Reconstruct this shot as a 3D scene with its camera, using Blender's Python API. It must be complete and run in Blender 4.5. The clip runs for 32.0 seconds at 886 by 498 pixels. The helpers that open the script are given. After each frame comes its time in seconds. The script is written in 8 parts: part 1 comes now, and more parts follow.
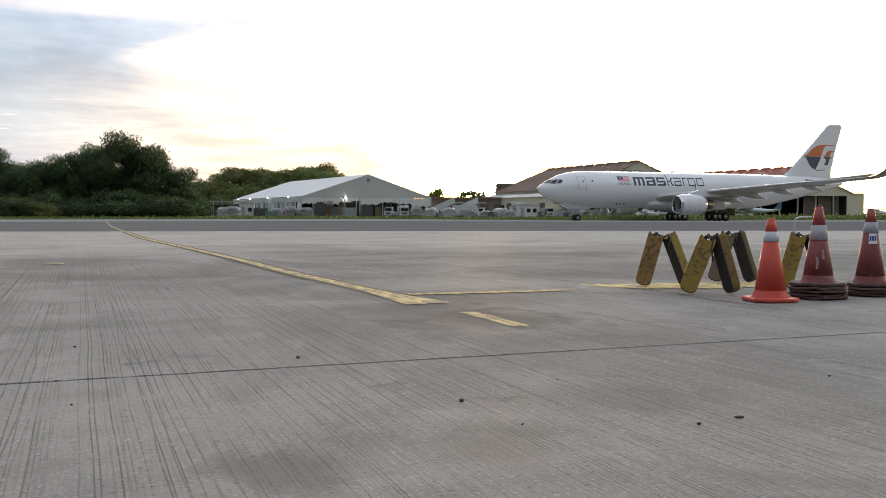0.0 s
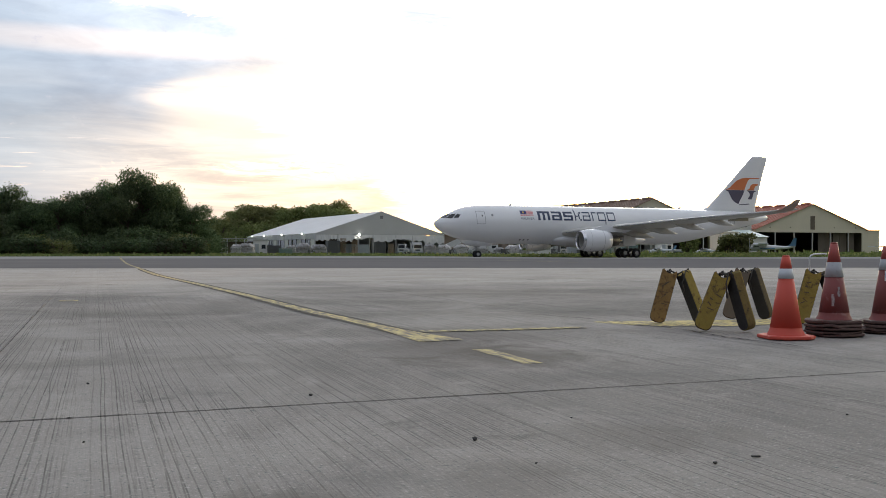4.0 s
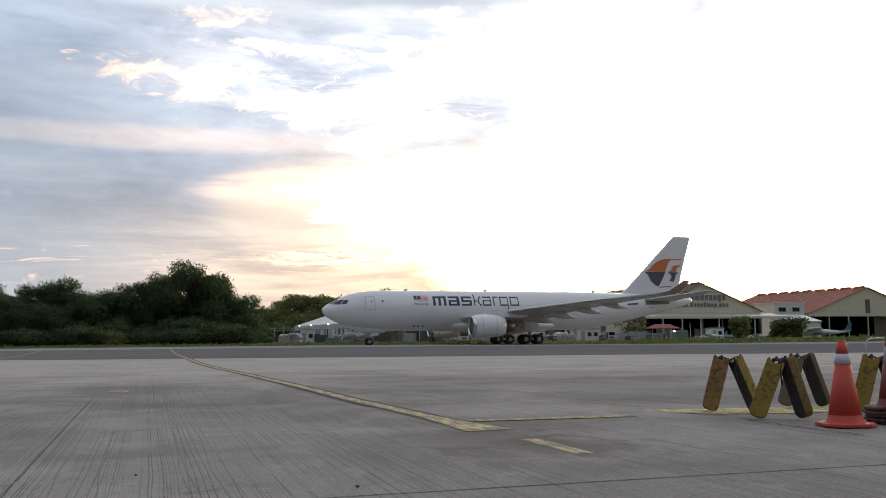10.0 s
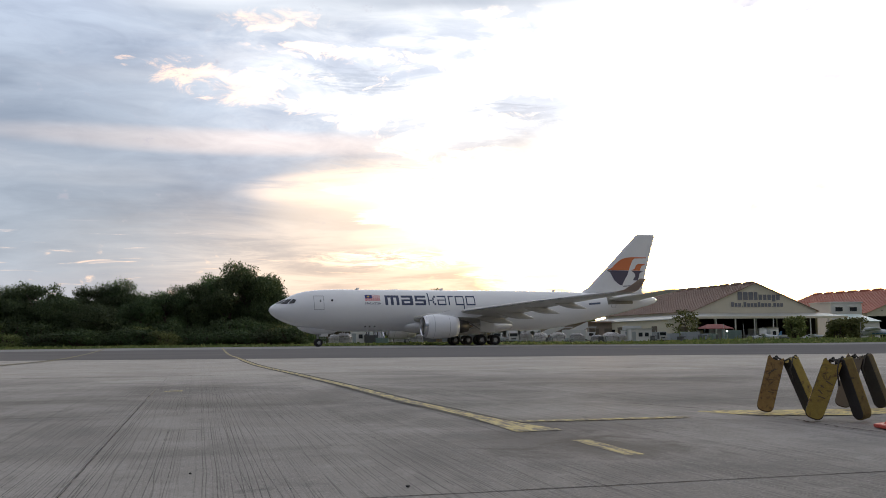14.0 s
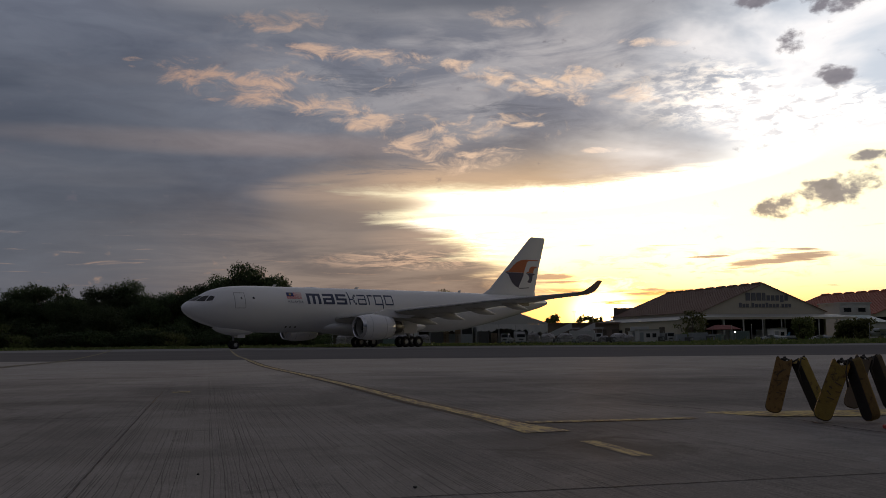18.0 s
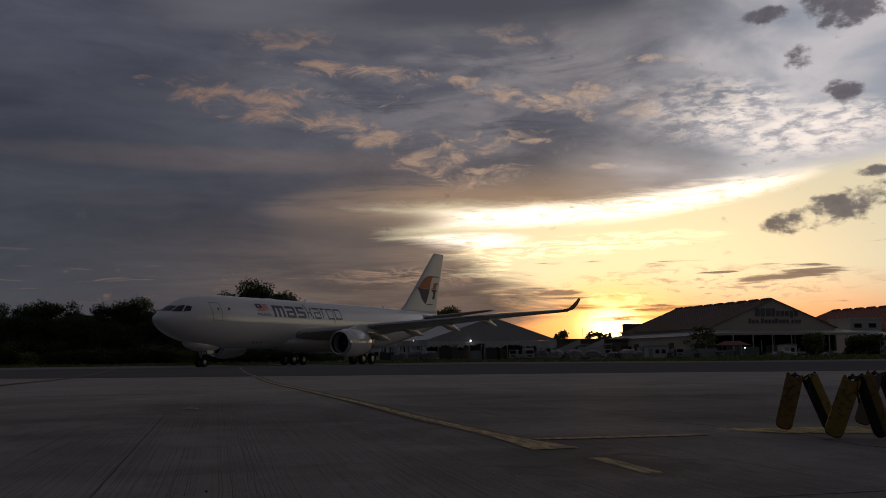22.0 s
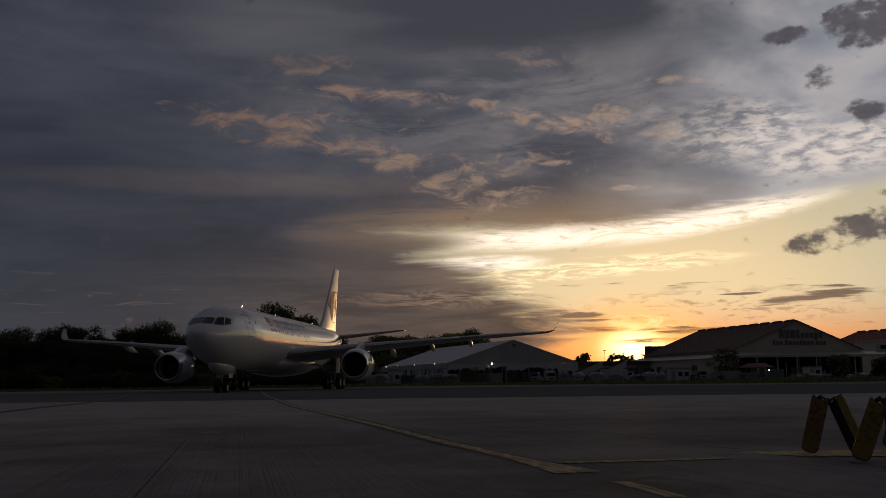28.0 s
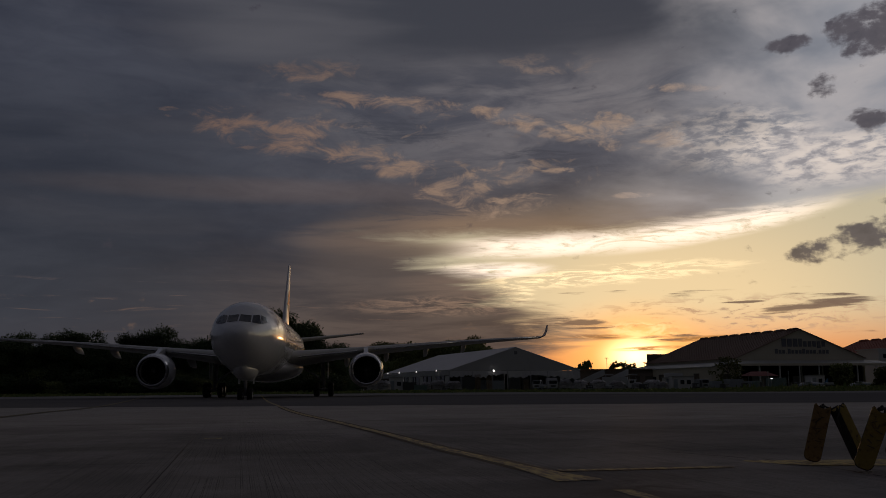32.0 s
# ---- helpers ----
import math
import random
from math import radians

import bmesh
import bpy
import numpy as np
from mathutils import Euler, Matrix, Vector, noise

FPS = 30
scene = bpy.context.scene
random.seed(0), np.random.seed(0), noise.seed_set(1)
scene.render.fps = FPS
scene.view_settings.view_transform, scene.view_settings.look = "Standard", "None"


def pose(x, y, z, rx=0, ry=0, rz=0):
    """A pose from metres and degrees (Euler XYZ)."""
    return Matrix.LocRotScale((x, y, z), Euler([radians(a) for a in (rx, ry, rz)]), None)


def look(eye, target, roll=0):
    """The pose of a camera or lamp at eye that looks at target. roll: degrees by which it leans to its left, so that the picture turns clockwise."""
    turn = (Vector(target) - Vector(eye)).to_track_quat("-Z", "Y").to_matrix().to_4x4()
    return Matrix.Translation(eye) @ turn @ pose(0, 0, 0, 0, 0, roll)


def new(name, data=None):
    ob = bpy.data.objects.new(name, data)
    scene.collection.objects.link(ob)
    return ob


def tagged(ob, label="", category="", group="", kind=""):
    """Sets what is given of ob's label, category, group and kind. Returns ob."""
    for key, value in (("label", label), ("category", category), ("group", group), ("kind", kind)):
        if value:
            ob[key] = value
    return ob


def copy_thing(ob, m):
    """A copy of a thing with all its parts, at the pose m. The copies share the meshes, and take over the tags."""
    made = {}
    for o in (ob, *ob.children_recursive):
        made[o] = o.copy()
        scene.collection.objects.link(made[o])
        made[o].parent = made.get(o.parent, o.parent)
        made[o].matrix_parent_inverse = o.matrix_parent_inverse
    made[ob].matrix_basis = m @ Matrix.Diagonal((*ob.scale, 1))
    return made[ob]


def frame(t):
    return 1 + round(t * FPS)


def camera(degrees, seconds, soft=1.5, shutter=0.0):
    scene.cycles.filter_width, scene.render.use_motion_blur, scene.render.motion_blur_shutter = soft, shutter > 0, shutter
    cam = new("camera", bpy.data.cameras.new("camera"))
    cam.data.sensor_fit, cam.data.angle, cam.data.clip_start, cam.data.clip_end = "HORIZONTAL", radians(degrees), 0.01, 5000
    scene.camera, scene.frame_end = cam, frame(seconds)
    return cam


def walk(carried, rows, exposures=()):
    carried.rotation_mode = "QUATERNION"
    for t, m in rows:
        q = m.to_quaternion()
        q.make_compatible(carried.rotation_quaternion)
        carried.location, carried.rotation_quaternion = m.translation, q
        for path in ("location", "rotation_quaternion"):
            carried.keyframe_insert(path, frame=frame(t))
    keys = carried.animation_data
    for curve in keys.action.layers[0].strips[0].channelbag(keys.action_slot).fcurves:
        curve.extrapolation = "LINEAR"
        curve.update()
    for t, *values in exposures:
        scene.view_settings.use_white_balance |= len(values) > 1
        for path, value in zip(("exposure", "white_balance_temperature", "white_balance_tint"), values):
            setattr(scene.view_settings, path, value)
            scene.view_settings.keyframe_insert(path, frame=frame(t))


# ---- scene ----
EYE = 0.8
cam = camera(50.4, 32.0, soft=0.7)
PATH = [
    (0, pose(0, 0, EYE, 87.84, 0.00, -0.00)),
    (0.5, pose(0, 0, EYE, 87.60, -0.10, 0.12)),
    (1, pose(0, 0, EYE, 87.52, -0.10, 0.06)),
    (1.5, pose(0, 0, EYE, 87.80, -0.21, 0.11)),
    (2, pose(0, 0, EYE, 87.94, -0.15, 0.13)),
    (2.5, pose(0, 0, EYE, 88.20, -0.05, 0.23)),
    (3, pose(0, 0, EYE, 88.77, 0.12, 0.41)),
    (3.5, pose(0, 0, EYE, 89.39, 0.06, 0.60)),
    (5.5, pose(0, 0, EYE, 93.02, 0.09, 1.18)),
    (6, pose(0, 0, EYE, 94.13, 0.07, 1.29)),
    (6.5, pose(0, 0, EYE, 94.52, 0.10, 1.55)),
    (7, pose(0, 0, EYE, 94.61, 0.02, 1.55)),
    (7.5, pose(0, 0, EYE, 95.11, 0.20, 1.54)),
    (8, pose(0, 0, EYE, 95.38, 0.39, 1.58)),
    (8.5, pose(0, 0, EYE, 95.44, 0.45, 1.93)),
    (9, pose(0, 0, EYE, 95.39, 0.43, 2.57)),
    (9.5, pose(0, 0, EYE, 95.22, 0.37, 3.00)),
    (10, pose(0, 0, EYE, 95.44, 0.53, 3.62)),
    (10.5, pose(0, 0, EYE, 95.28, 0.47, 3.80)),
    (11, pose(0, 0, EYE, 94.95, 0.35, 4.17)),
    (11.5, pose(0, 0, EYE, 95.16, 0.50, 4.62)),
    (12, pose(0, 0, EYE, 95.53, 0.65, 5.21)),
    (12.5, pose(0, 0, EYE, 95.35, 0.57, 5.58)),
    (13, pose(0, 0, EYE, 95.45, 0.47, 6.36)),
    (13.5, pose(0, 0, EYE, 95.51, 0.51, 6.64)),
    (14, pose(0, 0, EYE, 95.49, 0.55, 6.61)),
    (14.5, pose(0, 0, EYE, 95.20, 0.29, 6.46)),
    (16.5, pose(0, 0, EYE, 95.52, 0.48, 6.64)),
    (17, pose(0, 0, EYE, 95.71, 0.62, 6.68)),
    (17.5, pose(0, 0, EYE, 95.63, 0.50, 6.82)),
    (18, pose(0, 0, EYE, 95.55, 0.57, 7.05)),
    (18.5, pose(0, 0, EYE, 95.77, 0.64, 7.21)),
    (19, pose(0, 0, EYE, 96.17, 0.70, 7.29)),
    (19.5, pose(0, 0, EYE, 96.47, 0.74, 7.29)),
    (20, pose(0, 0, EYE, 96.69, 0.74, 7.30)),
    (20.5, pose(0, 0, EYE, 96.90, 0.74, 7.40)),
    (21, pose(0, 0, EYE, 96.60, 0.64, 7.55)),
    (21.5, pose(0, 0, EYE, 96.50, 0.61, 7.60)),
    (22, pose(0, 0, EYE, 96.54, 0.64, 7.56)),
    (22.5, pose(0, 0, EYE, 96.61, 0.62, 7.62)),
    (23, pose(0, 0, EYE, 96.50, 0.64, 7.96)),
    (23.5, pose(0, 0, EYE, 96.46, 0.59, 8.35)),
    (24, pose(0, 0, EYE, 96.41, 0.53, 8.44)),
    (24.5, pose(0, 0, EYE, 96.36, 0.43, 9.08)),
    (25, pose(0, 0, EYE, 96.14, 0.40, 9.57)),
    (25.5, pose(0, 0, EYE, 96.76, 0.47, 9.29)),
    (26, pose(0, 0, EYE, 96.86, 0.42, 8.79)),
    (26.5, pose(0, 0, EYE, 97.36, 0.52, 8.49)),
    (28.5, pose(0, 0, EYE, 98.10, 0.79, 8.91)),
    (29, pose(0, 0, EYE, 98.39, 0.74, 8.90)),
    (29.5, pose(0, 0, EYE, 98.49, 0.76, 8.89)),
    (30, pose(0, 0, EYE, 98.49, 0.70, 8.85)),
    (30.5, pose(0, 0, EYE, 98.34, 0.46, 8.89)),
    (31, pose(0, 0, EYE, 98.08, 0.44, 8.96)),
    (31.5, pose(0, 0, EYE, 98.09, 0.48, 8.92)),
    (32, pose(0, 0, EYE, 98.35, 0.49, 8.94)),
]
EXPOSURES = [(0, 3.15, 6650, 6), (3, 3.1, 6650, 6), (6, 2.75, 6650, 9), (11, 2.68, 6650, 9), (14.5, 2.65, 6650, 9), (16.5, 1.1, 6595, 12), (17, 0.9, 6581, 13), (18, 0.58, 6554, 15.9), (19, 0.2, 6527, 18.5), (20, -0.5, 6500, 21), (20.5, -0.6, 6500, 21), (22, -0.4, 6500, 21), (23, -0.05, 6500, 21), (24, 0.4, 6500, 21), (25, 1, 6500, 21), (25.5, 0.55, 6500, 21), (26, 0.05, 6500, 21), (26.5, -0.35, 6500, 21), (28.5, -0.85, 6500, 21), (32, -0.88, 6500, 21)]
walk(cam, PATH, EXPOSURES)

# ---------------------------------------------------------------- sky and sun
SUN_AZ, SUN_EL = 2.6, 1.75         # degrees: to the right of +y, above the horizon
world = bpy.data.worlds.new("evening_sky")
scene.world = world
world.use_nodes = True


class Nodes:
    """Short hand for node trees."""

    def __init__(self, tree):
        self.t = tree
        tree.nodes.clear()

    def node(self, kind, **props):
        n = self.t.nodes.new(kind)
        for k, v in props.items():
            setattr(n, k, v)
        return n

    def link(self, value, socket):
        if isinstance(value, bpy.types.NodeSocket):
            self.t.links.new(value, socket)
        elif value is not None:
            if socket.type == "RGBA" and not isinstance(value, (int, float)):
                value = (*value, 1)[:4]
            socket.default_value = value

    def math(self, op, a, b=None, c=None, clamp=False):
        n = self.node("ShaderNodeMath", operation=op, use_clamp=clamp)
        for v, s in zip((a, b, c), n.inputs):
            self.link(v, s)
        return n.outputs[0]

    def vec(self, x, y, z):
        n = self.node("ShaderNodeCombineXYZ")
        for v, s in zip((x, y, z), n.inputs):
            self.link(v, s)
        return n.outputs[0]

    def ramp(self, v, a, b):
        """0 at a, 1 at b, smooth between; b may be below a."""
        n = self.node("ShaderNodeMapRange", interpolation_type="SMOOTHSTEP")
        self.link(v, n.inputs["Value"])
        if isinstance(a, (int, float)) and isinstance(b, (int, float)) and b < a:
            n.inputs["From Min"].default_value, n.inputs["From Max"].default_value = b, a
            n.inputs["To Min"].default_value, n.inputs["To Max"].default_value = 1, 0
        else:
            self.link(a, n.inputs["From Min"])
            self.link(b, n.inputs["From Max"])
        return n.outputs[0]

    def noise(self, vec, scale, detail=4, rough=0.55, distort=0.0, lac=2.0):
        n = self.node("ShaderNodeTexNoise")
        n.inputs["Scale"].default_value, n.inputs["Detail"].default_value = scale, detail
        n.inputs["Roughness"].default_value, n.inputs["Distortion"].default_value = rough, distort
        n.inputs["Lacunarity"].default_value = lac
        self.link(vec, n.inputs["Vector"])
        return n.outputs["Fac"]

    def mix(self, fac, a, b, blend="MIX"):
        n = self.node("ShaderNodeMix", data_type="RGBA", blend_type=blend)
        self.link(fac, n.inputs[0])
        self.link(a, n.inputs[6])
        self.link(b, n.inputs[7])
        return n.outputs[2]

    def scale(self, vec, s):
        n = self.node("ShaderNodeVectorMath", operation="MULTIPLY")
        self.link(vec, n.inputs[0])
        n.inputs[1].default_value = s
        return n.outputs[0]


def build_sky():
    n = Nodes(world.node_tree)
    way = n.node("ShaderNodeTexCoord").outputs["Generated"]
    sep = n.node("ShaderNodeSeparateXYZ")
    n.link(way, sep.inputs[0])
    x, y, z = sep.outputs
    az = n.math("MULTIPLY", n.math("ARCTAN2", x, y), 57.2958)
    el = n.math("MULTIPLY", n.math("ARCSINE", z), 57.2958)
    clear = n.node("ShaderNodeTexSky", sky_type="NISHITA", sun_disc=False, sun_elevation=radians(SUN_EL), sun_rotation=radians(SUN_AZ),
                   air_density=1.2, dust_density=2.5, ozone_density=1.0)
    sky = n.scale(clear.outputs[0], (0.04, 0.06, 0.10))

    # a flat cloud deck, seen in perspective, and flat sheets seen edge on
    up = n.math("ADD", n.math("MAXIMUM", z, 0.0), 0.10)
    deck = n.vec(n.math("DIVIDE", x, up), n.math("DIVIDE", y, up), 0.0)
    flat = n.vec(n.math("MULTIPLY", az, 0.055), n.math("MULTIPLY", el, 0.19), 0.0)
    rolls = n.noise(flat, 1.0, 6, 0.55, 0.4)
    soft = n.noise(n.scale(flat, (0.5, 1.0, 1)), 1.3, 4, 0.5, 0.3)
    fine = n.noise(deck, 2.2, 9, 0.62, 0.8)
    wav = n.noise(flat, 2.2, 6, 0.6, 0.9)
    wisp = n.noise(n.scale(flat, (1.0, 1.7, 1)), 4.4, 12, 0.70, 2.3)
    feather = n.noise(n.scale(flat, (1.0, 0.62, 1)), 8.5, 12, 0.66, 0.7)
    grain = n.noise(n.scale(flat, (2.0, 2.2, 1)), 6.0, 8, 0.66, 0.6)

    def spot(a, e, ra, re, tilt=0.0):
        d = n.math("SUBTRACT", az, a)
        h = n.math("SUBTRACT", n.math("SUBTRACT", el, e), n.math("MULTIPLY", d, tilt))
        q = n.math("ADD", n.math("POWER", n.math("DIVIDE", d, ra), 2), n.math("POWER", n.math("DIVIDE", h, re), 2))
        return n.ramp(q, 1.0, 0.0)

    def spots(rows):
        area = spot(*rows[0])
        for r in rows[1:]:
            area = n.math("MAXIMUM", area, spot(*r))
        return area

    # distance from the sun, in degrees, wider across than up
    da = n.math("SUBTRACT", az, SUN_AZ + 2.0)
    de = n.math("SUBTRACT", el, SUN_EL + 2.0)
    near = n.math("SQRT", n.math("ADD", n.math("POWER", n.math("MULTIPLY", da, 0.55), 2), n.math("POWER", de, 2)))
    ds = n.math("SQRT", n.math("ADD", n.math("POWER", n.math("MULTIPLY", n.math("SUBTRACT", az, SUN_AZ), 0.62), 2), n.math("POWER", n.math("SUBTRACT", el, SUN_EL), 2)))

    # golden clear band under the deck
    gold = n.mix(n.ramp(near, 2.0, 9.5), (1.48, 1.19, 0.64), (0.95, 0.88, 0.57))
    gold = n.mix(n.ramp(el, 5.2, 1.0), gold, n.mix(n.ramp(near, 12, 3), (0.66, 0.42, 0.19), (1.55, 0.56, 0.14)))
    gold = n.mix(n.math("MULTIPLY", n.ramp(wisp, 0.44, 0.58), spots([(1, 6.6, 10, 0.75, 0.05), (-4.6, 5.6, 1.6, 0.9, 0.0), (3.0, 3.2, 3.0, 0.7, 0.0)])), gold, (2.3, 1.85, 1.0))
    gold = n.mix(n.math("MULTIPLY", n.ramp(wisp, 0.28, 0.56), spots([(-2, 8.55, 8.5, 0.95, 0.035), (7, 9.3, 9.0, 1.15, 0.14), (-6.0, 7.0, 4.5, 0.6, 0.02)])), gold, (2.3, 2.0, 1.5))
    gold = n.mix(n.math("MULTIPLY", n.ramp(grain, 0.5, 0.62), spots([(8, 4.0, 12, 1.4, 0.0), (-6, 3.2, 9, 1.2, 0.0)])), gold, (0.85, 0.60, 0.36))
    gold = n.mix(n.math("POWER", n.ramp(ds, 4.2, 0.0), 1.2), gold, (2.5, 1.22, 0.28))
    gold = n.mix(n.math("POWER", n.ramp(ds, 1.9, 0.0), 1.6), gold, (6.0, 3.9, 1.7))
    gold = n.mix(n.math("MULTIPLY", n.ramp(wisp, 0.30, 0.55), spots([(3.4, SUN_EL + 0.42, 2.6, 0.17, 0.03), (0.4, SUN_EL + 1.15, 2.4, 0.22, -0.02), (6.5, SUN_EL + 0.95, 3.0, 0.2, 0.03)])), gold, (0.80, 0.36, 0.10))
    # pale open sky further up to the right, rippled
    ripple = n.noise(n.scale(flat, (1.0, 0.80, 1)), 15.0, 9, 0.60, 0.3)
    veil = n.noise(n.scale(flat, (0.8, 0.55, 1)), 2.4, 5, 0.5, 0.4)
    pale = n.mix(n.ramp(veil, 0.35, 0.65), (0.40, 0.455, 0.495), (0.70, 0.70, 0.67))
    scales = spots([(8.5, 14.2, 6.5, 2.4, -0.05), (14.5, 12.6, 6.0, 1.9, 0.05), (3.0, 15.6, 4.0, 1.3, -0.2)])
    pale = n.mix(n.math("MULTIPLY", scales, n.ramp(ripple, 0.40, 0.62)), pale, (1.20, 1.12, 0.95))
    pale = n.mix(n.math("MULTIPLY", n.math("MULTIPLY", scales, 0.6), n.ramp(ripple, 0.48, 0.34)), pale, (0.34, 0.35, 0.37))
    pale = n.mix(n.math("MULTIPLY", n.ramp(el, 12.0, 9.5), n.ramp(az, 6.0, 12.0)), pale, (0.82, 0.83, 0.74))

    # upper edge of the band: rises to the right
    top = n.math("ADD", 9.15, n.math("MULTIPLY", n.math("MAXIMUM", n.math("SUBTRACT", az, 0.0), 0.0), 0.092))
    top = n.math("ADD", top, n.math("ADD", n.math("MULTIPLY", n.math("SUBTRACT", wav, 0.5), 0.9), n.math("MULTIPLY", n.math("SUBTRACT", wisp, 0.5), 0.8)))
    under = n.math("SUBTRACT", top, el)
    # left edge of the band: tongues of cloud reach in further down
    left = n.math("ADD", -11.2, n.math("MULTIPLY", n.math("SUBTRACT", 8.4, el), 1.75))
    tongue = n.noise(n.scale(flat, (0.7, 1.9, 1)), 2.6, 10, 0.64, 0.6)
    left = n.math("ADD", left, n.math("MULTIPLY", n.math("SUBTRACT", tongue, 0.5), 14.0))
    left = n.math("SUBTRACT", left, n.math("MULTIPLY", n.ramp(el, 3.2, 1.2), 6.0))
    inside = n.math("MULTIPLY", n.ramp(under, -0.5, 0.7), n.math("MULTIPLY", n.ramp(n.math("SUBTRACT", az, left), -2.0, 3.4), n.ramp(az, -21.0, -15.0)))
    inside = n.math("MULTIPLY", inside, n.math("SUBTRACT", 1.0, n.math("MULTIPLY", spot(-12.5, 8.2, 7.5, 0.75, 0.03), 0.95)))

    # deck colour: slate blue, in broad soft bands, warmer towards the sun
    slate = n.mix(n.ramp(rolls, 0.30, 0.68), (0.037, 0.045, 0.067), (0.080, 0.092, 0.120))
    slate = n.mix(n.math("MULTIPLY", n.ramp(soft, 0.48, 0.72), 0.7), slate, (0.104, 0.108, 0.128))
    slate = n.mix(n.math("MULTIPLY", n.ramp(az, -30.0, 6.0), n.ramp(el, 9.0, 15.0)), slate, n.mix(n.ramp(wav, 0.35, 0.65), (0.112, 0.124, 0.155), (0.270, 0.268, 0.280)))
    slate = n.mix(n.math("MULTIPLY", n.ramp(near, 10.0, 4.6), 0.58), slate, (0.42, 0.335, 0.225))
    slate = n.mix(n.math("MULTIPLY", n.ramp(el, 6.0, 1.5), n.ramp(az, -9.0, 1.0)), slate, n.mix(n.ramp(tongue, 0.4, 0.6), (0.150, 0.126, 0.116), (0.27, 0.200, 0.158)))
    slate = n.mix(n.math("MULTIPLY", spots([(-20, 11.8, 17, 0.95, 0.0), (-10, 8.75, 9, 0.55, 0.02)]), 0.45), slate, (0.19, 0.152, 0.142))
    curl = n.noise(n.scale(flat, (1.6, 1.7, 1)), 3.0, 10, 0.62, 1.0)
    slate = n.mix(1.0, slate, n.mix(n.ramp(curl, 0.30, 0.70), (0.93, 0.93, 0.94), (1.07, 1.07, 1.06)), "MULTIPLY")
    slate = n.mix(n.math("MULTIPLY", n.ramp(el, 10.5, 3.5), n.ramp(az, -34.0, -14.0)), slate, n.mix(n.ramp(tongue, 0.36, 0.64), (0.083, 0.075, 0.080), (0.148, 0.124, 0.115)))
    slate = n.mix(n.math("MULTIPLY", spots([(-9, 9.2, 11, 1.5, 0.02), (-7, 6.2, 6, 1.0, 0.0)]), n.ramp(tongue, 0.30, 0.62)), slate, (0.25, 0.190, 0.155))
    # the deck glows along its lower edge
    slate = n.mix(n.math("MULTIPLY", n.math("MULTIPLY", n.ramp(under, -2.8, 0.2), n.ramp(under, 2.5, 0.4)), n.math("MULTIPLY", n.ramp(az, -17.0, -7.0), 0.62)), slate, (0.46, 0.315, 0.19))
    # peach-lit wisps with ragged lower edges
    area = spots([(-20.2, 15.2, 6.0, 1.6, -0.17), (-17.0, 15.4, 3.0, 0.9, 0.1), (-13.5, 13.8, 5.0, 0.9, -0.10), (-10.5, 13.2, 3.6, 0.9, 0.0), (-8.8, 12.0, 3.0, 1.6, -0.2), (-6.0, 12.6, 4.2, 1.1, 0.22), (-5.2, 10.8, 4.4, 0.9, 0.16),
                  (-12.0, 17.1, 8.0, 0.75, -0.07), (-2.2, 15.5, 7.0, 0.85, -0.27), (3.0, 15.2, 5.0, 1.0, -0.3), (2.8, 11.3, 1.9, 0.25, 0.0), (-1.6, 12.9, 1.6, 0.3, 0.0), (-25.6, 16.3, 0.9, 0.2, 0.0), (-25.5, 15.9, 0.4, 0.12, 0.0),
                  (-17.0, 19.0, 4.5, 1.0, 0.0), (-1.8, 19.3, 5.0, 0.8, -0.04), (6.0, 17.4, 3.0, 0.4, -0.1)])
    lit = n.ramp(n.math("ADD", n.math("MULTIPLY", area, 0.50), n.math("MULTIPLY", n.math("SUBTRACT", feather, 0.5), 3.2)), 0.14, 0.95)
    lit = n.math("MULTIPLY", lit, n.ramp(area, 0.0, 0.55))
    slate = n.mix(n.math("MULTIPLY", n.math("MULTIPLY", lit, n.ramp(grain, 0.15, 0.55)), 0.85), slate, n.mix(n.ramp(az, -24.0, 4.0), (0.33, 0.215, 0.155), (0.60, 0.44, 0.31)))
    shade = n.ramp(n.math("ADD", n.math("MULTIPLY", spots([(-12, 15.6, 6, 1.3, -0.1), (-1.5, 13.6, 6, 1.0, -0.15), (-12, 10.4, 8, 0.6, 0.0)]), 0.28), n.math("SUBTRACT", wisp, 0.5)), 0.16, 0.40)
    slate = n.mix(n.math("MULTIPLY", shade, n.math("SUBTRACT", 0.7, lit)), slate, (0.070, 0.080, 0.104))

    flecks = n.math("MULTIPLY", spots([(-13.0, 15.6, 6.5, 2.2, -0.1), (-8.0, 13.2, 5.0, 1.6, 0.0), (-3.0, 13.6, 6.0, 1.8, -0.2), (4.0, 15.0, 5.0, 2.0, -0.2)]), n.ramp(feather, 0.55, 0.68))
    slate = n.mix(n.math("MULTIPLY", flecks, 0.55), slate, (0.30, 0.235, 0.19))
    slate = n.mix(n.math("MULTIPLY", n.math("MULTIPLY", spots([(-8.5, 4.9, 7.5, 0.8, 0.0)]), n.ramp(wisp, 0.42, 0.62)), 0.8), slate, (0.42, 0.29, 0.21))
    # lower and further left the deck is darker, higher up a little lighter
    dusk = n.math("MULTIPLY", n.ramp(az, -17.0, -27.0), n.ramp(el, 19.5, 14.0))
    slate = n.mix(n.math("MULTIPLY", dusk, 0.42), slate, n.mix(n.ramp(rolls, 0.3, 0.7), (0.028, 0.036, 0.050), (0.050, 0.058, 0.074)))
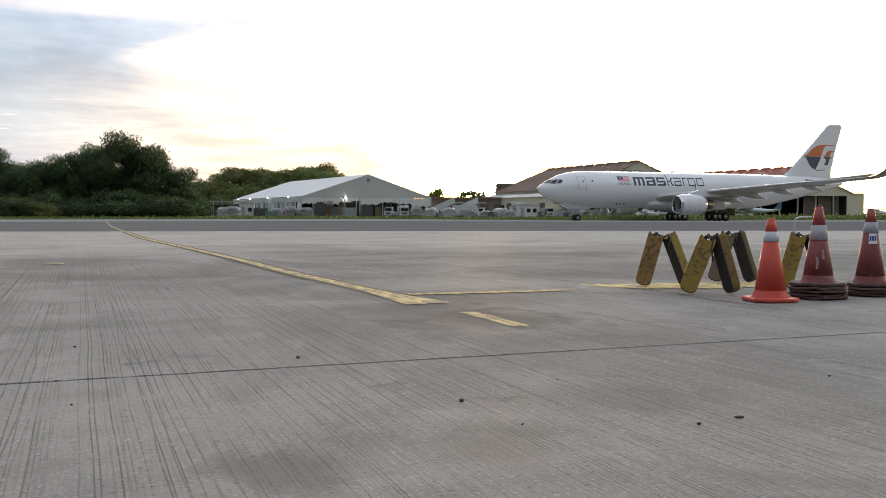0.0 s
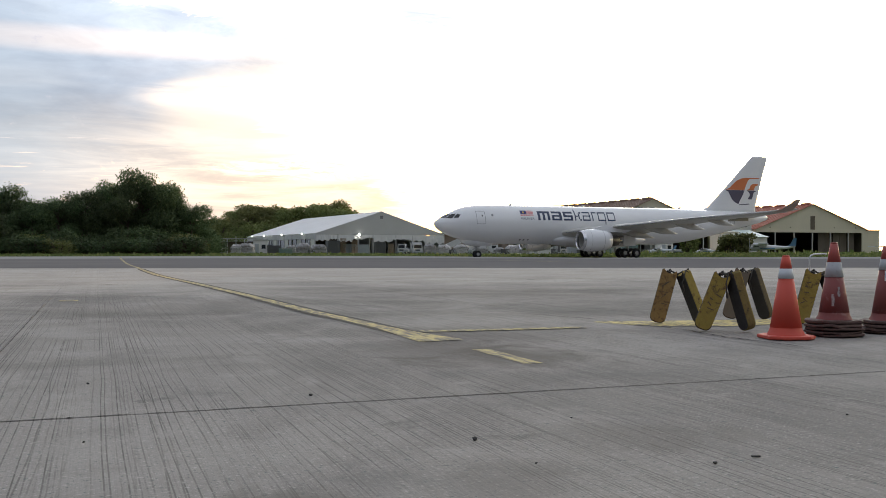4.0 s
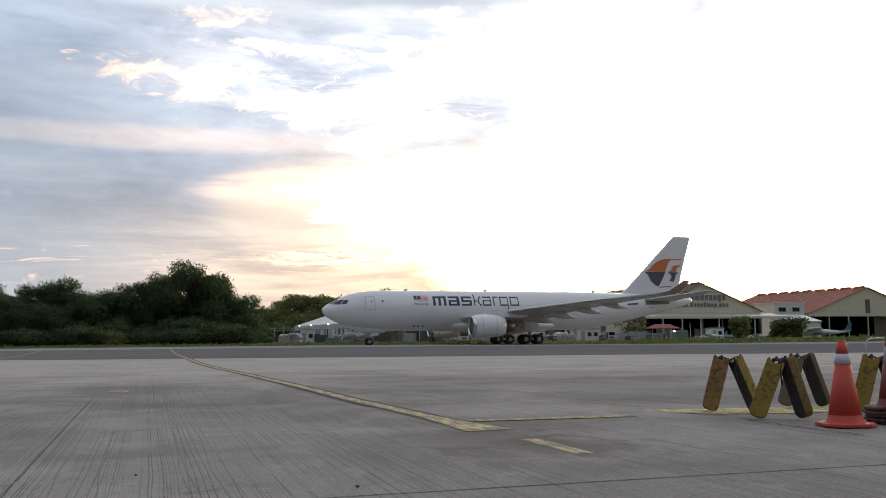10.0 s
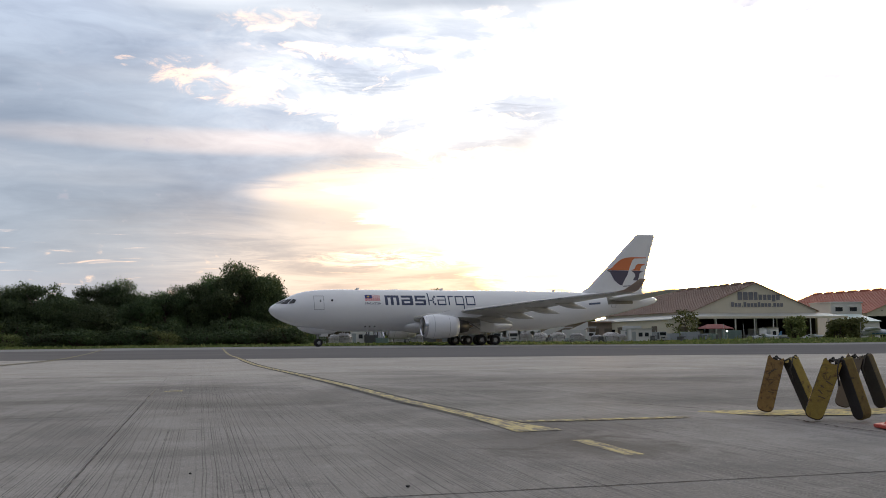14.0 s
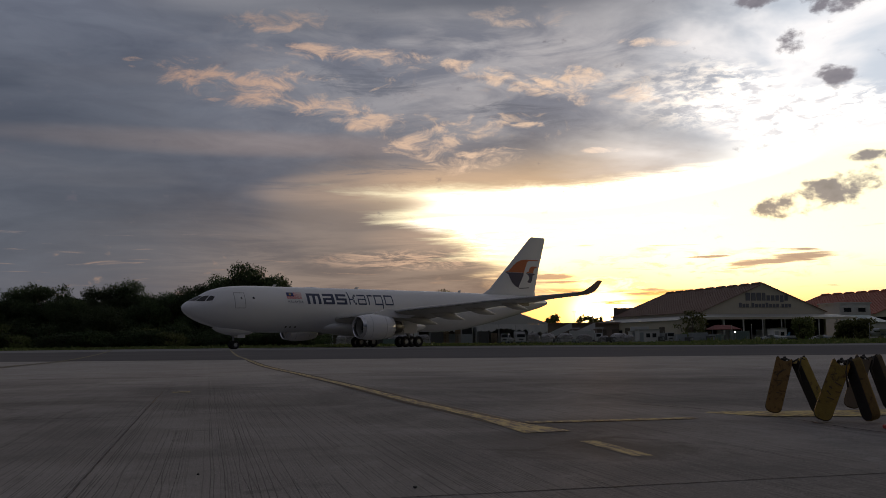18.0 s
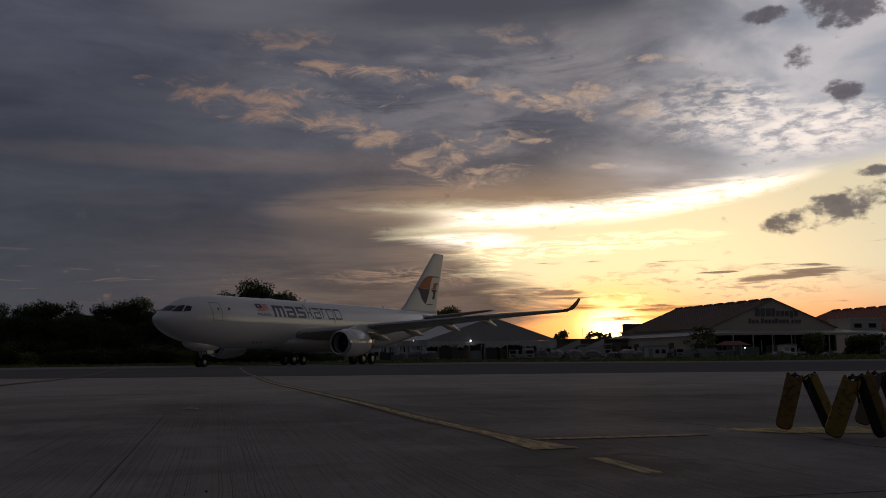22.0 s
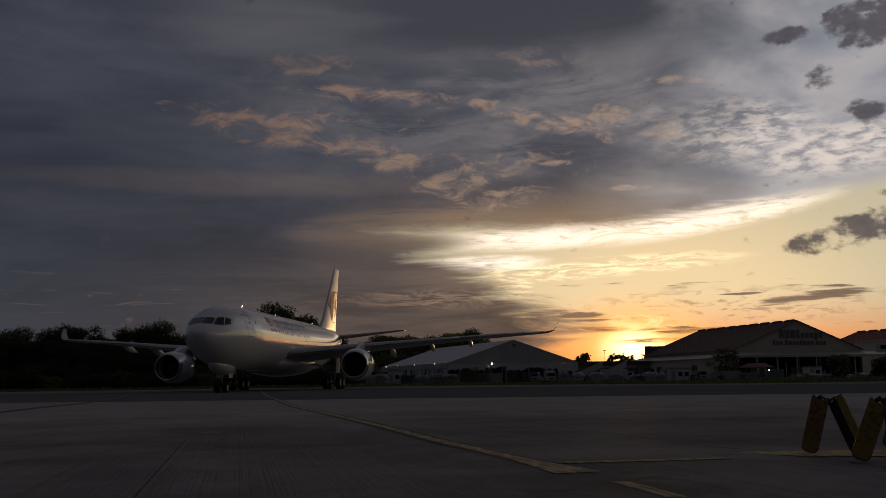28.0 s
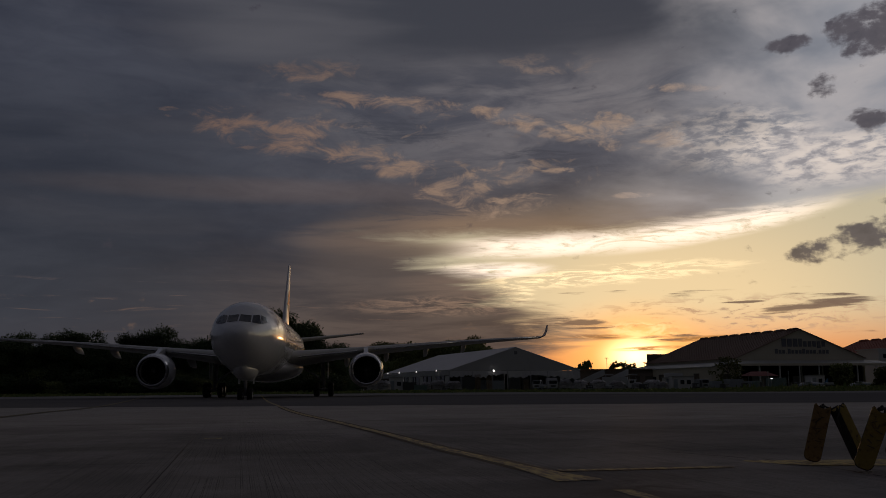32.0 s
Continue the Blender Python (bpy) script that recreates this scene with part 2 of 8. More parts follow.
    slate = n.mix(n.math("MULTIPLY", n.ramp(el, 17.0, 21.0), n.ramp(az, -30.0, -20.0)), slate, n.mix(n.ramp(soft, 0.35, 0.65), (0.070, 0.079, 0.098), (0.135, 0.142, 0.160)))
    slate = n.mix(n.math("MULTIPLY", spots([(-13.0, 8.0, 6.0, 3.2, 0.0)]), 0.5), slate, (0.165, 0.135, 0.118))
    slate = n.scale(slate, (1.06, 1.06, 1.02))
    # the deck thins out to the right
    thin = n.ramp(n.math("ADD", n.math("ADD", az, n.math("MULTIPLY", n.math("SUBTRACT", veil, 0.5), 16.0)), n.math("MULTIPLY", n.math("SUBTRACT", el, 13.0), -0.35)), -1.0, 14.0)
    thin = n.math("MULTIPLY", thin, n.ramp(az, 75.0, 30.0))
    sheet = n.mix(thin, slate, pale)
    sheet = n.mix(inside, sheet, gold)

    # small ragged dark clouds, low and to the right
    puff = n.noise(n.scale(flat, (1.0, 0.42, 1)), 11.0, 8, 0.60, 0.15)
    dark = spots([(15.2, 8.0, 5.0, 1.35, 0.22), (17.6, 19.8, 4.0, 2.1, 0.2), (13.9, 16.6, 1.3, 1.0, 0.1), (16.4, 14.6, 2.0, 0.9, 0.0), (12.2, 19.2, 2.4, 0.6, 0.0), (18.0, 10.0, 2.2, 0.45, 0.0), (22.0, 12.0, 3.0, 1.2, 0.0), (15.6, 19.8, 2.8, 1.1, 0.25), (16.8, 18.5, 2.6, 0.8, 0.1)])
    dark = n.ramp(n.math("ADD", n.math("MULTIPLY", dark, 0.56), n.math("MULTIPLY", n.math("SUBTRACT", puff, 0.5), 1.9)), 0.22, 0.60)
    streak = n.noise(n.scale(flat, (0.55, 2.1, 1)), 7.0, 9, 0.62, 0.5)
    low = spots([(12.8, 4.55, 4.2, 0.62, 0.10), (6.6, 5.35, 3.0, 0.36, 0.04), (-1.2, 3.75, 4.0, 0.46, -0.06), (5.0, 2.75, 3.4, 0.30, 0.03), (9.0, 4.75, 1.6, 0.14, 0.0)])
    low = n.ramp(n.math("ADD", n.math("MULTIPLY", low, 0.52), n.math("MULTIPLY", n.math("SUBTRACT", streak, 0.5), 2.3)), 0.22, 0.60)
    low = n.math("MULTIPLY", low, n.ramp(el, 7.5, 6.0))
    dark = n.math("MAXIMUM", dark, low)
    sheet = n.mix(n.math("MULTIPLY", dark, 0.9), sheet, n.mix(n.ramp(el, 3.0, 8.0), (0.28, 0.185, 0.13), n.mix(n.ramp(puff, 0.5, 0.8), (0.120, 0.113, 0.128), (0.066, 0.065, 0.082))))

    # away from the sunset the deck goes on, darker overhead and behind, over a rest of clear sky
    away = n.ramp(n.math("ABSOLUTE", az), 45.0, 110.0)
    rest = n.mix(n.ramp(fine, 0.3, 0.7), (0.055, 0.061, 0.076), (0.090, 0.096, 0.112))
    rest = n.mix(n.ramp(el, 46.0, 14.0), rest, (0.013, 0.014, 0.018))         # unseen low sky behind, darkened so the jet's lower half gets less light
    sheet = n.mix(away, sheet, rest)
    sheet = n.mix(n.ramp(el, 23.0, 39.0), sheet, n.mix(n.ramp(rolls, 0.35, 0.65), (0.060, 0.066, 0.081), (0.103, 0.107, 0.120)))
    sheet = n.mix(n.ramp(el, -0.2, -2.0), sheet, (0.05, 0.048, 0.045))
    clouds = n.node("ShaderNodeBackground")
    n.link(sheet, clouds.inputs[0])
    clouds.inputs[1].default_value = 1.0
    air = n.node("ShaderNodeBackground")
    n.link(sky, air.inputs[0])
    air.inputs[1].default_value = 0.10
    both = n.node("ShaderNodeAddShader")
    n.link(clouds.outputs[0], both.inputs[0])
    n.link(air.outputs[0], both.inputs[1])
    out = n.node("ShaderNodeOutputWorld")
    n.link(both.outputs[0], out.inputs[0])


build_sky()

sun_data = bpy.data.lights.new("sun", "SUN")
sun_data.energy, sun_data.angle, sun_data.color = 0.5, radians(1.0), (1.0, 0.56, 0.22)
sun = new("sun", sun_data)
sun.matrix_world = look((0, 0, 60), (-60 * math.sin(radians(SUN_AZ)), -60 * math.cos(radians(SUN_AZ)), 60 - 60 * math.tan(radians(SUN_EL))))

# ---------------------------------------------------------------- materials
def surface(name, color, rough=0.7, metal=0.0, spec=0.5, var=0.25, big=0.4, small=9.0, bump=0.0, bump_scale=40.0, stain=None, stain_at=0.6, coords="Object", stretch=(1, 1, 1), per_object=0.0, emit=None, coat=0.0, matte=False):
    """A procedural surface: a base colour that varies at two scales, optional stains, and fine relief."""
    m = bpy.data.materials.new(name)
    m.use_nodes = True
    n = Nodes(m.node_tree)
    co = n.scale(n.node("ShaderNodeTexCoord").outputs[coords], stretch)
    a = n.noise(co, big, 5, 0.6, 0.3)
    b = n.noise(co, small, 6, 0.65)
    v = n.math("ADD", n.math("MULTIPLY", n.math("SUBTRACT", a, 0.5), 2 * var), n.math("MULTIPLY", n.math("SUBTRACT", b, 0.5), var))
    if per_object:
        r = n.node("ShaderNodeObjectInfo").outputs["Random"]
        v = n.math("ADD", v, n.math("MULTIPLY", n.math("SUBTRACT", r, 0.5), per_object))
    hsv = n.node("ShaderNodeHueSaturation")
    hsv.inputs["Color"].default_value = (*color, 1)
    n.link(n.math("ADD", v, 1.0), hsv.inputs["Value"])
    col = hsv.outputs[0]
    if stain:
        s = n.noise(n.scale(co, (1.3, 1.3, 1.3)), big * 2.2, 7, 0.68, 0.8)
        col = n.mix(n.ramp(s, stain_at, stain_at + 0.18), col, stain)
    p = n.node("ShaderNodeBsdfPrincipled")
    n.link(col, p.inputs["Base Color"])
    n.link(n.math("ADD", rough, n.math("MULTIPLY", n.math("SUBTRACT", b, 0.5), 0.25)), p.inputs["Roughness"])
    p.inputs["Metallic"].default_value = metal
    p.inputs["Specular IOR Level"].default_value = spec
    p.inputs["Coat Weight"].default_value = coat
    if emit:
        p.inputs["Emission Color"].default_value = (*emit[:3], 1)
        p.inputs["Emission Strength"].default_value = emit[3]
    if bump:
        bm_ = n.node("ShaderNodeBump")
        bm_.inputs["Strength"].default_value = bump
        bm_.inputs["Distance"].default_value = 0.02
        n.link(n.noise(co, bump_scale, 4, 0.6), bm_.inputs["Height"])
        n.link(bm_.outputs[0], p.inputs["Normal"])
    if matte:                      # chalky surfaces without any sheen
        p = n.node("ShaderNodeBsdfDiffuse")
        n.link(col, p.inputs["Color"])
        p.inputs["Roughness"].default_value = 0.6
    out = n.node("ShaderNodeOutputMaterial")
    n.link(p.outputs[0], out.inputs[0])
    return m


GRID = radians(21.0)              # the apron's joints, the taxiway and the buildings all lie along this
E1 = Vector((math.cos(GRID), math.sin(GRID), 0))
E2 = Vector((-math.sin(GRID), math.cos(GRID), 0))


def concrete():
    """Broom-finished slabs: streaks along the slab, blotches, dark oil spots."""
    m = bpy.data.materials.new("broomed_concrete")
    m.use_nodes = True
    n = Nodes(m.node_tree)
    pos = n.node("ShaderNodeNewGeometry").outputs["Position"]
    rot = n.node("ShaderNodeMapping")
    rot.inputs["Rotation"].default_value = (0, 0, -GRID)
    n.link(pos, rot.inputs["Vector"])
    co = rot.outputs[0]
    # tines drawn through the wet concrete: thin lines of uneven depth, wandering a little
    sep = n.node("ShaderNodeSeparateXYZ")
    n.link(co, sep.inputs[0])
    wander = n.noise(n.scale(co, (0.5, 0.35, 1)), 1.0, 1, 0.4, 0.0)

    def tines(per_metre, shift, thick):
        u = n.math("ADD", n.math("MULTIPLY", sep.outputs[0], per_metre), n.math("MULTIPLY", wander, shift))
        row = n.node("ShaderNodeTexWhiteNoise", noise_dimensions="1D")
        n.link(n.math("FLOOR", u), row.inputs["W"])
        off = n.math("ABSOLUTE", n.math("SUBTRACT", n.math("FRACT", u), n.math("ADD", 0.25, n.math("MULTIPLY", row.outputs["Value"], 0.5))))
        return n.math("MULTIPLY", n.ramp(off, thick, thick * 0.25), n.ramp(row.outputs["Value"], 0.25, 0.95))
    scratch = tines(50.0, 3.0, 0.24)
    scratch2 = tines(21.0, -4.0, 0.12)
    where = n.noise(n.scale(co, (0.9, 0.55, 1)), 1.0, 7, 0.68, 0.4)
    broken = n.noise(n.scale(co, (9.0, 5.0, 1)), 1.0, 5, 0.7)
    lines = n.noise(n.scale(co, (55.0, 0.14, 1)), 1.0, 3, 0.6, 0.0)
    groove = n.noise(n.scale(co, (60.0, 3.0, 1)), 1.0, 3, 0.6, 0.1)
    patch = n.noise(co, 0.33, 6, 0.6, 0.6)
    drag = n.noise(n.scale(co, (0.05, 0.42, 1)), 1.0, 5, 0.6, 0.5)
    grit = n.noise(co, 46.0, 5, 0.78)
    oil = n.noise(co, 0.8, 7, 0.7, 1.2)
    r = n.node("ShaderNodeObjectInfo").outputs["Random"]
    col = n.mix(n.ramp(patch, 0.32, 0.68), (0.150, 0.138, 0.129), (0.226, 0.208, 0.195))
    col = n.mix(n.math("MULTIPLY", n.ramp(lines, 0.50, 0.60), n.math("MULTIPLY", n.ramp(patch, 0.80, 0.30), 0.30)), col, (0.14, 0.132, 0.128))
    cut = n.math("MULTIPLY", n.math("MAXIMUM", scratch, n.math("MULTIPLY", scratch2, 0.8)), n.math("MULTIPLY", n.ramp(where, 0.30, 0.56), n.ramp(broken, 0.30, 0.50)))
    col = n.mix(n.math("MULTIPLY", cut, 0.92), col, (0.062, 0.056, 0.052))
    col = n.mix(n.math("MULTIPLY", n.math("MULTIPLY", n.ramp(drag, 0.48, 0.70), n.ramp(broken, 0.2, 0.7)), 0.70), col, (0.150, 0.140, 0.130))
    col = n.mix(n.math("MULTIPLY", n.ramp(oil, 0.60, 0.72), 0.75), col, (0.085, 0.080, 0.076))
    col = n.mix(n.math("MULTIPLY", n.ramp(grit, 0.53, 0.66), 0.50), col, (0.36, 0.335, 0.315))
    pits = n.noise(co, 40.0, 5, 0.75, 0.4)
    col = n.mix(n.math("MULTIPLY", n.ramp(pits, 0.58, 0.64), 0.75), col, (0.060, 0.080, 0.076))
    blot = n.noise(n.scale(co, (1.0, 0.7, 1)), 1.5, 9, 0.72, 0.5)
    col = n.mix(n.math("MULTIPLY", n.ramp(blot, 0.50, 0.66), 0.42), col, (0.105, 0.099, 0.095))
    col = n.mix(n.math("MULTIPLY", n.ramp(blot, 0.44, 0.32), 0.35), col, (0.28, 0.26, 0.242))
    # old rubber and oil stains
    for x, y, r, k in ((0.38, 7.15, 0.95, 0.62), (-0.1, 7.6, 1.1, 0.45), (0.3, 9.2, 1.3, 0.35), (2.6, 9.7, 1.2, 0.30), (-0.45, 2.96, 0.34, 0.60), (0.17, 3.17, 0.42, 0.40), (0.86, 4.12, 0.50, 0.35), (-4.5, 12.5, 2.2, 0.30), (6.5, 15.5, 3.0, 0.35), (1.0, 18.5, 3.4, 0.30)):
        away = n.node("ShaderNodeVectorMath", operation="DISTANCE")
        n.link(pos, away.inputs[0])
        away.inputs[1].default_value = (x, y, 0)
        near = n.ramp(n.math("ADD", away.outputs["Value"], n.math("MULTIPLY", n.math("SUBTRACT", blot, 0.5), 3.6 * r)), r, 0.25 * r)
        col = n.mix(n.math("MULTIPLY", near, k), col, (0.075, 0.066, 0.058))
    speck = n.noise(co, 85.0, 3, 0.8)
    col = n.mix(n.math("MULTIPLY", n.ramp(speck, 0.55, 0.65), 0.6), col, (0.115, 0.108, 0.10))
    # the concrete gets paler further out, between about 13 and 27 m
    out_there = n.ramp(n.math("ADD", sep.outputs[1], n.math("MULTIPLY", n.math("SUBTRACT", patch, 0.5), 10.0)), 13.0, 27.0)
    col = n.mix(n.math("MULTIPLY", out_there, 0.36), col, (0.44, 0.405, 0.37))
    hsv = n.node("ShaderNodeHueSaturation")
    n.link(col, hsv.inputs["Color"])
    n.link(n.math("ADD", 0.93, n.math("MULTIPLY", r, 0.14)), hsv.inputs["Value"])
    p = n.node("ShaderNodeBsdfDiffuse")
    n.link(hsv.outputs[0], p.inputs["Color"])
    worn = n.node("ShaderNodeBsdfGlossy")
    worn.inputs["Roughness"].default_value = 0.72
    worn.inputs["Color"].default_value = (0.9, 0.88, 0.85, 1)
    b = n.node("ShaderNodeBump")
    b.inputs["Strength"].default_value, b.inputs["Distance"].default_value = 0.30, 0.006
    n.link(n.math("SUBTRACT", n.math("ADD", groove, n.math("MULTIPLY", grit, 0.8)), n.math("MULTIPLY", cut, 0.4)), b.inputs["Height"])
    n.link(b.outputs[0], p.inputs["Normal"])
    n.link(b.outputs[0], worn.inputs["Normal"])
    both = n.node("ShaderNodeMixShader")
    n.link(n.math("ADD", 0.02, n.math("MULTIPLY", n.ramp(patch, 0.3, 0.7), 0.03)), both.inputs[0])
    n.link(p.outputs[0], both.inputs[1])
    n.link(worn.outputs[0], both.inputs[2])
    out = n.node("ShaderNodeOutputMaterial")
    n.link(both.outputs[0], out.inputs[0])
    return m


def worn_paint(name, color, under=(0.20, 0.185, 0.17), wear=0.47):
    """Road paint worn through to the concrete in streaks."""
    m = bpy.data.materials.new(name)
    m.use_nodes = True
    n = Nodes(m.node_tree)
    pos = n.node("ShaderNodeNewGeometry").outputs["Position"]
    rot = n.node("ShaderNodeMapping")
    rot.inputs["Rotation"].default_value = (0, 0, -GRID)
    n.link(pos, rot.inputs["Vector"])
    w = n.noise(n.scale(rot.outputs[0], (14, 2.5, 1)), 1.0, 7, 0.72, 0.5)
    g = n.noise(rot.outputs[0], 30.0, 4, 0.7)
    k = n.ramp(n.math("ADD", n.math("MULTIPLY", w, 0.75), n.math("MULTIPLY", g, 0.25)), wear + 0.13, wear - 0.02)
    col = n.mix(k, under, n.mix(n.ramp(g, 0.3, 0.7), tuple(c * 0.8 for c in color), color))
    p = n.node("ShaderNodeBsdfPrincipled")
    n.link(col, p.inputs["Base Color"])
    p.inputs["Roughness"].default_value = 0.95
    p.inputs["Specular IOR Level"].default_value = 0.05
    out = n.node("ShaderNodeOutputMaterial")
    n.link(p.outputs[0], out.inputs[0])
    return m


def leafy(name, a, b):
    m = bpy.data.materials.new(name)
    m.use_nodes = True
    n = Nodes(m.node_tree)
    r = n.node("ShaderNodeNewGeometry").outputs["Random Per Island"]
    o = n.node("ShaderNodeObjectInfo").outputs["Random"]
    col = n.mix(r, a, b)
    hsv = n.node("ShaderNodeHueSaturation")
    n.link(col, hsv.inputs["Color"])
    n.link(n.math("ADD", 0.7, n.math("MULTIPLY", o, 0.6)), hsv.inputs["Value"])
    n.link(n.math("ADD", 0.48, n.math("MULTIPLY", o, 0.035)), hsv.inputs["Hue"])
    p = n.node("ShaderNodeBsdfPrincipled")
    n.link(hsv.outputs[0], p.inputs["Base Color"])
    p.inputs["Roughness"].default_value, p.inputs["Specular IOR Level"].default_value = 0.65, 0.25
    t = n.node("ShaderNodeBsdfTranslucent")
    n.link(hsv.outputs[0], t.inputs[0])
    s = n.node("ShaderNodeMixShader")
    s.inputs[0].default_value = 0.25
    n.link(p.outputs[0], s.inputs[1])
    n.link(t.outputs[0], s.inputs[2])
    out = n.node("ShaderNodeOutputMaterial")
    n.link(s.outputs[0], out.inputs[0])
    return m


CONCRETE = concrete()
JOINT = surface("joint_filler", (0.12, 0.112, 0.105), 0.9, spec=0.2, small=20, bump=0.4)
ASPHALT = surface("taxiway_asphalt", (0.195, 0.184, 0.180), 0.95, matte=True, var=0.22, big=0.06, small=1.2, stretch=(0.4, 1.0, 1), stain=(0.225, 0.21, 0.20), stain_at=0.52)
SHOULDER = surface("light_shoulder", (0.31, 0.30, 0.29), 0.95, matte=True, var=0.15, big=0.05, small=1.0)
YELLOW = worn_paint("yellow_road_paint", (0.60, 0.50, 0.255), wear=0.44)
FAR_YELLOW = worn_paint("faded_yellow_paint", (0.36, 0.31, 0.19), (0.19, 0.18, 0.17), 0.46)
FAR_WHITE = worn_paint("faded_white_paint", (0.66, 0.64, 0.60), (0.2, 0.19, 0.18), 0.45)
DIRT_EDGE = surface("rubber_grime", (0.085, 0.078, 0.072), 0.9, spec=0.15, small=14)
GRASS_GROUND = surface("grass_soil", (0.115, 0.140, 0.050), 0.95, spec=0.1, var=0.4, big=0.12, small=2.0, stain=(0.10, 0.085, 0.05), stain_at=0.56)
BLADES = leafy("grass_blades", (0.095, 0.140, 0.040), (0.20, 0.215, 0.08))
LEAVES = leafy("dark_foliage", (0.038, 0.062, 0.026), (0.090, 0.122, 0.050))
LEAVES_PALE = leafy("olive_foliage", (0.095, 0.118, 0.036), (0.195, 0.205, 0.075))
BARK = surface("bark", (0.09, 0.07, 0.055), 0.95, spec=0.1, small=12, bump=0.6, bump_scale=18, stretch=(1, 1, 0.25))
SKIN = surface("white_aircraft_paint", (0.76, 0.76, 0.77), 0.17, spec=0.5, var=0.05, big=0.15, small=2.5, coat=0.5, stretch=(1, 0.5, 1), stain=(0.60, 0.59, 0.58), stain_at=0.66)
TAIL_SKIN = surface("satin_white_paint", (0.74, 0.74, 0.75), 0.36, spec=0.4, var=0.05, big=0.15, small=2.5)
WING_GREY = surface("grey_wing_paint", (0.47, 0.455, 0.42), 0.34, spec=0.5, var=0.10, big=0.2, small=2.0, stretch=(1, 0.4, 1), stain=(0.34, 0.32, 0.28), stain_at=0.58)
SEAL = surface("brown_seal_plate", (0.20, 0.185, 0.155), 0.5, 0.3, var=0.15, small=4)
LIP_METAL = surface("bare_metal_lip", (0.62, 0.62, 0.63), 0.22, 1.0, var=0.06)
DARK_METAL = surface("dark_engine_metal", (0.09, 0.085, 0.08), 0.45, 0.8, var=0.2)
FAN = surface("fan_titanium", (0.16, 0.16, 0.165), 0.35, 0.9, var=0.1)
STEEL = surface("gear_steel", (0.40, 0.40, 0.41), 0.45, 0.4, var=0.2, small=6)
TYRE = surface("tyre_rubber", (0.022, 0.022, 0.023), 0.85, spec=0.3, var=0.3, small=8)
PANEL_GAP = surface("panel_gap", (0.30, 0.30, 0.31), 0.6, var=0.05)
COCKPIT = surface("cockpit_glass", (0.012, 0.014, 0.018), 0.08, spec=0.6, var=0.1)
NAVY = surface("navy_livery", (0.035, 0.045, 0.095), 0.35, var=0.06, coat=0.2)
SLATE_BLUE = surface("slate_livery", (0.085, 0.10, 0.15), 0.35, var=0.06, coat=0.2)
WINGLET_RED = surface("dull_red_livery", (0.36, 0.27, 0.225), 0.4, var=0.12)
TAIL_RED = surface("orange_red_livery", (0.60, 0.185, 0.075), 0.6, spec=0.25, var=0.08)
TAIL_BLUE = surface("dark_blue_livery", (0.095, 0.085, 0.12), 0.6, spec=0.25, var=0.08)
FLAG_RED = surface("flag_red", (0.55, 0.06, 0.07), 0.4, var=0.05)
FLAG_WHITE = surface("flag_white", (0.75, 0.74, 0.73), 0.4, var=0.04)
FLAG_BLUE = surface("flag_blue", (0.02, 0.03, 0.16), 0.4, var=0.05)
FLAG_GOLD = surface("flag_gold", (0.70, 0.50, 0.05), 0.4, var=0.05)

# ---------------------------------------------------------------- building blocks
def part(name, bm, material, parent=None, label="", smooth=False):
    """Links a bmesh as one mesh object, under a thing or a part."""
    me = bpy.data.meshes.new(name)
    if smooth:
        for f in bm.faces:
            f.smooth = True
    bm.to_mesh(me)
    bm.free()
    for m in material if isinstance(material, (list, tuple)) else [material]:
        me.materials.append(m)
    ob = new(name, me)
    if parent:
        ob.parent = parent
    if label:
        ob["label"] = label
    return ob


def raw(name, verts, faces, material, parent=None, label="", smooth=False):
    me = bpy.data.meshes.new(name)
    me.from_pydata([tuple(v) for v in verts], [], faces)
    if smooth:
        me.shade_smooth()
    me.materials.append(material)
    ob = new(name, me)
    if parent:
        ob.parent = parent
    if label:
        ob["label"] = label
    return ob


def thing(name, m, label, category, group="", kind=""):
    ob = new(name)
    ob.matrix_basis = m
    return tagged(ob, label, category, group, kind)


def box(bm, x0, x1, y0, y1, z0, z1, bevel=0.0, m=None):
    vs = [bm.verts.new((x, y, z)) for z in (z0, z1) for y in (y0, y1) for x in (x0, x1)]
    fs = [bm.faces.new([vs[i] for i in f]) for f in ((0, 2, 3, 1), (4, 5, 7, 6), (0, 1, 5, 4), (2, 6, 7, 3), (0, 4, 6, 2), (1, 3, 7, 5))]
    if m is not None:
        for v in vs:
            v.co = m @ v.co
    if bevel:
        bmesh.ops.bevel(bm, geom=list({e for f in fs for e in f.edges}), offset=bevel, segments=2, profile=0.6, affect="EDGES")
    return bm


def slab(x0, x1, y0, y1, z0, z1, bevel=0.0, m=None):
    return box(bmesh.new(), x0, x1, y0, y1, z0, z1, bevel, m)


def tube(bm, points, radii, n=10, caps=True):
    """A round bar through points."""
    rings = []
    pts = [Vector(p) for p in points]
    for i, p in enumerate(pts):
        d = (pts[min(i + 1, len(pts) - 1)] - pts[max(i - 1, 0)]).normalized()
        u = d.orthogonal().normalized() if i == 0 else (u - d * u.dot(d)).normalized()
        w = d.cross(u)
        r = radii[i] if isinstance(radii, (list, tuple)) else radii
        rings.append([bm.verts.new(p + (u * math.cos(k * 2 * math.pi / n) + w * math.sin(k * 2 * math.pi / n)) * r) for k in range(n)])
    skin(bm, rings, caps)
    return bm


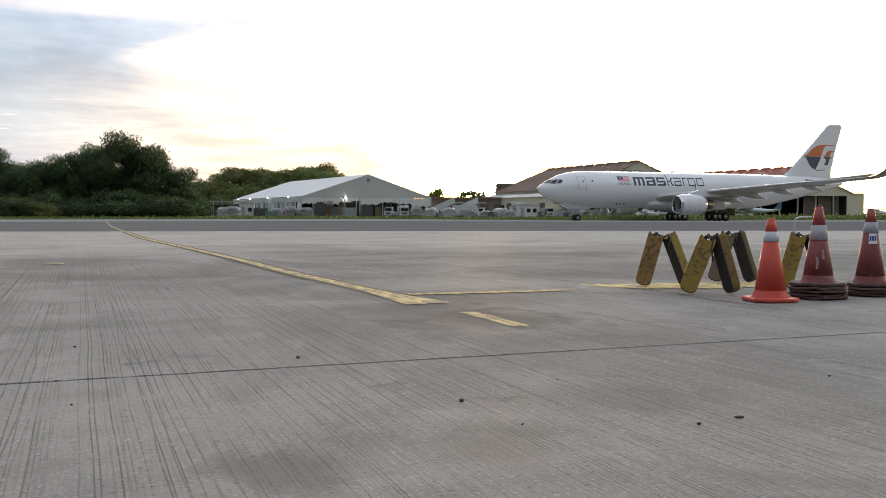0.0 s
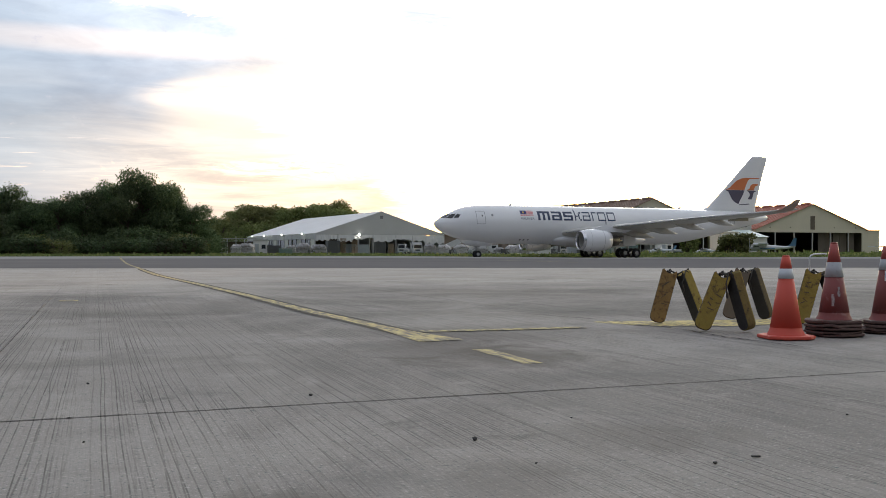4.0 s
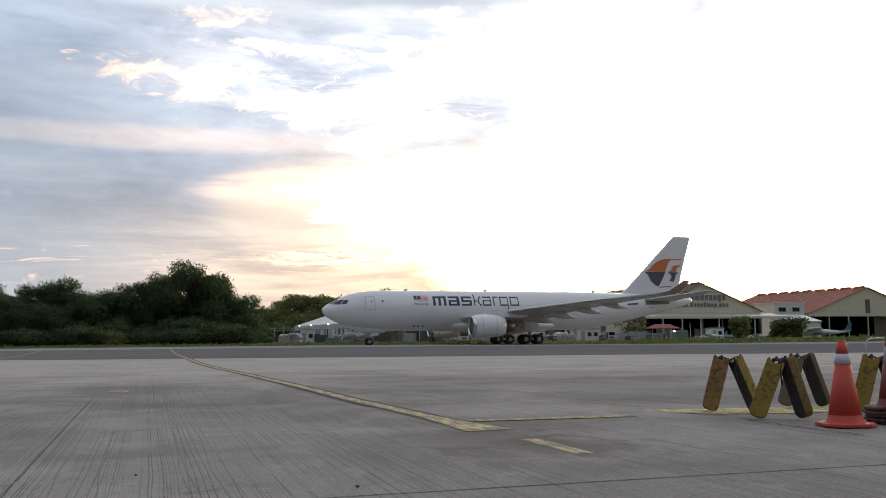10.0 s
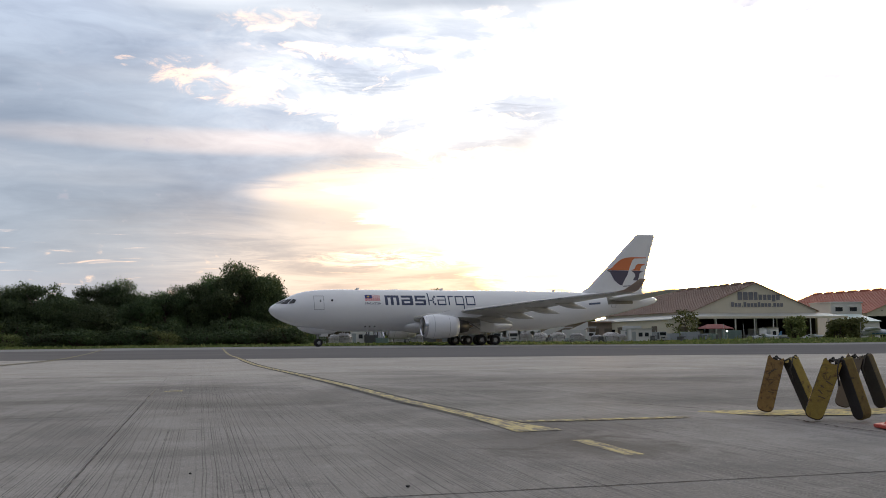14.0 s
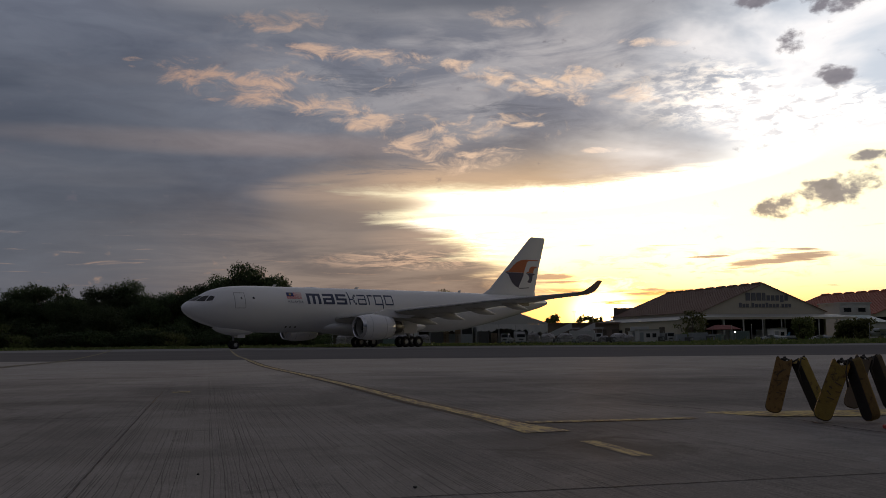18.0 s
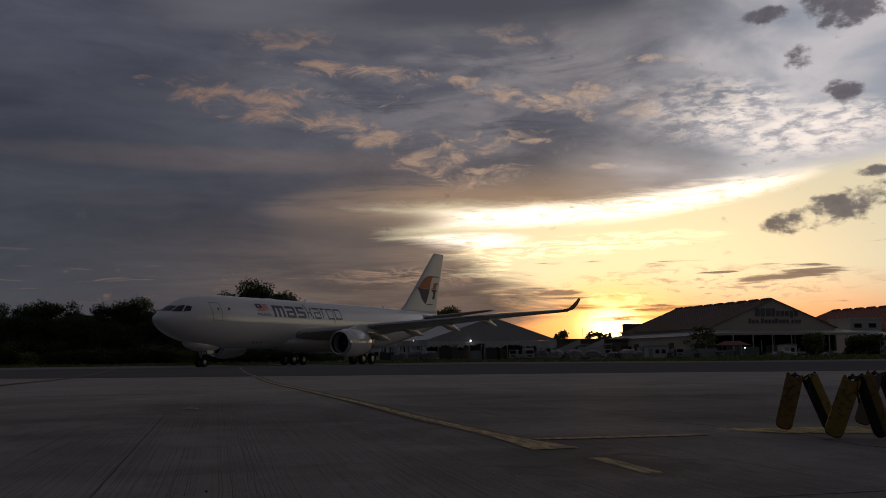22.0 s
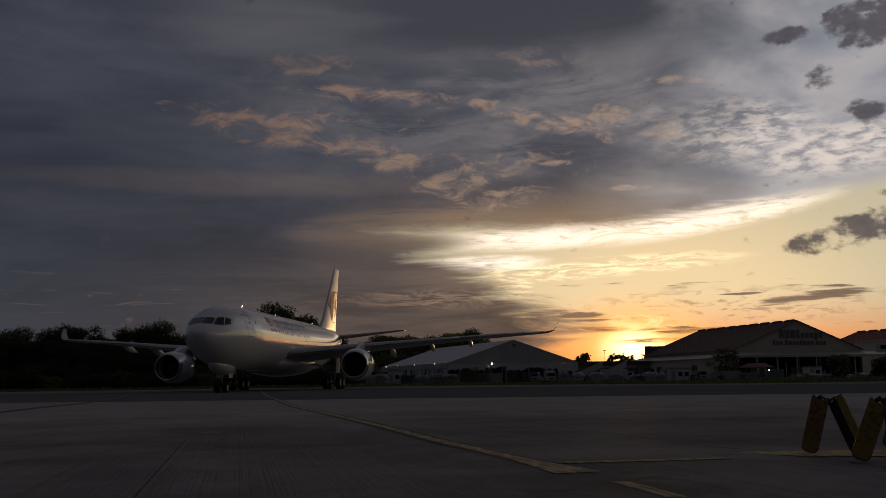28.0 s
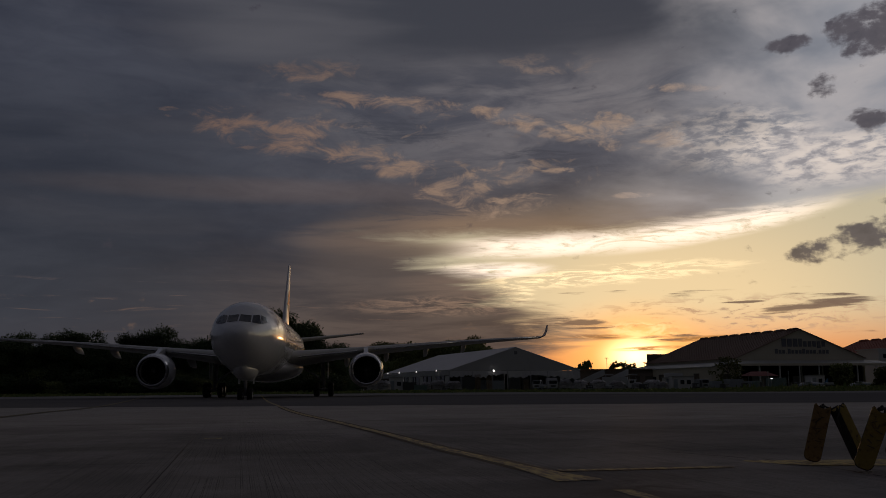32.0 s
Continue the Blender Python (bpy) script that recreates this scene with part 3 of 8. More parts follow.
def skin(bm, rings, caps=True):
    n = len(rings[0])
    for a, b in zip(rings, rings[1:]):
        for k in range(n):
            bm.faces.new((a[k], a[(k + 1) % n], b[(k + 1) % n], b[k]))
    if caps:
        bm.faces.new(rings[0][::-1])
        bm.faces.new(rings[-1])
    return bm


def loft(rings, caps=True):
    bm = bmesh.new()
    skin(bm, [[bm.verts.new(p) for p in r] for r in rings], caps)
    bmesh.ops.recalc_face_normals(bm, faces=bm.faces)
    return bm


def smooth01(t):
    t = min(max(t, 0.0), 1.0)
    return t * t * (3 - 2 * t)


def lie(x, y):
    """Height of the ground: level by the camera, a little lower at the far right of the taxiway."""
    return -0.36 * smooth01((y - 60) / 90) * smooth01((x + 25) / 60) * (1 - smooth01((y - 178) / 40))


def edge_y(x):
    """Far edge of the pavement."""
    return 146 + 0.37 * x if x < 60 else 168.2 + 0.1 * (x - 60)


# ---------------------------------------------------------------- ground
def sheet(name, xs, ys, z, material, parent=None, label="", skip=None):
    verts = [(x, y, z(x, y)) for y in ys for x in xs]
    w = len(xs)
    faces = [(j * w + i, j * w + i + 1, (j + 1) * w + i + 1, (j + 1) * w + i) for j in range(len(ys) - 1) for i in range(w - 1)
             if not (skip and skip(0.5 * (xs[i] + xs[i + 1]), 0.5 * (ys[j] + ys[j + 1])))]
    return raw(name, verts, faces, material, parent, label, True)


def ground():
    xs = [-3000, -1200, -500, -260] + list(range(-180, 261, 8)) + [320, 500, 1200, 3000]
    ys = [-3000, -800, -200, -60] + list(range(-20, 321, 6)) + [400, 600, 1200, 3500]

    def z(x, y):
        over = y - edge_y(x)
        return lie(x, y) - 0.12 + 0.20 * smooth01((over + 2) / 8)
    ob = sheet("ground", xs, ys, z, GRASS_GROUND)
    return tagged(ob, "rough green and brown grass beyond the pavement", "ground", kind="structure")


ground()


def strip(name, a, b, z, material, kind_label, category, n=60):
    """A band of pavement between the lines y = a(x) and y = b(x)."""
    xs = [-420 + 900 * i / (2 * n) for i in range(2 * n + 1)]
    rows = 24
    verts = [(x, a(x) + (b(x) - a(x)) * j / rows, 0) for j in range(rows + 1) for x in xs]
    verts = [(x, y, lie(x, y) + z) for x, y, _ in verts]
    w = len(xs)
    faces = [(j * w + i, j * w + i + 1, (j + 1) * w + i + 1, (j + 1) * w + i) for j in range(rows) for i in range(w - 1)]
    return tagged(raw(name, verts, faces, material, None, "", True), kind_label, category, kind="structure")


NEAR_EDGE = lambda x: 43.0 + 0.05 * x
strip("road", NEAR_EDGE, lambda x: edge_y(x) - 1.5, 0.0015, ASPHALT, "dark grey worn asphalt taxiway", "taxiway")
strip("road_shoulder", lambda x: edge_y(x) - 40, edge_y, 0.004, SHOULDER, "pale grey dusty taxiway shoulder along the grass", "shoulder")

SLAB_U, SLAB_V = 6.10, 6.20
U0, V0 = -0.72, 4.84


def apron():
    bm = bmesh.new()
    for q in ((-420, -140), (480, -140), (480, NEAR_EDGE(480)), (-420, NEAR_EDGE(-420))):
        bm.verts.new((q[0], q[1], -0.008))
    bm.faces.new(bm.verts)
    base = tagged(part("pavement", bm, JOINT), "concrete apron of large broom-finished slabs with dark joints", "apron", kind="structure")
    b = slab(0.0025, SLAB_U - 0.0025, 0.004, SLAB_V - 0.004, -0.12, 0.0)
    top = [e for e in b.edges if all(v.co.z > -0.01 for v in e.verts)]
    bmesh.ops.bevel(b, geom=top, offset=0.004, segments=2, profile=0.5, affect="EDGES")
    first = None
    rest_v, rest_f = [], []
    for i in range(-11, 13):
        for j in range(-4, 11):
            c = E1 * (U0 + SLAB_U * i) + E2 * (V0 + SLAB_V * j)
            mid = c + E1 * SLAB_U / 2 + E2 * SLAB_V / 2
            if mid.y > 46 or mid.y < -22 or abs(mid.x) > 50:
                continue
            turn = Matrix.Translation((c.x, c.y, -0.0015 * ((i * 7 + j * 3) % 4))) @ Matrix.Rotation(GRID, 4, "Z")
            if first is None:
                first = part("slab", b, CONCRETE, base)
                ob = first
            else:
                ob = new("slab", first.data)
                ob.parent = base
            ob.matrix_basis = turn
    # slabs further out, joined
    for i in range(-70, 80):
        for j in range(-30, 40):
            c = E1 * (U0 + SLAB_U * i) + E2 * (V0 + SLAB_V * j)
            mid = c + E1 * SLAB_U / 2 + E2 * SLAB_V / 2
            if mid.y > NEAR_EDGE(mid.x) + 3 or mid.y < -130 or not (-410 < mid.x < 470):
                continue
            if not (mid.y > 46 or mid.y < -22 or abs(mid.x) > 50):
                continue
            k = len(rest_v)
            for u, v in ((0.012, 0.012), (SLAB_U - 0.012, 0.012), (SLAB_U - 0.012, SLAB_V - 0.012), (0.012, SLAB_V - 0.012)):
                p = c + E1 * u + E2 * v
                rest_v.append((p.x, p.y, -0.002))
            rest_f.append((k, k + 1, k + 2, k + 3))
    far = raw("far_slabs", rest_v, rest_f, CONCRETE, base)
    tagged(far, kind="stuff")


apron()


def ribbon(bm, centre, width, z, ends=True):
    """A painted band along a polyline."""
    pts = [Vector((p[0], p[1], 0)) for p in centre]
    rows = []
    for i, p in enumerate(pts):
        d = (pts[min(i + 1, len(pts) - 1)] - pts[max(i - 1, 0)]).normalized()
        s = Vector((d.y, -d.x, 0))
        w = width[i] if isinstance(width, (list, tuple)) else width
        rows.append([bm.verts.new((q.x, q.y, lie(q.x, q.y) + z)) for q in (p - s * w / 2, p + s * w / 2)])
    for a, b in zip(rows, rows[1:]):
        bm.faces.new((a[0], a[1], b[1], b[0]))
    return bm


def bend(points, n=8):
    """Catmull-Rom through the points."""
    p = [Vector((*q, 0)) for q in points]
    p = [2 * p[0] - p[1]] + p + [2 * p[-1] - p[-2]]
    out = []
    for i in range(1, len(p) - 2):
        for k in range(n):
            t = k / n
            out.append(0.5 * (2 * p[i] + (p[i + 1] - p[i - 1]) * t + (2 * p[i - 1] - 5 * p[i] + 4 * p[i + 1] - p[i + 2]) * t * t + (3 * p[i] - p[i - 1] - 3 * p[i + 1] + p[i + 2]) * t ** 3))
    return [(q.x, q.y) for q in out + [p[-2]]]


def marking(name, centre, width, material, label, z=0.0025):
    return tagged(part(name, ribbon(bmesh.new(), centre, width, z), material), label, "road marking", kind="structure")


LEAD_IN = bend([(-39.5, 110.0), (-21.7, 61.5), (-15.2, 44.6), (-10.0, 31.2), (-6.3, 22.7), (-3.55, 16.3), (-1.98, 12.5), (-1.15, 10.65), (-0.55, 9.25), (-0.12, 8.3)])
marking("grime_line", LEAD_IN[18:], 0.33, DIRT_EDGE, "dark rubber grime under the yellow taxi line", 0.0032)
marking("taxi_line", LEAD_IN, [0.17] * (len(LEAD_IN) - 12) + [0.17 + 0.026 * i for i in range(12)], YELLOW, "worn yellow taxi line that bends across the apron", 0.0055)
marking("stop_line", [(-0.34, 9.24), (0.5, 9.49), (1.33, 9.76)], 0.17, YELLOW, "worn yellow bar beside the taxi line", 0.0075)
marking("stub_line", [(0.20, 7.62), (0.55, 6.66)], 0.15, YELLOW, "short worn yellow stub mark")
marking("yellow_patch", [(1.55, 10.55), (2.1, 10.35), (2.9, 10.4), (3.7, 10.7)], [0.12, 0.70, 0.80, 0.55], worn_paint("scuffed_yellow_paint", (0.68, 0.56, 0.25), wear=0.45), "scuffed yellow paint patch under the chocks", 0.0025)
marking("small_mark", [(-6.32, 14.9), (-6.05, 15.0)], 0.32, YELLOW, "small square yellow survey mark on the concrete")
marking("far_line", bend([(-16.5, 23.0), (-19.9, 32.3), (-23.84, 43.6), (-34.5, 67.5), (-49.1, 98.8), (-56, 113)]), 0.24, FAR_YELLOW, "faded yellow line across the asphalt", 0.022)
marking("far_bar", [(3.0, 24.73), (5.1, 24.95)], 0.20, FAR_WHITE, "faded white dash on the concrete")
marking("far_bar", [(-4.6, 27.0), (-2.9, 27.4)], 0.22, FAR_WHITE, "faded white dash on the concrete")
marking("far_bar", [(7.5, 25.2), (12.0, 26.2)], 0.18, FAR_WHITE, "faded white dash on the concrete")
marking("far_curve", bend([(8.0, 62.0), (4.0, 75.0), (-6.0, 95.0)]), 0.4, FAR_YELLOW, "faded curved line on the asphalt", 0.02)

CRACK = surface("dark_crack", (0.035, 0.032, 0.03), 0.95, spec=0.1, small=30)


def crack(points, width, seed, label="dark crumbling crack in the concrete"):
    """A ragged, broken line of varying width, with chips along it."""
    r = random.Random(seed)
    bm = bmesh.new()
    pts = []
    for a, b in zip(points, points[1:]):
        a, b = Vector((*a, 0)), Vector((*b, 0))
        k = max(2, int((b - a).length / 0.09))
        side = Vector((-(b - a).y, (b - a).x, 0)).normalized()
        for i in range(k):
            q = a.lerp(b, i / k) + side * r.gauss(0, width * 0.55)
            pts.append((q.x, q.y))
    run = []
    for p in pts:
        run.append(p)
        if len(run) > 4 and r.random() < 0.05:
            ribbon(bm, run, [width * r.uniform(0.3, 1.5) for _ in run], 0.0022)
            run = [] if r.random() < 0.5 else [p]
        if r.random() < 0.06:
            c = Vector((p[0], p[1], 0.0022))
            s = width * r.uniform(1.0, 3.0)
            bm.faces.new([bm.verts.new(c + Vector((math.cos(g) * s * r.uniform(0.5, 1), math.sin(g) * s * r.uniform(0.4, 0.9), 0))) for g in (0, 1.1, 2.2, 3.3, 4.4, 5.5)])
    if len(run) > 1:
        ribbon(bm, run, [width * r.uniform(0.3, 1.4) for _ in run], 0.0022)
    return tagged(part("crack", bm, CRACK), label, "crack", kind="structure")


def uv(u, v):
    p = E1 * u + E2 * v
    return p.x, p.y


crack([uv(-0.70, 3.0), uv(-0.71, 9.0), uv(-0.73, 15.1)], 0.005, 1, "ragged dark joint with chipped edges")
crack([uv(-1.55, 7.0), uv(-1.58, 12.0), uv(-1.70, 22.5)], 0.0035, 2)
crack([uv(1.45, 11.0), uv(1.45, 9.8), uv(1.37, 6.6), uv(1.36, 5.0)], 0.003, 3)
crack([uv(5.10, 10.8), uv(5.58, 9.3), uv(5.58, 8.2), uv(5.47, 7.3), uv(5.51, 6.2)], 0.019, 4)
crack([uv(5.95, 5.9), uv(6.6, 5.75)], 0.012, 5)
crack([uv(-6.9, 4.86), uv(-0.85, 4.84), uv(5.25, 4.83), uv(11.0, 4.84)], 0.009, 6, "ragged dark joint with chipped edges")
crack([uv(-18.0, 23.45), uv(-6.9, 23.44), uv(5.2, 23.45), uv(16.0, 23.44)], 0.030, 7, "ragged dark joint with chipped edges")

# ---------------------------------------------------------------- the freighter
# local axes: +y ahead, +x starboard, z up; stations run aft from the nose, the origin is 20 m behind it
STATIONS = [  # aft, top, bottom, half width
    (0.0, 4.92, 4.88, 0.02), (0.12, 5.22, 4.56, 0.40), (0.4, 5.50, 4.22, 0.76), (0.9, 5.80, 3.84, 1.12), (1.6, 6.12, 3.46, 1.48), (2.3, 6.48, 3.16, 1.77), (3.0, 6.86, 2.92, 2.01),
    (3.8, 7.17, 2.70, 2.22), (4.8, 7.41, 2.48, 2.43), (6.0, 7.58, 2.29, 2.61), (7.5, 7.69, 2.12, 2.75), (9.5, 7.74, 2.00, 2.82), (12, 7.72, 1.98, 2.82), (20, 7.72, 1.98, 2.82), (30, 7.72, 1.98, 2.82),
    (37, 7.72, 1.98, 2.82), (40, 7.70, 2.12, 2.80), (43, 7.66, 2.52, 2.70), (46, 7.60, 3.08, 2.50), (49, 7.56, 3.72, 2.18), (52, 7.50, 4.40, 1.76), (55, 7.36, 5.08, 1.22), (57.2, 7.14, 5.60, 0.78), (58.4, 6.92, 5.95, 0.48), (58.8, 6.75, 6.15, 0.28)]


def section(a):
    for s, t in zip(STATIONS, STATIONS[1:]):
        if a <= t[0]:
            k = (a - s[0]) / (t[0] - s[0])
            return [s[i] + (t[i] - s[i]) * k for i in (1, 2, 3)]
    return list(STATIONS[-1][1:])


def hull(a, th, off=0.0):
    """Point of the fuselage: th in radians up from the starboard side."""
    top, bot, w = section(a)
    return Vector(((w + off) * math.cos(th), 20 - a, (top + bot) / 2 + ((top - bot) / 2 + off) * math.sin(th)))


def side_angle(a, z):
    top, bot, w = section(a)
    return math.asin(max(-1, min(1, (z - (top + bot) / 2) / ((top - bot) / 2))))


def hull_patch(name, corners, material, parent, port=True, n=6, m=6, off=0.012, by="z", label=""):
    """A thin skin patch between four corners (aft, height) or (aft, degrees) in order."""
    bm = bmesh.new()
    rows = []
    (a0, z0), (a1, z1), (a2, z2), (a3, z3) = corners
    for i in range(n + 1):
        s = i / n
        row = []
        for j in range(m + 1):
            t = j / m
            a = (1 - s) * ((1 - t) * a0 + t * a3) + s * ((1 - t) * a1 + t * a2)
            z = (1 - s) * ((1 - t) * z0 + t * z3) + s * ((1 - t) * z1 + t * z2)
            th = side_angle(a, z) if by == "z" else radians(z)
            p = hull(a, th, off)
            if port:
                p.x = -p.x
            row.append(bm.verts.new(p))
        rows.append(row)
    for r, q in zip(rows, rows[1:]):
        for k in range(m):
            bm.faces.new((r[k], r[k + 1], q[k + 1], q[k]))
    bmesh.ops.recalc_face_normals(bm, faces=bm.faces)
    return part(name, bm, material, parent, label, True)


def nose_pane(corners, body, port):
    """A cockpit pane between four corners (distance from the centre line, height) on the nose."""
    bm = bmesh.new()
    rows = []
    if len(corners) == 5:                          # a clipped upper corner
        corners = corners[:2] + (tuple((a + b) / 2 for a, b in zip(corners[2], corners[3])),) + corners[4:]
    (p0, z0), (p1, z1), (p2, z2), (p3, z3) = corners
    for i in range(6):
        row = []
        for j in range(6):
            s, t = i / 5, j / 5
            p = (1 - s) * ((1 - t) * p0 + t * p3) + s * ((1 - t) * p1 + t * p2)
            z = (1 - s) * ((1 - t) * z0 + t * z3) + s * ((1 - t) * z1 + t * z2)
            lo, hi = 0.2, 8.0
            for _ in range(30):
                a = (lo + hi) / 2
                top, bot, w = section(a)
                k = 1 - ((z - (top + bot) / 2) / ((top - bot) / 2)) ** 2
                lo, hi = (lo, a) if k > 0 and w * math.sqrt(k) > p else (a, hi)
            row.append(bm.verts.new(((-1 if port else 1) * p * 1.008, 20 - hi + 0.03, z + 0.015)))
        rows.append(row)
    for r, q in zip(rows, rows[1:]):
        for k in range(5):
            bm.faces.new((r[k], r[k + 1], q[k + 1], q[k]))
    bmesh.ops.recalc_face_normals(bm, faces=bm.faces)
    part("cockpit_window", bm, COCKPIT, body, "dark cockpit pane", True)


def airfoil(le, chord, thick, n=9, incidence=0.0, vertical=False):
    """Closed section: le = (x, aft, z) of the leading edge."""
    pts = []
    for i in range(2 * n):
        up = i < n
        t = i / n if up else 2 - i / n
        t = 0.5 - 0.5 * math.cos(math.pi * t)
        h = 5 * thick * (0.2969 * math.sqrt(max(t, 0)) - 0.126 * t - 0.3516 * t * t + 0.2843 * t ** 3 - 0.1015 * t ** 4) * chord
        h = h if up else -h * (1.0 if vertical else 0.8)
        x, a, z = le[0], le[1] + t * chord, le[2] - incidence * t * chord
        if vertical:
            pts.append(Vector((x + h, 20 - a, z)))
        else:
            pts.append(Vector((x, 20 - a, z + h)))
    return pts


def fuselage(jet):
    n = 40
    rings = []
    stops = sorted({s[0] for s in STATIONS} | {a * 0.5 for a in range(0, 24)} | set(range(12, 58, 2)))
    for a in stops:
        rings.append([hull(a, 2 * math.pi * k / n) for k in range(n)])
    body = part("fuselage", loft(rings), SKIN, jet, "glossy white fuselage", True)
    # belly fairing
    rings = []
    for i in range(15):
        a = 17.5 + 17.5 * i / 14
        k = math.sin(math.pi * i / 14) ** 0.55 if 0 < i < 14 else 0.0
        rings.append([Vector(((1.2 + 2.05 * k) * math.cos(th) * (1.0 + 0.06 * abs(math.cos(th)))
                              , 20 - a, 2.75 + (0.4 + 0.95 * k) * math.sin(th))) for th in (2 * math.pi * q / 28 for q in range(28))])
    part("belly_fairing", loft(rings), SKIN, jet, "pale belly fairing between the wings", True)
    # blister of the nose gear
    rings = []
    for i in range(11):
        a = 3.8 + 5.6 * i / 10
        k = math.sin(math.pi * i / 10) ** 0.6 if 0 < i < 10 else 0.02
        rings.append([Vector((0.95 * k * math.cos(th), 20 - a, 2.55 - 0.045 * i + 0.72 * k * math.sin(th))) for th in (2 * math.pi * q / 20 for q in range(20))])
    part("nose_gear_blister", loft(rings), SKIN, jet, "bulge of the nose gear bay", True)
    # cockpit panes
    for port in (True, False):
        for c in (((0.05, 5.78), (0.84, 5.74), (0.80, 6.26), (0.05, 6.33)), ((0.93, 5.70), (1.50, 5.66), (1.30, 6.34), (0.90, 6.28)), ((1.56, 5.68), (1.85, 5.76), (1.75, 6.10), (1.63, 6.30), (1.39, 6.33))):
            nose_pane(c, body, port)
        hull_patch("stabilizer_slot", ((49.4, 5.72), (54.0, 5.85), (54.0, 6.78), (49.4, 6.95)), SEAL, body, port, 6, 4, 0.015, label="dull brown sealing plate around the tailplane root")
        # door outlines
        for a0, a1, z0, z1 in ((5.6, 6.95, 4.85, 6.75), (50.0, 50.9, 5.3, 6.7)):
            w = 0.07
            for q in ((a0, a0 + w, z0, z1), (a1 - w, a1, z0, z1), (a0 + w, a1 - w, z0, z0 + w), (a0 + w, a1 - w, z1 - w, z1)):
                hull_patch("door_gap", ((q[0], q[2]), (q[1], q[2]), (q[1], q[3]), (q[0], q[3])), PANEL_GAP, body, port, 2, 5, label="thin grey door gap")
        hull_patch("door_window", ((6.4, 5.95), (6.56, 5.95), (6.56, 6.2), (6.4, 6.2)), COCKPIT, body, port, 2, 2, label="small dark door window")
        hull_patch("door_window", ((7.9, 6.0), (8.15, 6.0), (8.15, 6.25), (7.9, 6.25)), COCKPIT, body, port, 2, 2, label="small dark round window")
        for a in (12.6, 13.2, 13.9):
            hull_patch("vent", ((a, 2.55), (a + 0.22, 2.55), (a + 0.22, 2.75), (a, 2.75)), DARK_METAL, body, port, 1, 1, label="small dark vent low on the hull")
    return body


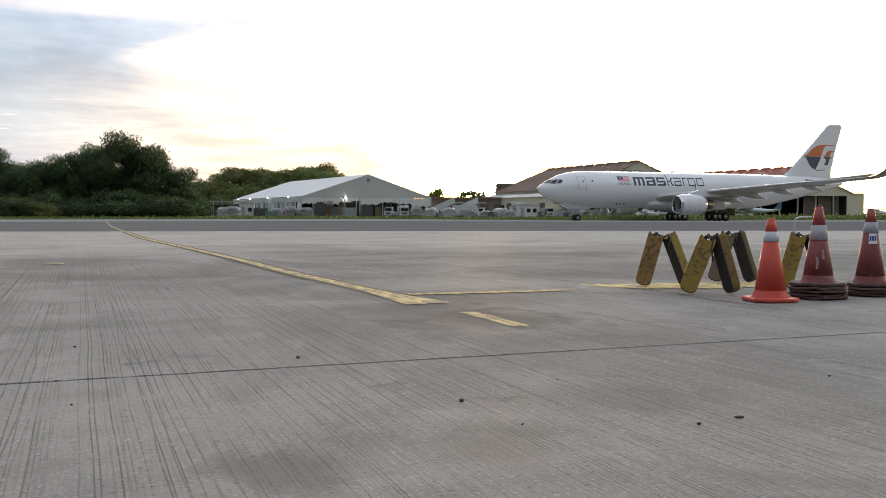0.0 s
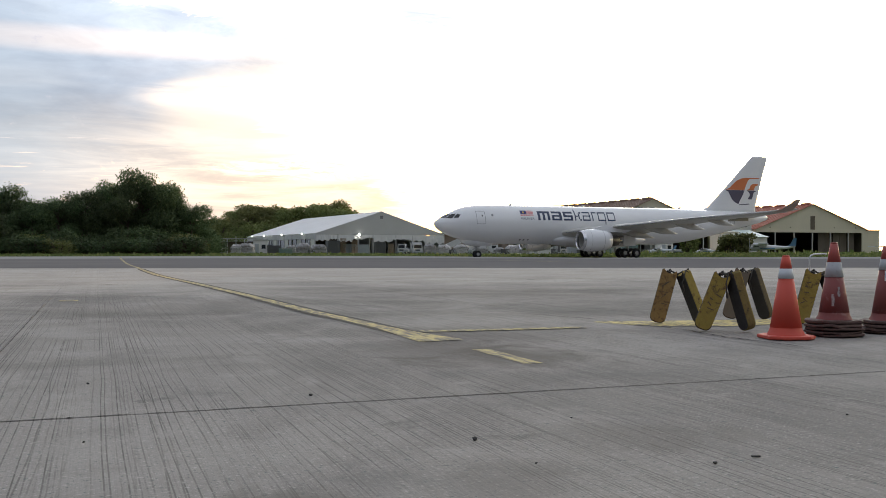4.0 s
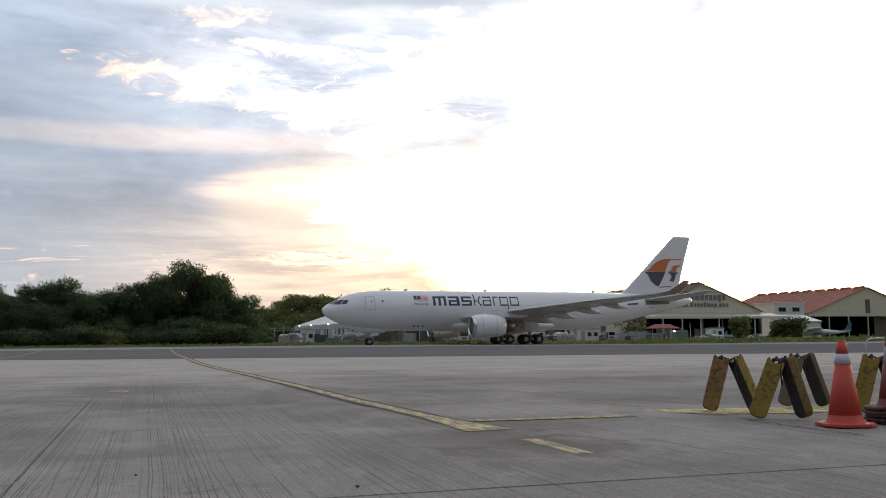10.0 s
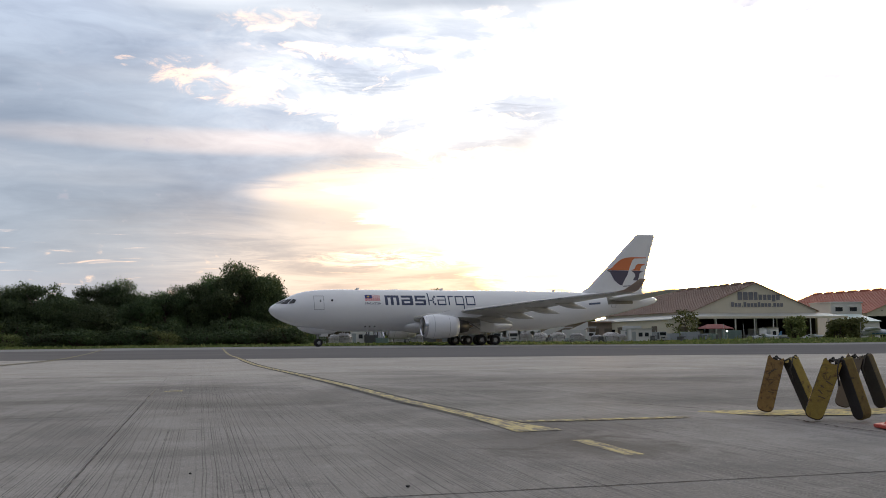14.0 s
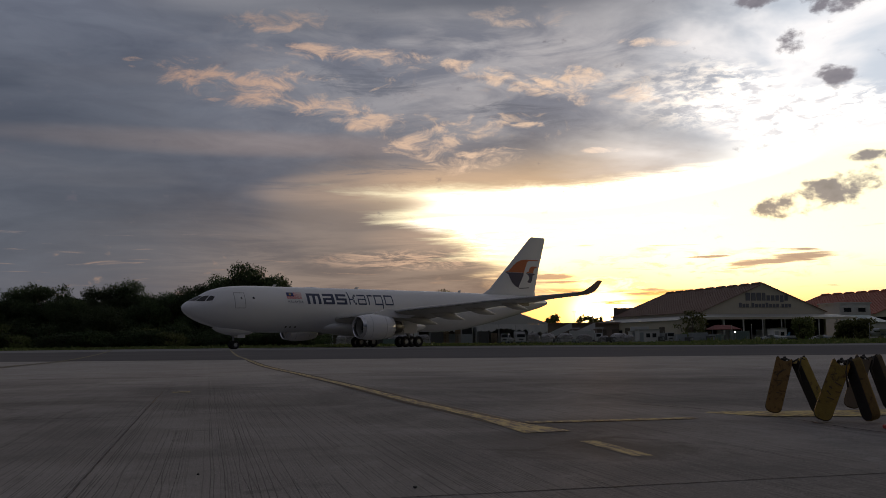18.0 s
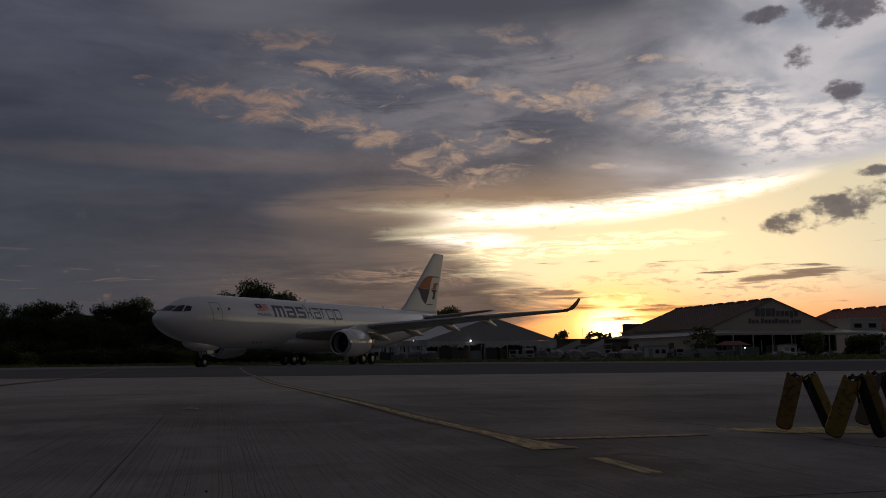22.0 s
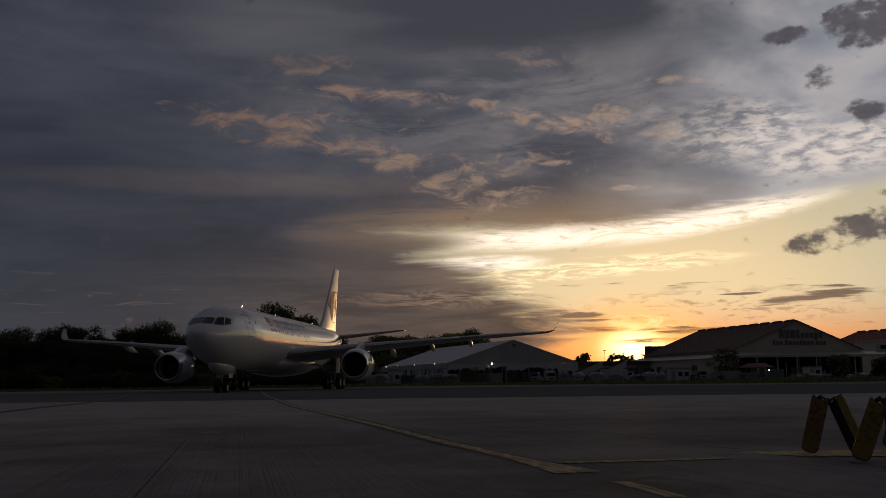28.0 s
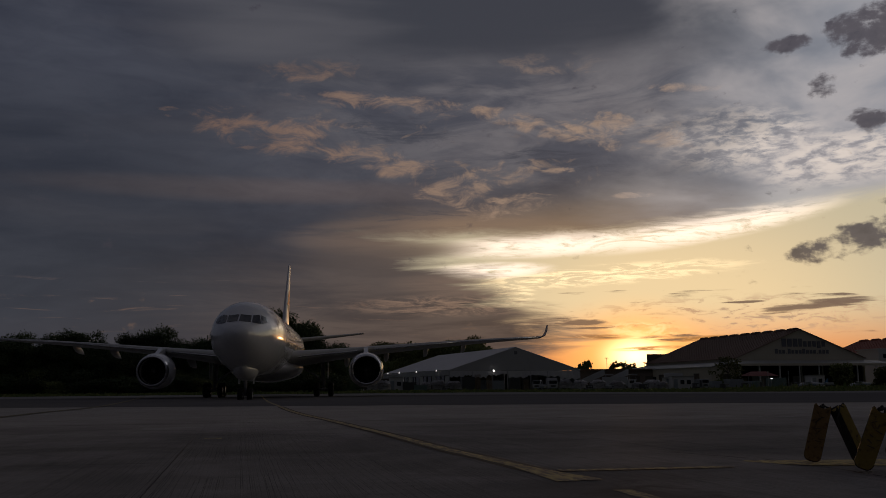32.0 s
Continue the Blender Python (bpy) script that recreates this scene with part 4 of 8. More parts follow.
def lettering(jet, body):
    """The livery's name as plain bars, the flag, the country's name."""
    def bar(a0, a1, z0, z1, mat, name="livery_bar", port=True):
        hull_patch(name, ((a0, z0), (a1, z0), (a1, z1), (a0, z1)), mat, body, port, max(1, int((a1 - a0) / 0.25)), max(1, int(abs(z1 - z0) / 0.2)), 0.012)
    for port in (True, False):
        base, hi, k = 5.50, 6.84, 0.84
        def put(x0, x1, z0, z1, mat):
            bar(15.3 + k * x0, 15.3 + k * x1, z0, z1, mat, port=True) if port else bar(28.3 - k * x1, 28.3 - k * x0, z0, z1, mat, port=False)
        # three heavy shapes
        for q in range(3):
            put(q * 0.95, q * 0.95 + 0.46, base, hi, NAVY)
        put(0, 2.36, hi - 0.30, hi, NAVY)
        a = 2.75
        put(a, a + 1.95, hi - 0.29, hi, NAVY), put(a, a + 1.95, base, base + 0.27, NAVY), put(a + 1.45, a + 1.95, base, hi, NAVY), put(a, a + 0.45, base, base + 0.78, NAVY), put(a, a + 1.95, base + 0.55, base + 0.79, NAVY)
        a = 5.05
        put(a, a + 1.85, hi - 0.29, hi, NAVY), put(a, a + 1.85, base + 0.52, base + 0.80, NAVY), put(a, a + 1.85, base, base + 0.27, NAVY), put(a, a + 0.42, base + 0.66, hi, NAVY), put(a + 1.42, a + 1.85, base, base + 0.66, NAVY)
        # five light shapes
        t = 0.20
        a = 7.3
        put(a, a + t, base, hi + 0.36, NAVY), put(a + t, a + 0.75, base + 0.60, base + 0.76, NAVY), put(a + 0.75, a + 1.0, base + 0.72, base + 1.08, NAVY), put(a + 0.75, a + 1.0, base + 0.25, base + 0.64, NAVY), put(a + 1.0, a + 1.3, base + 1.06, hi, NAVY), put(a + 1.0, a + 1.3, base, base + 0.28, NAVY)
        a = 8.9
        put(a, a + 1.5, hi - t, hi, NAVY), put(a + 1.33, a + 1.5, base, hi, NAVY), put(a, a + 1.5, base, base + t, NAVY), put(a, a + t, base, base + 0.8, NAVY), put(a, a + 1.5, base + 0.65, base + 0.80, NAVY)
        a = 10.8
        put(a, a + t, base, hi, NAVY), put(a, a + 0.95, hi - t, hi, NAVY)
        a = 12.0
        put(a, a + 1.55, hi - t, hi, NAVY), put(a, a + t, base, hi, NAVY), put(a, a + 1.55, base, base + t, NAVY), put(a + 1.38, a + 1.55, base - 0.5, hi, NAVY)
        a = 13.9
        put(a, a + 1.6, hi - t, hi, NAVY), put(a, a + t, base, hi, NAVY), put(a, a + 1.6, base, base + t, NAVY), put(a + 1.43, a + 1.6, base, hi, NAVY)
        # flag: striped, with a blue canton
        f0, f1, g0, g1 = 12.55, 14.65, 6.05, 6.90
        h = (g1 - g0) / 14
        for k in range(14):
            z1 = g1 - k * h
            hull_patch("flag_stripe", ((f0, z1 - h), (f1, z1 - h), (f1, z1), (f0, z1)), FLAG_RED if k % 2 == 0 else FLAG_WHITE, body, port, 6, 1, 0.012)
        c0, c1 = (f0, f0 + 1.0) if port else (f1 - 1.0, f1)
        hull_patch("flag_canton", ((c0, g1 - 8 * h), (c1, g1 - 8 * h), (c1, g1), (c0, g1)), FLAG_BLUE, body, port, 4, 3, 0.02)
        hull_patch("flag_emblem", ((c0 + 0.36, g1 - 5.5 * h), (c0 + 0.62, g1 - 5.5 * h), (c0 + 0.62, g1 - 2.5 * h), (c0 + 0.36, g1 - 2.5 * h)), FLAG_GOLD, body, port, 2, 2, 0.028)
        # registration, as a bar
        hull_patch("registration_bar", ((46.1, 5.62), (48.1, 5.75), (48.1, 6.02), (46.1, 5.89)), SLATE_BLUE, body, port, 4, 1, 0.012)
    # country's name below the flag, port side
    cu = bpy.data.curves.new("country_name", "FONT")
    cu.body, cu.size, cu.align_x, cu.extrude = "MALAYSIA", 0.48, "CENTER", 0.004
    cu.materials.append(NAVY)
    ob = new("country_name", cu)
    ob.parent = body
    th = side_angle(13.6, 5.7)
    p = hull(13.6, th, 0.05)
    ob.matrix_basis = Matrix.Translation((-p.x, p.y, 5.58)) @ Matrix.Rotation(radians(-90), 4, "Z") @ Matrix.Rotation(radians(90) - 0.30, 4, "X")
    ob["label"] = "small dark country name"


def wing(jet, s):
    """s: -1 port, +1 starboard."""
    cuts = [(1.6, 18.6, 12.4, 0.145, 3.60), (2.8, 19.4, 11.3, 0.14, 3.70), (6.0, 21.4, 9.3, 0.125, 4.07), (9.5, 23.6, 7.6, 0.115, 4.46), (16, 27.7, 5.6, 0.105, 5.1), (23, 32.1, 3.9, 0.10, 5.72), (28.9, 35.8, 2.45, 0.095, 6.15)]

    def up(p):
        """How far the wing's parts sit above a straight line from a low root."""
        return float(np.interp(p, [2.8, 6.0, 9.5, 16, 23, 28.9], [0.65, 0.62, 0.56, 0.50, 0.32, 0.03]))
    rings = [airfoil((s * p, a, z), c, t, incidence=0.05) for p, a, c, t, z in cuts]
    w = part("wing", loft(rings), WING_GREY, jet, "long swept grey wing", True)
    # winglet
    rings = [airfoil((s * 28.9, 35.8, 6.12), 2.45, 0.09), airfoil((s * 29.5, 36.5, 6.32), 1.9, 0.08), airfoil((s * 29.9, 37.3, 6.9), 1.4, 0.08), airfoil((s * 30.15, 38.2, 7.58), 0.85, 0.08)]
    part("winglet", loft(rings), WINGLET_RED, w, "upturned dull red winglet", True)
    # flap track fairings
    for p, a, z, ln, r in ((7.6, 25.9, 3.20, 6.0, 0.46), (11.6, 27.6, 3.72, 5.6, 0.43), (15.8, 29.9, 4.22, 5.0, 0.38), (20.0, 32.2, 4.72, 4.4, 0.33)):
        rings = []
        for i in range(13):
            f = i / 12
            k = max(0.06, math.sin(math.pi * min(0.5, f * 1.1)) ** 0.8 * (1 - max(0.0, f - 0.55) / 0.47) ** 0.8) if f < 1 else 0.05
            rings.append([Vector((s * p + 0.62 * r * k * math.cos(q), 20 - a - ln * f, z + up(p) - 0.80 * f ** 1.5 * r / 0.42 + r * k * math.sin(q) * 1.2)) for q in (2 * math.pi * j / 12 for j in range(12))])
        part("flap_fairing", loft(rings), WING_GREY, w, "canoe-shaped flap track fairing with a drooping tail", True)
    # trailing flaps: a seam of separate panels
    for p0, a0, p1, a1, z0, z1, c in ((3.1, 30.2, 9.3, 30.95, 2.62, 3.62, 1.3), (9.7, 31.0, 20.5, 34.1, 3.66, 4.98, 1.0), (21.0, 34.2, 27.6, 36.9, 5.02, 5.86, 0.7)):
        rings = [airfoil((s * p0, a0 - 0.35, z0 + up(p0)), c, 0.10, 6, 0.12), airfoil((s * p1, a1 - 0.35, z1 + up(p1)), c * 0.8, 0.10, 6, 0.12)]
        part("flap", loft(rings), WING_GREY, w, "", True)
    # leading edge slats, bare metal
    for p0, a0, z0, p1, a1, z1 in ((3.2, 19.55, 3.06, 8.6, 22.95, 3.75), (10.3, 24.0, 3.95, 19.0, 29.5, 4.95), (19.2, 29.65, 4.98, 28.6, 35.55, 6.05)):
        rings = [airfoil((s * p0, a0 - 0.06, z0 + up(p0)), 1.1, 0.16, 6, 0.05), airfoil((s * p1, a1 - 0.06, z1 + up(p1)), 0.75, 0.16, 6, 0.05)]
        part("slat", loft(rings), LIP_METAL, w, "bare metal leading edge slat", True)
    return w


def engine(jet, s):
    cx, cz, a0 = s * 9.37, 2.5, 18.4
    def ring(a, r, n=36, dz=0.0, flat=1.0):
        return [Vector((cx + r * math.cos(q), 20 - a, cz + dz + r * flat * math.sin(q))) for q in (2 * math.pi * k / n for k in range(n))]
    cowl = [(a0 + 0.42, 1.42), (a0 + 1.2, 1.58), (a0 + 2.2, 1.60), (a0 + 3.2, 1.54), (a0 + 4.0, 1.42), (a0 + 4.7, 1.28)]
    cowl_in = [(a0 + 4.7, 1.20), (a0 + 4.0, 1.22)]
    e = part("engine", loft([ring(a, r) for a, r in cowl + cowl_in], False), SKIN, jet, "large white engine nacelle under the wing", True)
    part("inlet_lip", loft([ring(a, r) for a, r in [(a0 + 0.42, 1.42), (a0 + 0.16, 1.36), (a0 + 0.02, 1.29), (a0, 1.25), (a0 + 0.05, 1.19), (a0 + 0.25, 1.15), (a0 + 0.5, 1.14)]], False), LIP_METAL, e, "bare metal inlet lip", True)
    part("inlet_duct", loft([ring(a, r) for a, r in [(a0 + 0.5, 1.14), (a0 + 1.5, 1.18)]], False), WING_GREY, e, "", True)
    part("fan_disc", loft([ring(a0 + 1.45, 1.18), ring(a0 + 1.5, 1.18)]), DARK_METAL, e, "dark fan behind the inlet", True)
    blade = bmesh.new()
    for k in range(22):
        q = 2 * math.pi * k / 22
        vs = []
        for r in (0.34, 1.14):
            for d in (-1, 1):
                g = q + d * (0.10 if r < 0.5 else 0.055)
                vs.append(blade.verts.new((cx + r * math.cos(g), 20 - a0 - 1.3 + 0.12 * d, cz + r * math.sin(g))))
        blade.faces.new((vs[0], vs[1], vs[3], vs[2]))
    part("fan_blades", blade, FAN, e, "ring of grey fan blades")
    part("spinner", loft([ring(a, r, 20) for a, r in [(a0 + 0.72, 0.02), (a0 + 0.85, 0.16), (a0 + 1.05, 0.28), (a0 + 1.35, 0.38)]]), DARK_METAL, e, "dark spinner cone", True)
    part("core_nozzle", loft([ring(a, r) for a, r in [(a0 + 3.9, 1.08), (a0 + 5.0, 0.95), (a0 + 6.2, 0.70), (a0 + 6.2, 0.64), (a0 + 5.8, 0.58)]], False), DARK_METAL, e, "dark core nozzle", True)
    part("exhaust_plug", loft([ring(a, r, 20) for a, r in [(a0 + 5.6, 0.42), (a0 + 6.3, 0.32), (a0 + 7.0, 0.05)]]), DARK_METAL, e, "", True)
    for k in (1.25, 3.3):
        rr = np.interp(k, [0.42, 1.2, 2.2, 3.2, 4.0, 4.7], [1.42, 1.58, 1.60, 1.54, 1.42, 1.28])
        part("cowl_seam", loft([ring(a0 + k, rr + 0.006), ring(a0 + k + 0.04, rr + 0.006)], False), PANEL_GAP, e, "", True)
    b = bmesh.new()
    lo = [(a0 + 1.9, 3.95), (a0 + 5.2, 3.70), (a0 + 7.4, 3.62), (a0 + 8.4, 3.95)]
    hi = [(a0 + 2.0, 4.10), (a0 + 3.8, 4.62), (a0 + 6.5, 4.78), (a0 + 8.6, 4.45)]
    rows = []
    for (la, lz), (ha, hz) in zip(lo, hi):
        w = 0.24
        rows.append([b.verts.new(v) for v in ((cx - w, 20 - la, lz), (cx + w, 20 - la, lz), (cx + w * 0.8, 20 - ha, hz), (cx - w * 0.8, 20 - ha, hz))])
    skin(b, rows)
    bmesh.ops.recalc_face_normals(b, faces=b.faces)
    part("pylon", b, SKIN, e, "engine pylon")
    return e


def tail(jet):
    cuts = [(7.2, 45.0, 11.6, 0.075), (7.75, 46.4, 10.15, 0.075), (8.3, 47.35, 9.15, 0.075), (12.0, 51.2, 6.3, 0.075), (16.22, 55.5, 3.35, 0.075), (16.52, 55.95, 2.85, 0.06)]
    rings = [airfoil((0, a, z), c, t, vertical=True) for z, a, c, t in cuts]
    fin = part("tail_fin", loft(rings), TAIL_SKIN, jet, "tall white tail fin with an orange and blue emblem", True)

    def fin_half(a, z):
        for p, q in zip(cuts, cuts[1:]):
            if z <= q[0]:
                k = (z - p[0]) / (q[0] - p[0])
                le, c = p[1] + (q[1] - p[1]) * k, p[2] + (q[2] - p[2]) * k
                t = min(max((a - le) / c, 0.0), 1.0)
                return 5 * 0.075 * (0.2969 * math.sqrt(t) - 0.126 * t - 0.3516 * t * t + 0.2843 * t ** 3 - 0.1015 * t ** 4) * c
        return 0.02

    def emblem(points, mat, name, label):
        for s in (-1, 1):
            bm = bmesh.new()
            f = bm.faces.new([bm.verts.new((0, 20 - a, z)) for a, z in points])
            f.normal_update()
            bmesh.ops.triangulate(bm, faces=[f])
            bmesh.ops.subdivide_edges(bm, edges=bm.edges, cuts=2, use_grid_fill=True)
            for v in bm.verts:
                v.co.x = s * (fin_half(20 - v.co.y, v.co.z) + 0.02)
            part(name, bm, mat, fin, label)
    # a swept kite shape, warm above and dark below, and a smaller one inside it
    emblem([(50.4, 10.95), (51.2, 11.25), (51.9, 11.9), (52.7, 12.5), (53.6, 12.85), (54.6, 12.98), (57.3, 13.0), (57.25, 12.86), (55.2, 12.78), (54.85, 12.5), (54.4, 11.6), (54.15, 10.95)], TAIL_RED, "emblem_upper", "orange-red upper wing of the emblem")
    emblem([(50.4, 10.91), (54.15, 10.91), (53.9, 10.3), (53.4, 9.5), (53.0, 8.85), (52.95, 8.62), (52.3, 8.85), (51.6, 9.4), (51.2, 10.1), (50.95, 10.6)], TAIL_BLUE, "emblem_lower", "dark blue lower wing of the emblem")
    emblem([(54.6, 10.95), (55.2, 11.2), (55.45, 11.75), (55.9, 11.98), (57.05, 12.0), (57.0, 11.82), (56.5, 11.7), (56.25, 11.3), (56.2, 10.95)], TAIL_RED, "emblem_upper", "orange-red upper wing of the emblem")
    emblem([(54.6, 10.91), (56.2, 10.91), (56.7, 10.82), (56.1, 10.6), (55.9, 9.9), (55.7, 9.45), (55.0, 9.45), (54.9, 9.6), (55.3, 10.1), (55.2, 10.5)], TAIL_BLUE, "emblem_lower", "dark blue lower wing of the emblem")
    emblem([(53.05, 8.60), (55.2, 8.75), (55.15, 8.62), (53.1, 8.47)], TAIL_BLUE, "emblem_line", "thin line under the emblem")
    for s in (-1, 1):
        rings = [airfoil((s * p, a, z), c, 0.10) for p, a, c, z in ((0.6, 48.9, 6.4, 6.35), (1.6, 49.6, 5.8, 6.48), (9.5, 54.9, 2.3, 7.48), (9.75, 55.3, 1.8, 7.51))]
        part("tailplane", loft(rings), WING_GREY, jet, "swept grey tailplane", True)
    rings = [[Vector((0.30 * k * math.cos(q), 20 - a, 6.42 + 0.30 * k * math.sin(q))) for q in (2 * math.pi * j / 16 for j in range(16))] for a, k in ((58.5, 1.0), (58.86, 0.95), (58.87, 0.7), (58.6, 0.6))]
    part("exhaust_pipe", loft(rings), DARK_METAL, jet, "", True)


def wheel_meshes(r, w):
    def ring(x, q):
        return [Vector((x, q * math.cos(k * 2 * math.pi / 28), q * math.sin(k * 2 * math.pi / 28))) for k in range(28)]
    tyre = loft([ring(x * w / 2, q * r) for x, q in ((-0.75, 0.56), (-0.95, 0.66), (-1.0, 0.82), (-0.86, 0.94), (-0.55, 1.0), (0.55, 1.0), (0.86, 0.94), (1.0, 0.82), (0.95, 0.66), (0.75, 0.56))])
    rim = loft([ring(x * w / 2, q * r) for x, q in ((-0.86, 0.10), (-0.80, 0.30), (-0.70, 0.52), (-0.78, 0.57), (0.78, 0.57), (0.70, 0.52), (0.80, 0.30), (0.86, 0.10))])
    for k in range(8):
        g = 2 * math.pi * k / 8
        for s in (-1, 1):
            c = Vector((s * w * 0.39, 0.4 * r * math.cos(g), 0.4 * r * math.sin(g)))
            box(rim, c.x - 0.02, c.x + 0.02, c.y - 0.05 * r, c.y + 0.05 * r, c.z - 0.05 * r, c.z + 0.05 * r)
    return tyre, rim


WHEELS = []


def gear(jet):
    ty, ri = wheel_meshes(0.70, 0.50)
    main_t, main_r = part("tyre", ty, TYRE, smooth=True), part("rim", ri, STEEL)
    ty, ri = wheel_meshes(0.53, 0.40)
    nose_t, nose_r = part("tyre", ty, TYRE, smooth=True), part("rim", ri, STEEL)

    def put_wheel(x, a, r, t_me, r_me):
        wh = new("wheel", t_me)
        wh.parent = jet
        wh.matrix_basis = pose(x, 20 - a, r)
        rim = new("rim", r_me)
        rim.parent = wh
        rim["label"] = "pale metal wheel hub"
        WHEELS.append((wh, x, 20 - a, r))
    for s in (-1, 1):
        bm = bmesh.new()
        tube(bm, [(s * 5.34, 20 - 28.85, 0.75), (s * 5.2, 20 - 28.6, 3.4)], [0.16, 0.24], 12)
        tube(bm, [(s * 5.34, 20 - 27.86, 0.7), (s * 5.34, 20 - 29.84, 0.7)], 0.14, 10)
        for a in (27.86, 29.84):
            tube(bm, [(s * 5.34 - 0.9, 20 - a, 0.7), (s * 5.34 + 0.9, 20 - a, 0.7)], 0.09, 8)
        tube(bm, [(s * 5.3, 20 - 28.75, 1.5), (s * 3.0, 20 - 28.7, 3.0)], 0.09, 8)
        tube(bm, [(s * 5.3, 20 - 28.7, 1.7), (s * 5.1, 20 - 26.4, 3.1)], 0.07, 8)
        leg = part("main_gear", bm, STEEL, jet, "main landing gear leg with a four-wheel bogie", True)
        part("gear_door", slab(s * 5.75 - 0.04, s * 5.75 + 0.04, 20 - 29.9, 20 - 27.8, 1.75, 3.35, 0.02), SKIN, leg, "white gear door")
        for a in (27.86, 29.84):
            for d in (-0.70, 0.70):
                put_wheel(s * 5.34 + d, a, 0.70, main_t.data, main_r.data)
    bm = bmesh.new()
    tube(bm, [(0, 20 - 6.67, 0.55), (0, 20 - 6.45, 2.5)], [0.11, 0.16], 12)
    tube(bm, [(-0.36, 20 - 6.67, 0.53), (0.36, 20 - 6.67, 0.53)], 0.07, 8)
    tube(bm, [(0, 20 - 6.55, 1.5), (0, 20 - 4.7, 2.6)], 0.06, 8)
    leg = part("nose_gear", bm, STEEL, jet, "nose landing gear leg with two wheels", True)
    for x in (-0.36, 0.36):
        put_wheel(x, 6.67, 0.53, nose_t.data, nose_r.data)
    for x in (-0.55, 0.55):
        part("gear_door", slab(x - 0.03, x + 0.03, 20 - 7.9, 20 - 6.9, 1.35, 2.3, 0.02), SKIN, leg, "white nose gear door")
    for x in (-0.2, 0.2):
        part("taxi_light", tube(bmesh.new(), [(x, 20 - 6.42, 1.75), (x, 20 - 6.34, 1.75)], 0.09, 12), LIP_METAL, leg, "small round lamp on the nose leg")
    for o in (main_t, main_r, nose_t, nose_r):
        bpy.data.objects.remove(o)


def jet_small_parts(jet, body):
    for a, h in ((11.9, 0.26), (24.0, 0.26), (41.5, 0.28)):
        bm = bmesh.new()
        z = section(a)[0]
        rows = [[bm.verts.new((x, 20 - q, zz)) for x, q in ((-0.03, a), (0.0, a - 0.22), (0.03, a), (0.0, a + 0.25))] for zz, a in ((z - 0.03, a), (z + h, a + 0.28))]
        skin(bm, rows)
        part("antenna", bm, SKIN, body, "small white blade antenna")
    bm = bmesh.new()
    rings = [[Vector((0.5 * k * math.cos(q), 20 - a, 7.58 + 0.22 * k * max(0.0, math.sin(q)))) for q in (math.pi * j / 8 for j in range(9))] for a, k in ((16.0, 0.1), (16.5, 0.8), (17.5, 1.0), (18.4, 0.8), (19.0, 0.1))]
    bm = loft([r for r in rings], True)
    part("satcom_dome", bm, SKIN, body, "low antenna dome on the roof", True)


freighter = thing("cargo_jet", pose(0, 0, 0), "white twin-engine wide-body freighter with blue lettering bars and orange tail emblem", "airplane")
hull_body = fuselage(freighter)
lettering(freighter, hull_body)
for side in (-1, 1):
    wing(freighter, side)
    engine(freighter, side)
tail(freighter)
gear(freighter)
jet_small_parts(freighter, hull_body)

# ---------------------------------------------------------------- trees, bushes, grass
def spot_at(az, rng):
    a = radians(az)
    x, y = rng * math.sin(a), rng * math.cos(a)
    return x, y, lie(x, y)


def leaf_cloud(rng, blobs, count, size, flat=0.75):
    """Many small bent leaf sprays on and in a set of ellipsoids (x, y, z, rx, rz)."""
    verts, faces = [], []
    weight = np.array([b[3] ** 2 for b in blobs])
    pick = rng.choice(len(blobs), count, p=weight / weight.sum())
    for i in pick:
        bx, by, bz, rx, rz = blobs[i]
        d = rng.normal(size=3)
        d /= np.linalg.norm(d)
        d[2] = d[2] * flat + 0.15
        r = rng.uniform(0.55, 1.06) if rng.random() < 0.85 else rng.uniform(1.0, 1.25)
        c = np.array((bx + d[0] * rx * r, by + d[1] * rx * r, bz + d[2] * rz * r))
        u = rng.normal(size=3)
        u /= np.linalg.norm(u)
        w = np.cross(u, d + rng.normal(size=3) * 0.5)
        w /= np.linalg.norm(w) + 1e-6
        s = size * rng.uniform(0.55, 1.4)
        k = len(verts)
        verts += [c - u * s, c + w * s * 0.6, c + u * s * 0.9, c - w * s * 0.55 + d * s * 0.25]
        faces.append((k, k + 1, k + 2, k + 3))
    return verts, faces


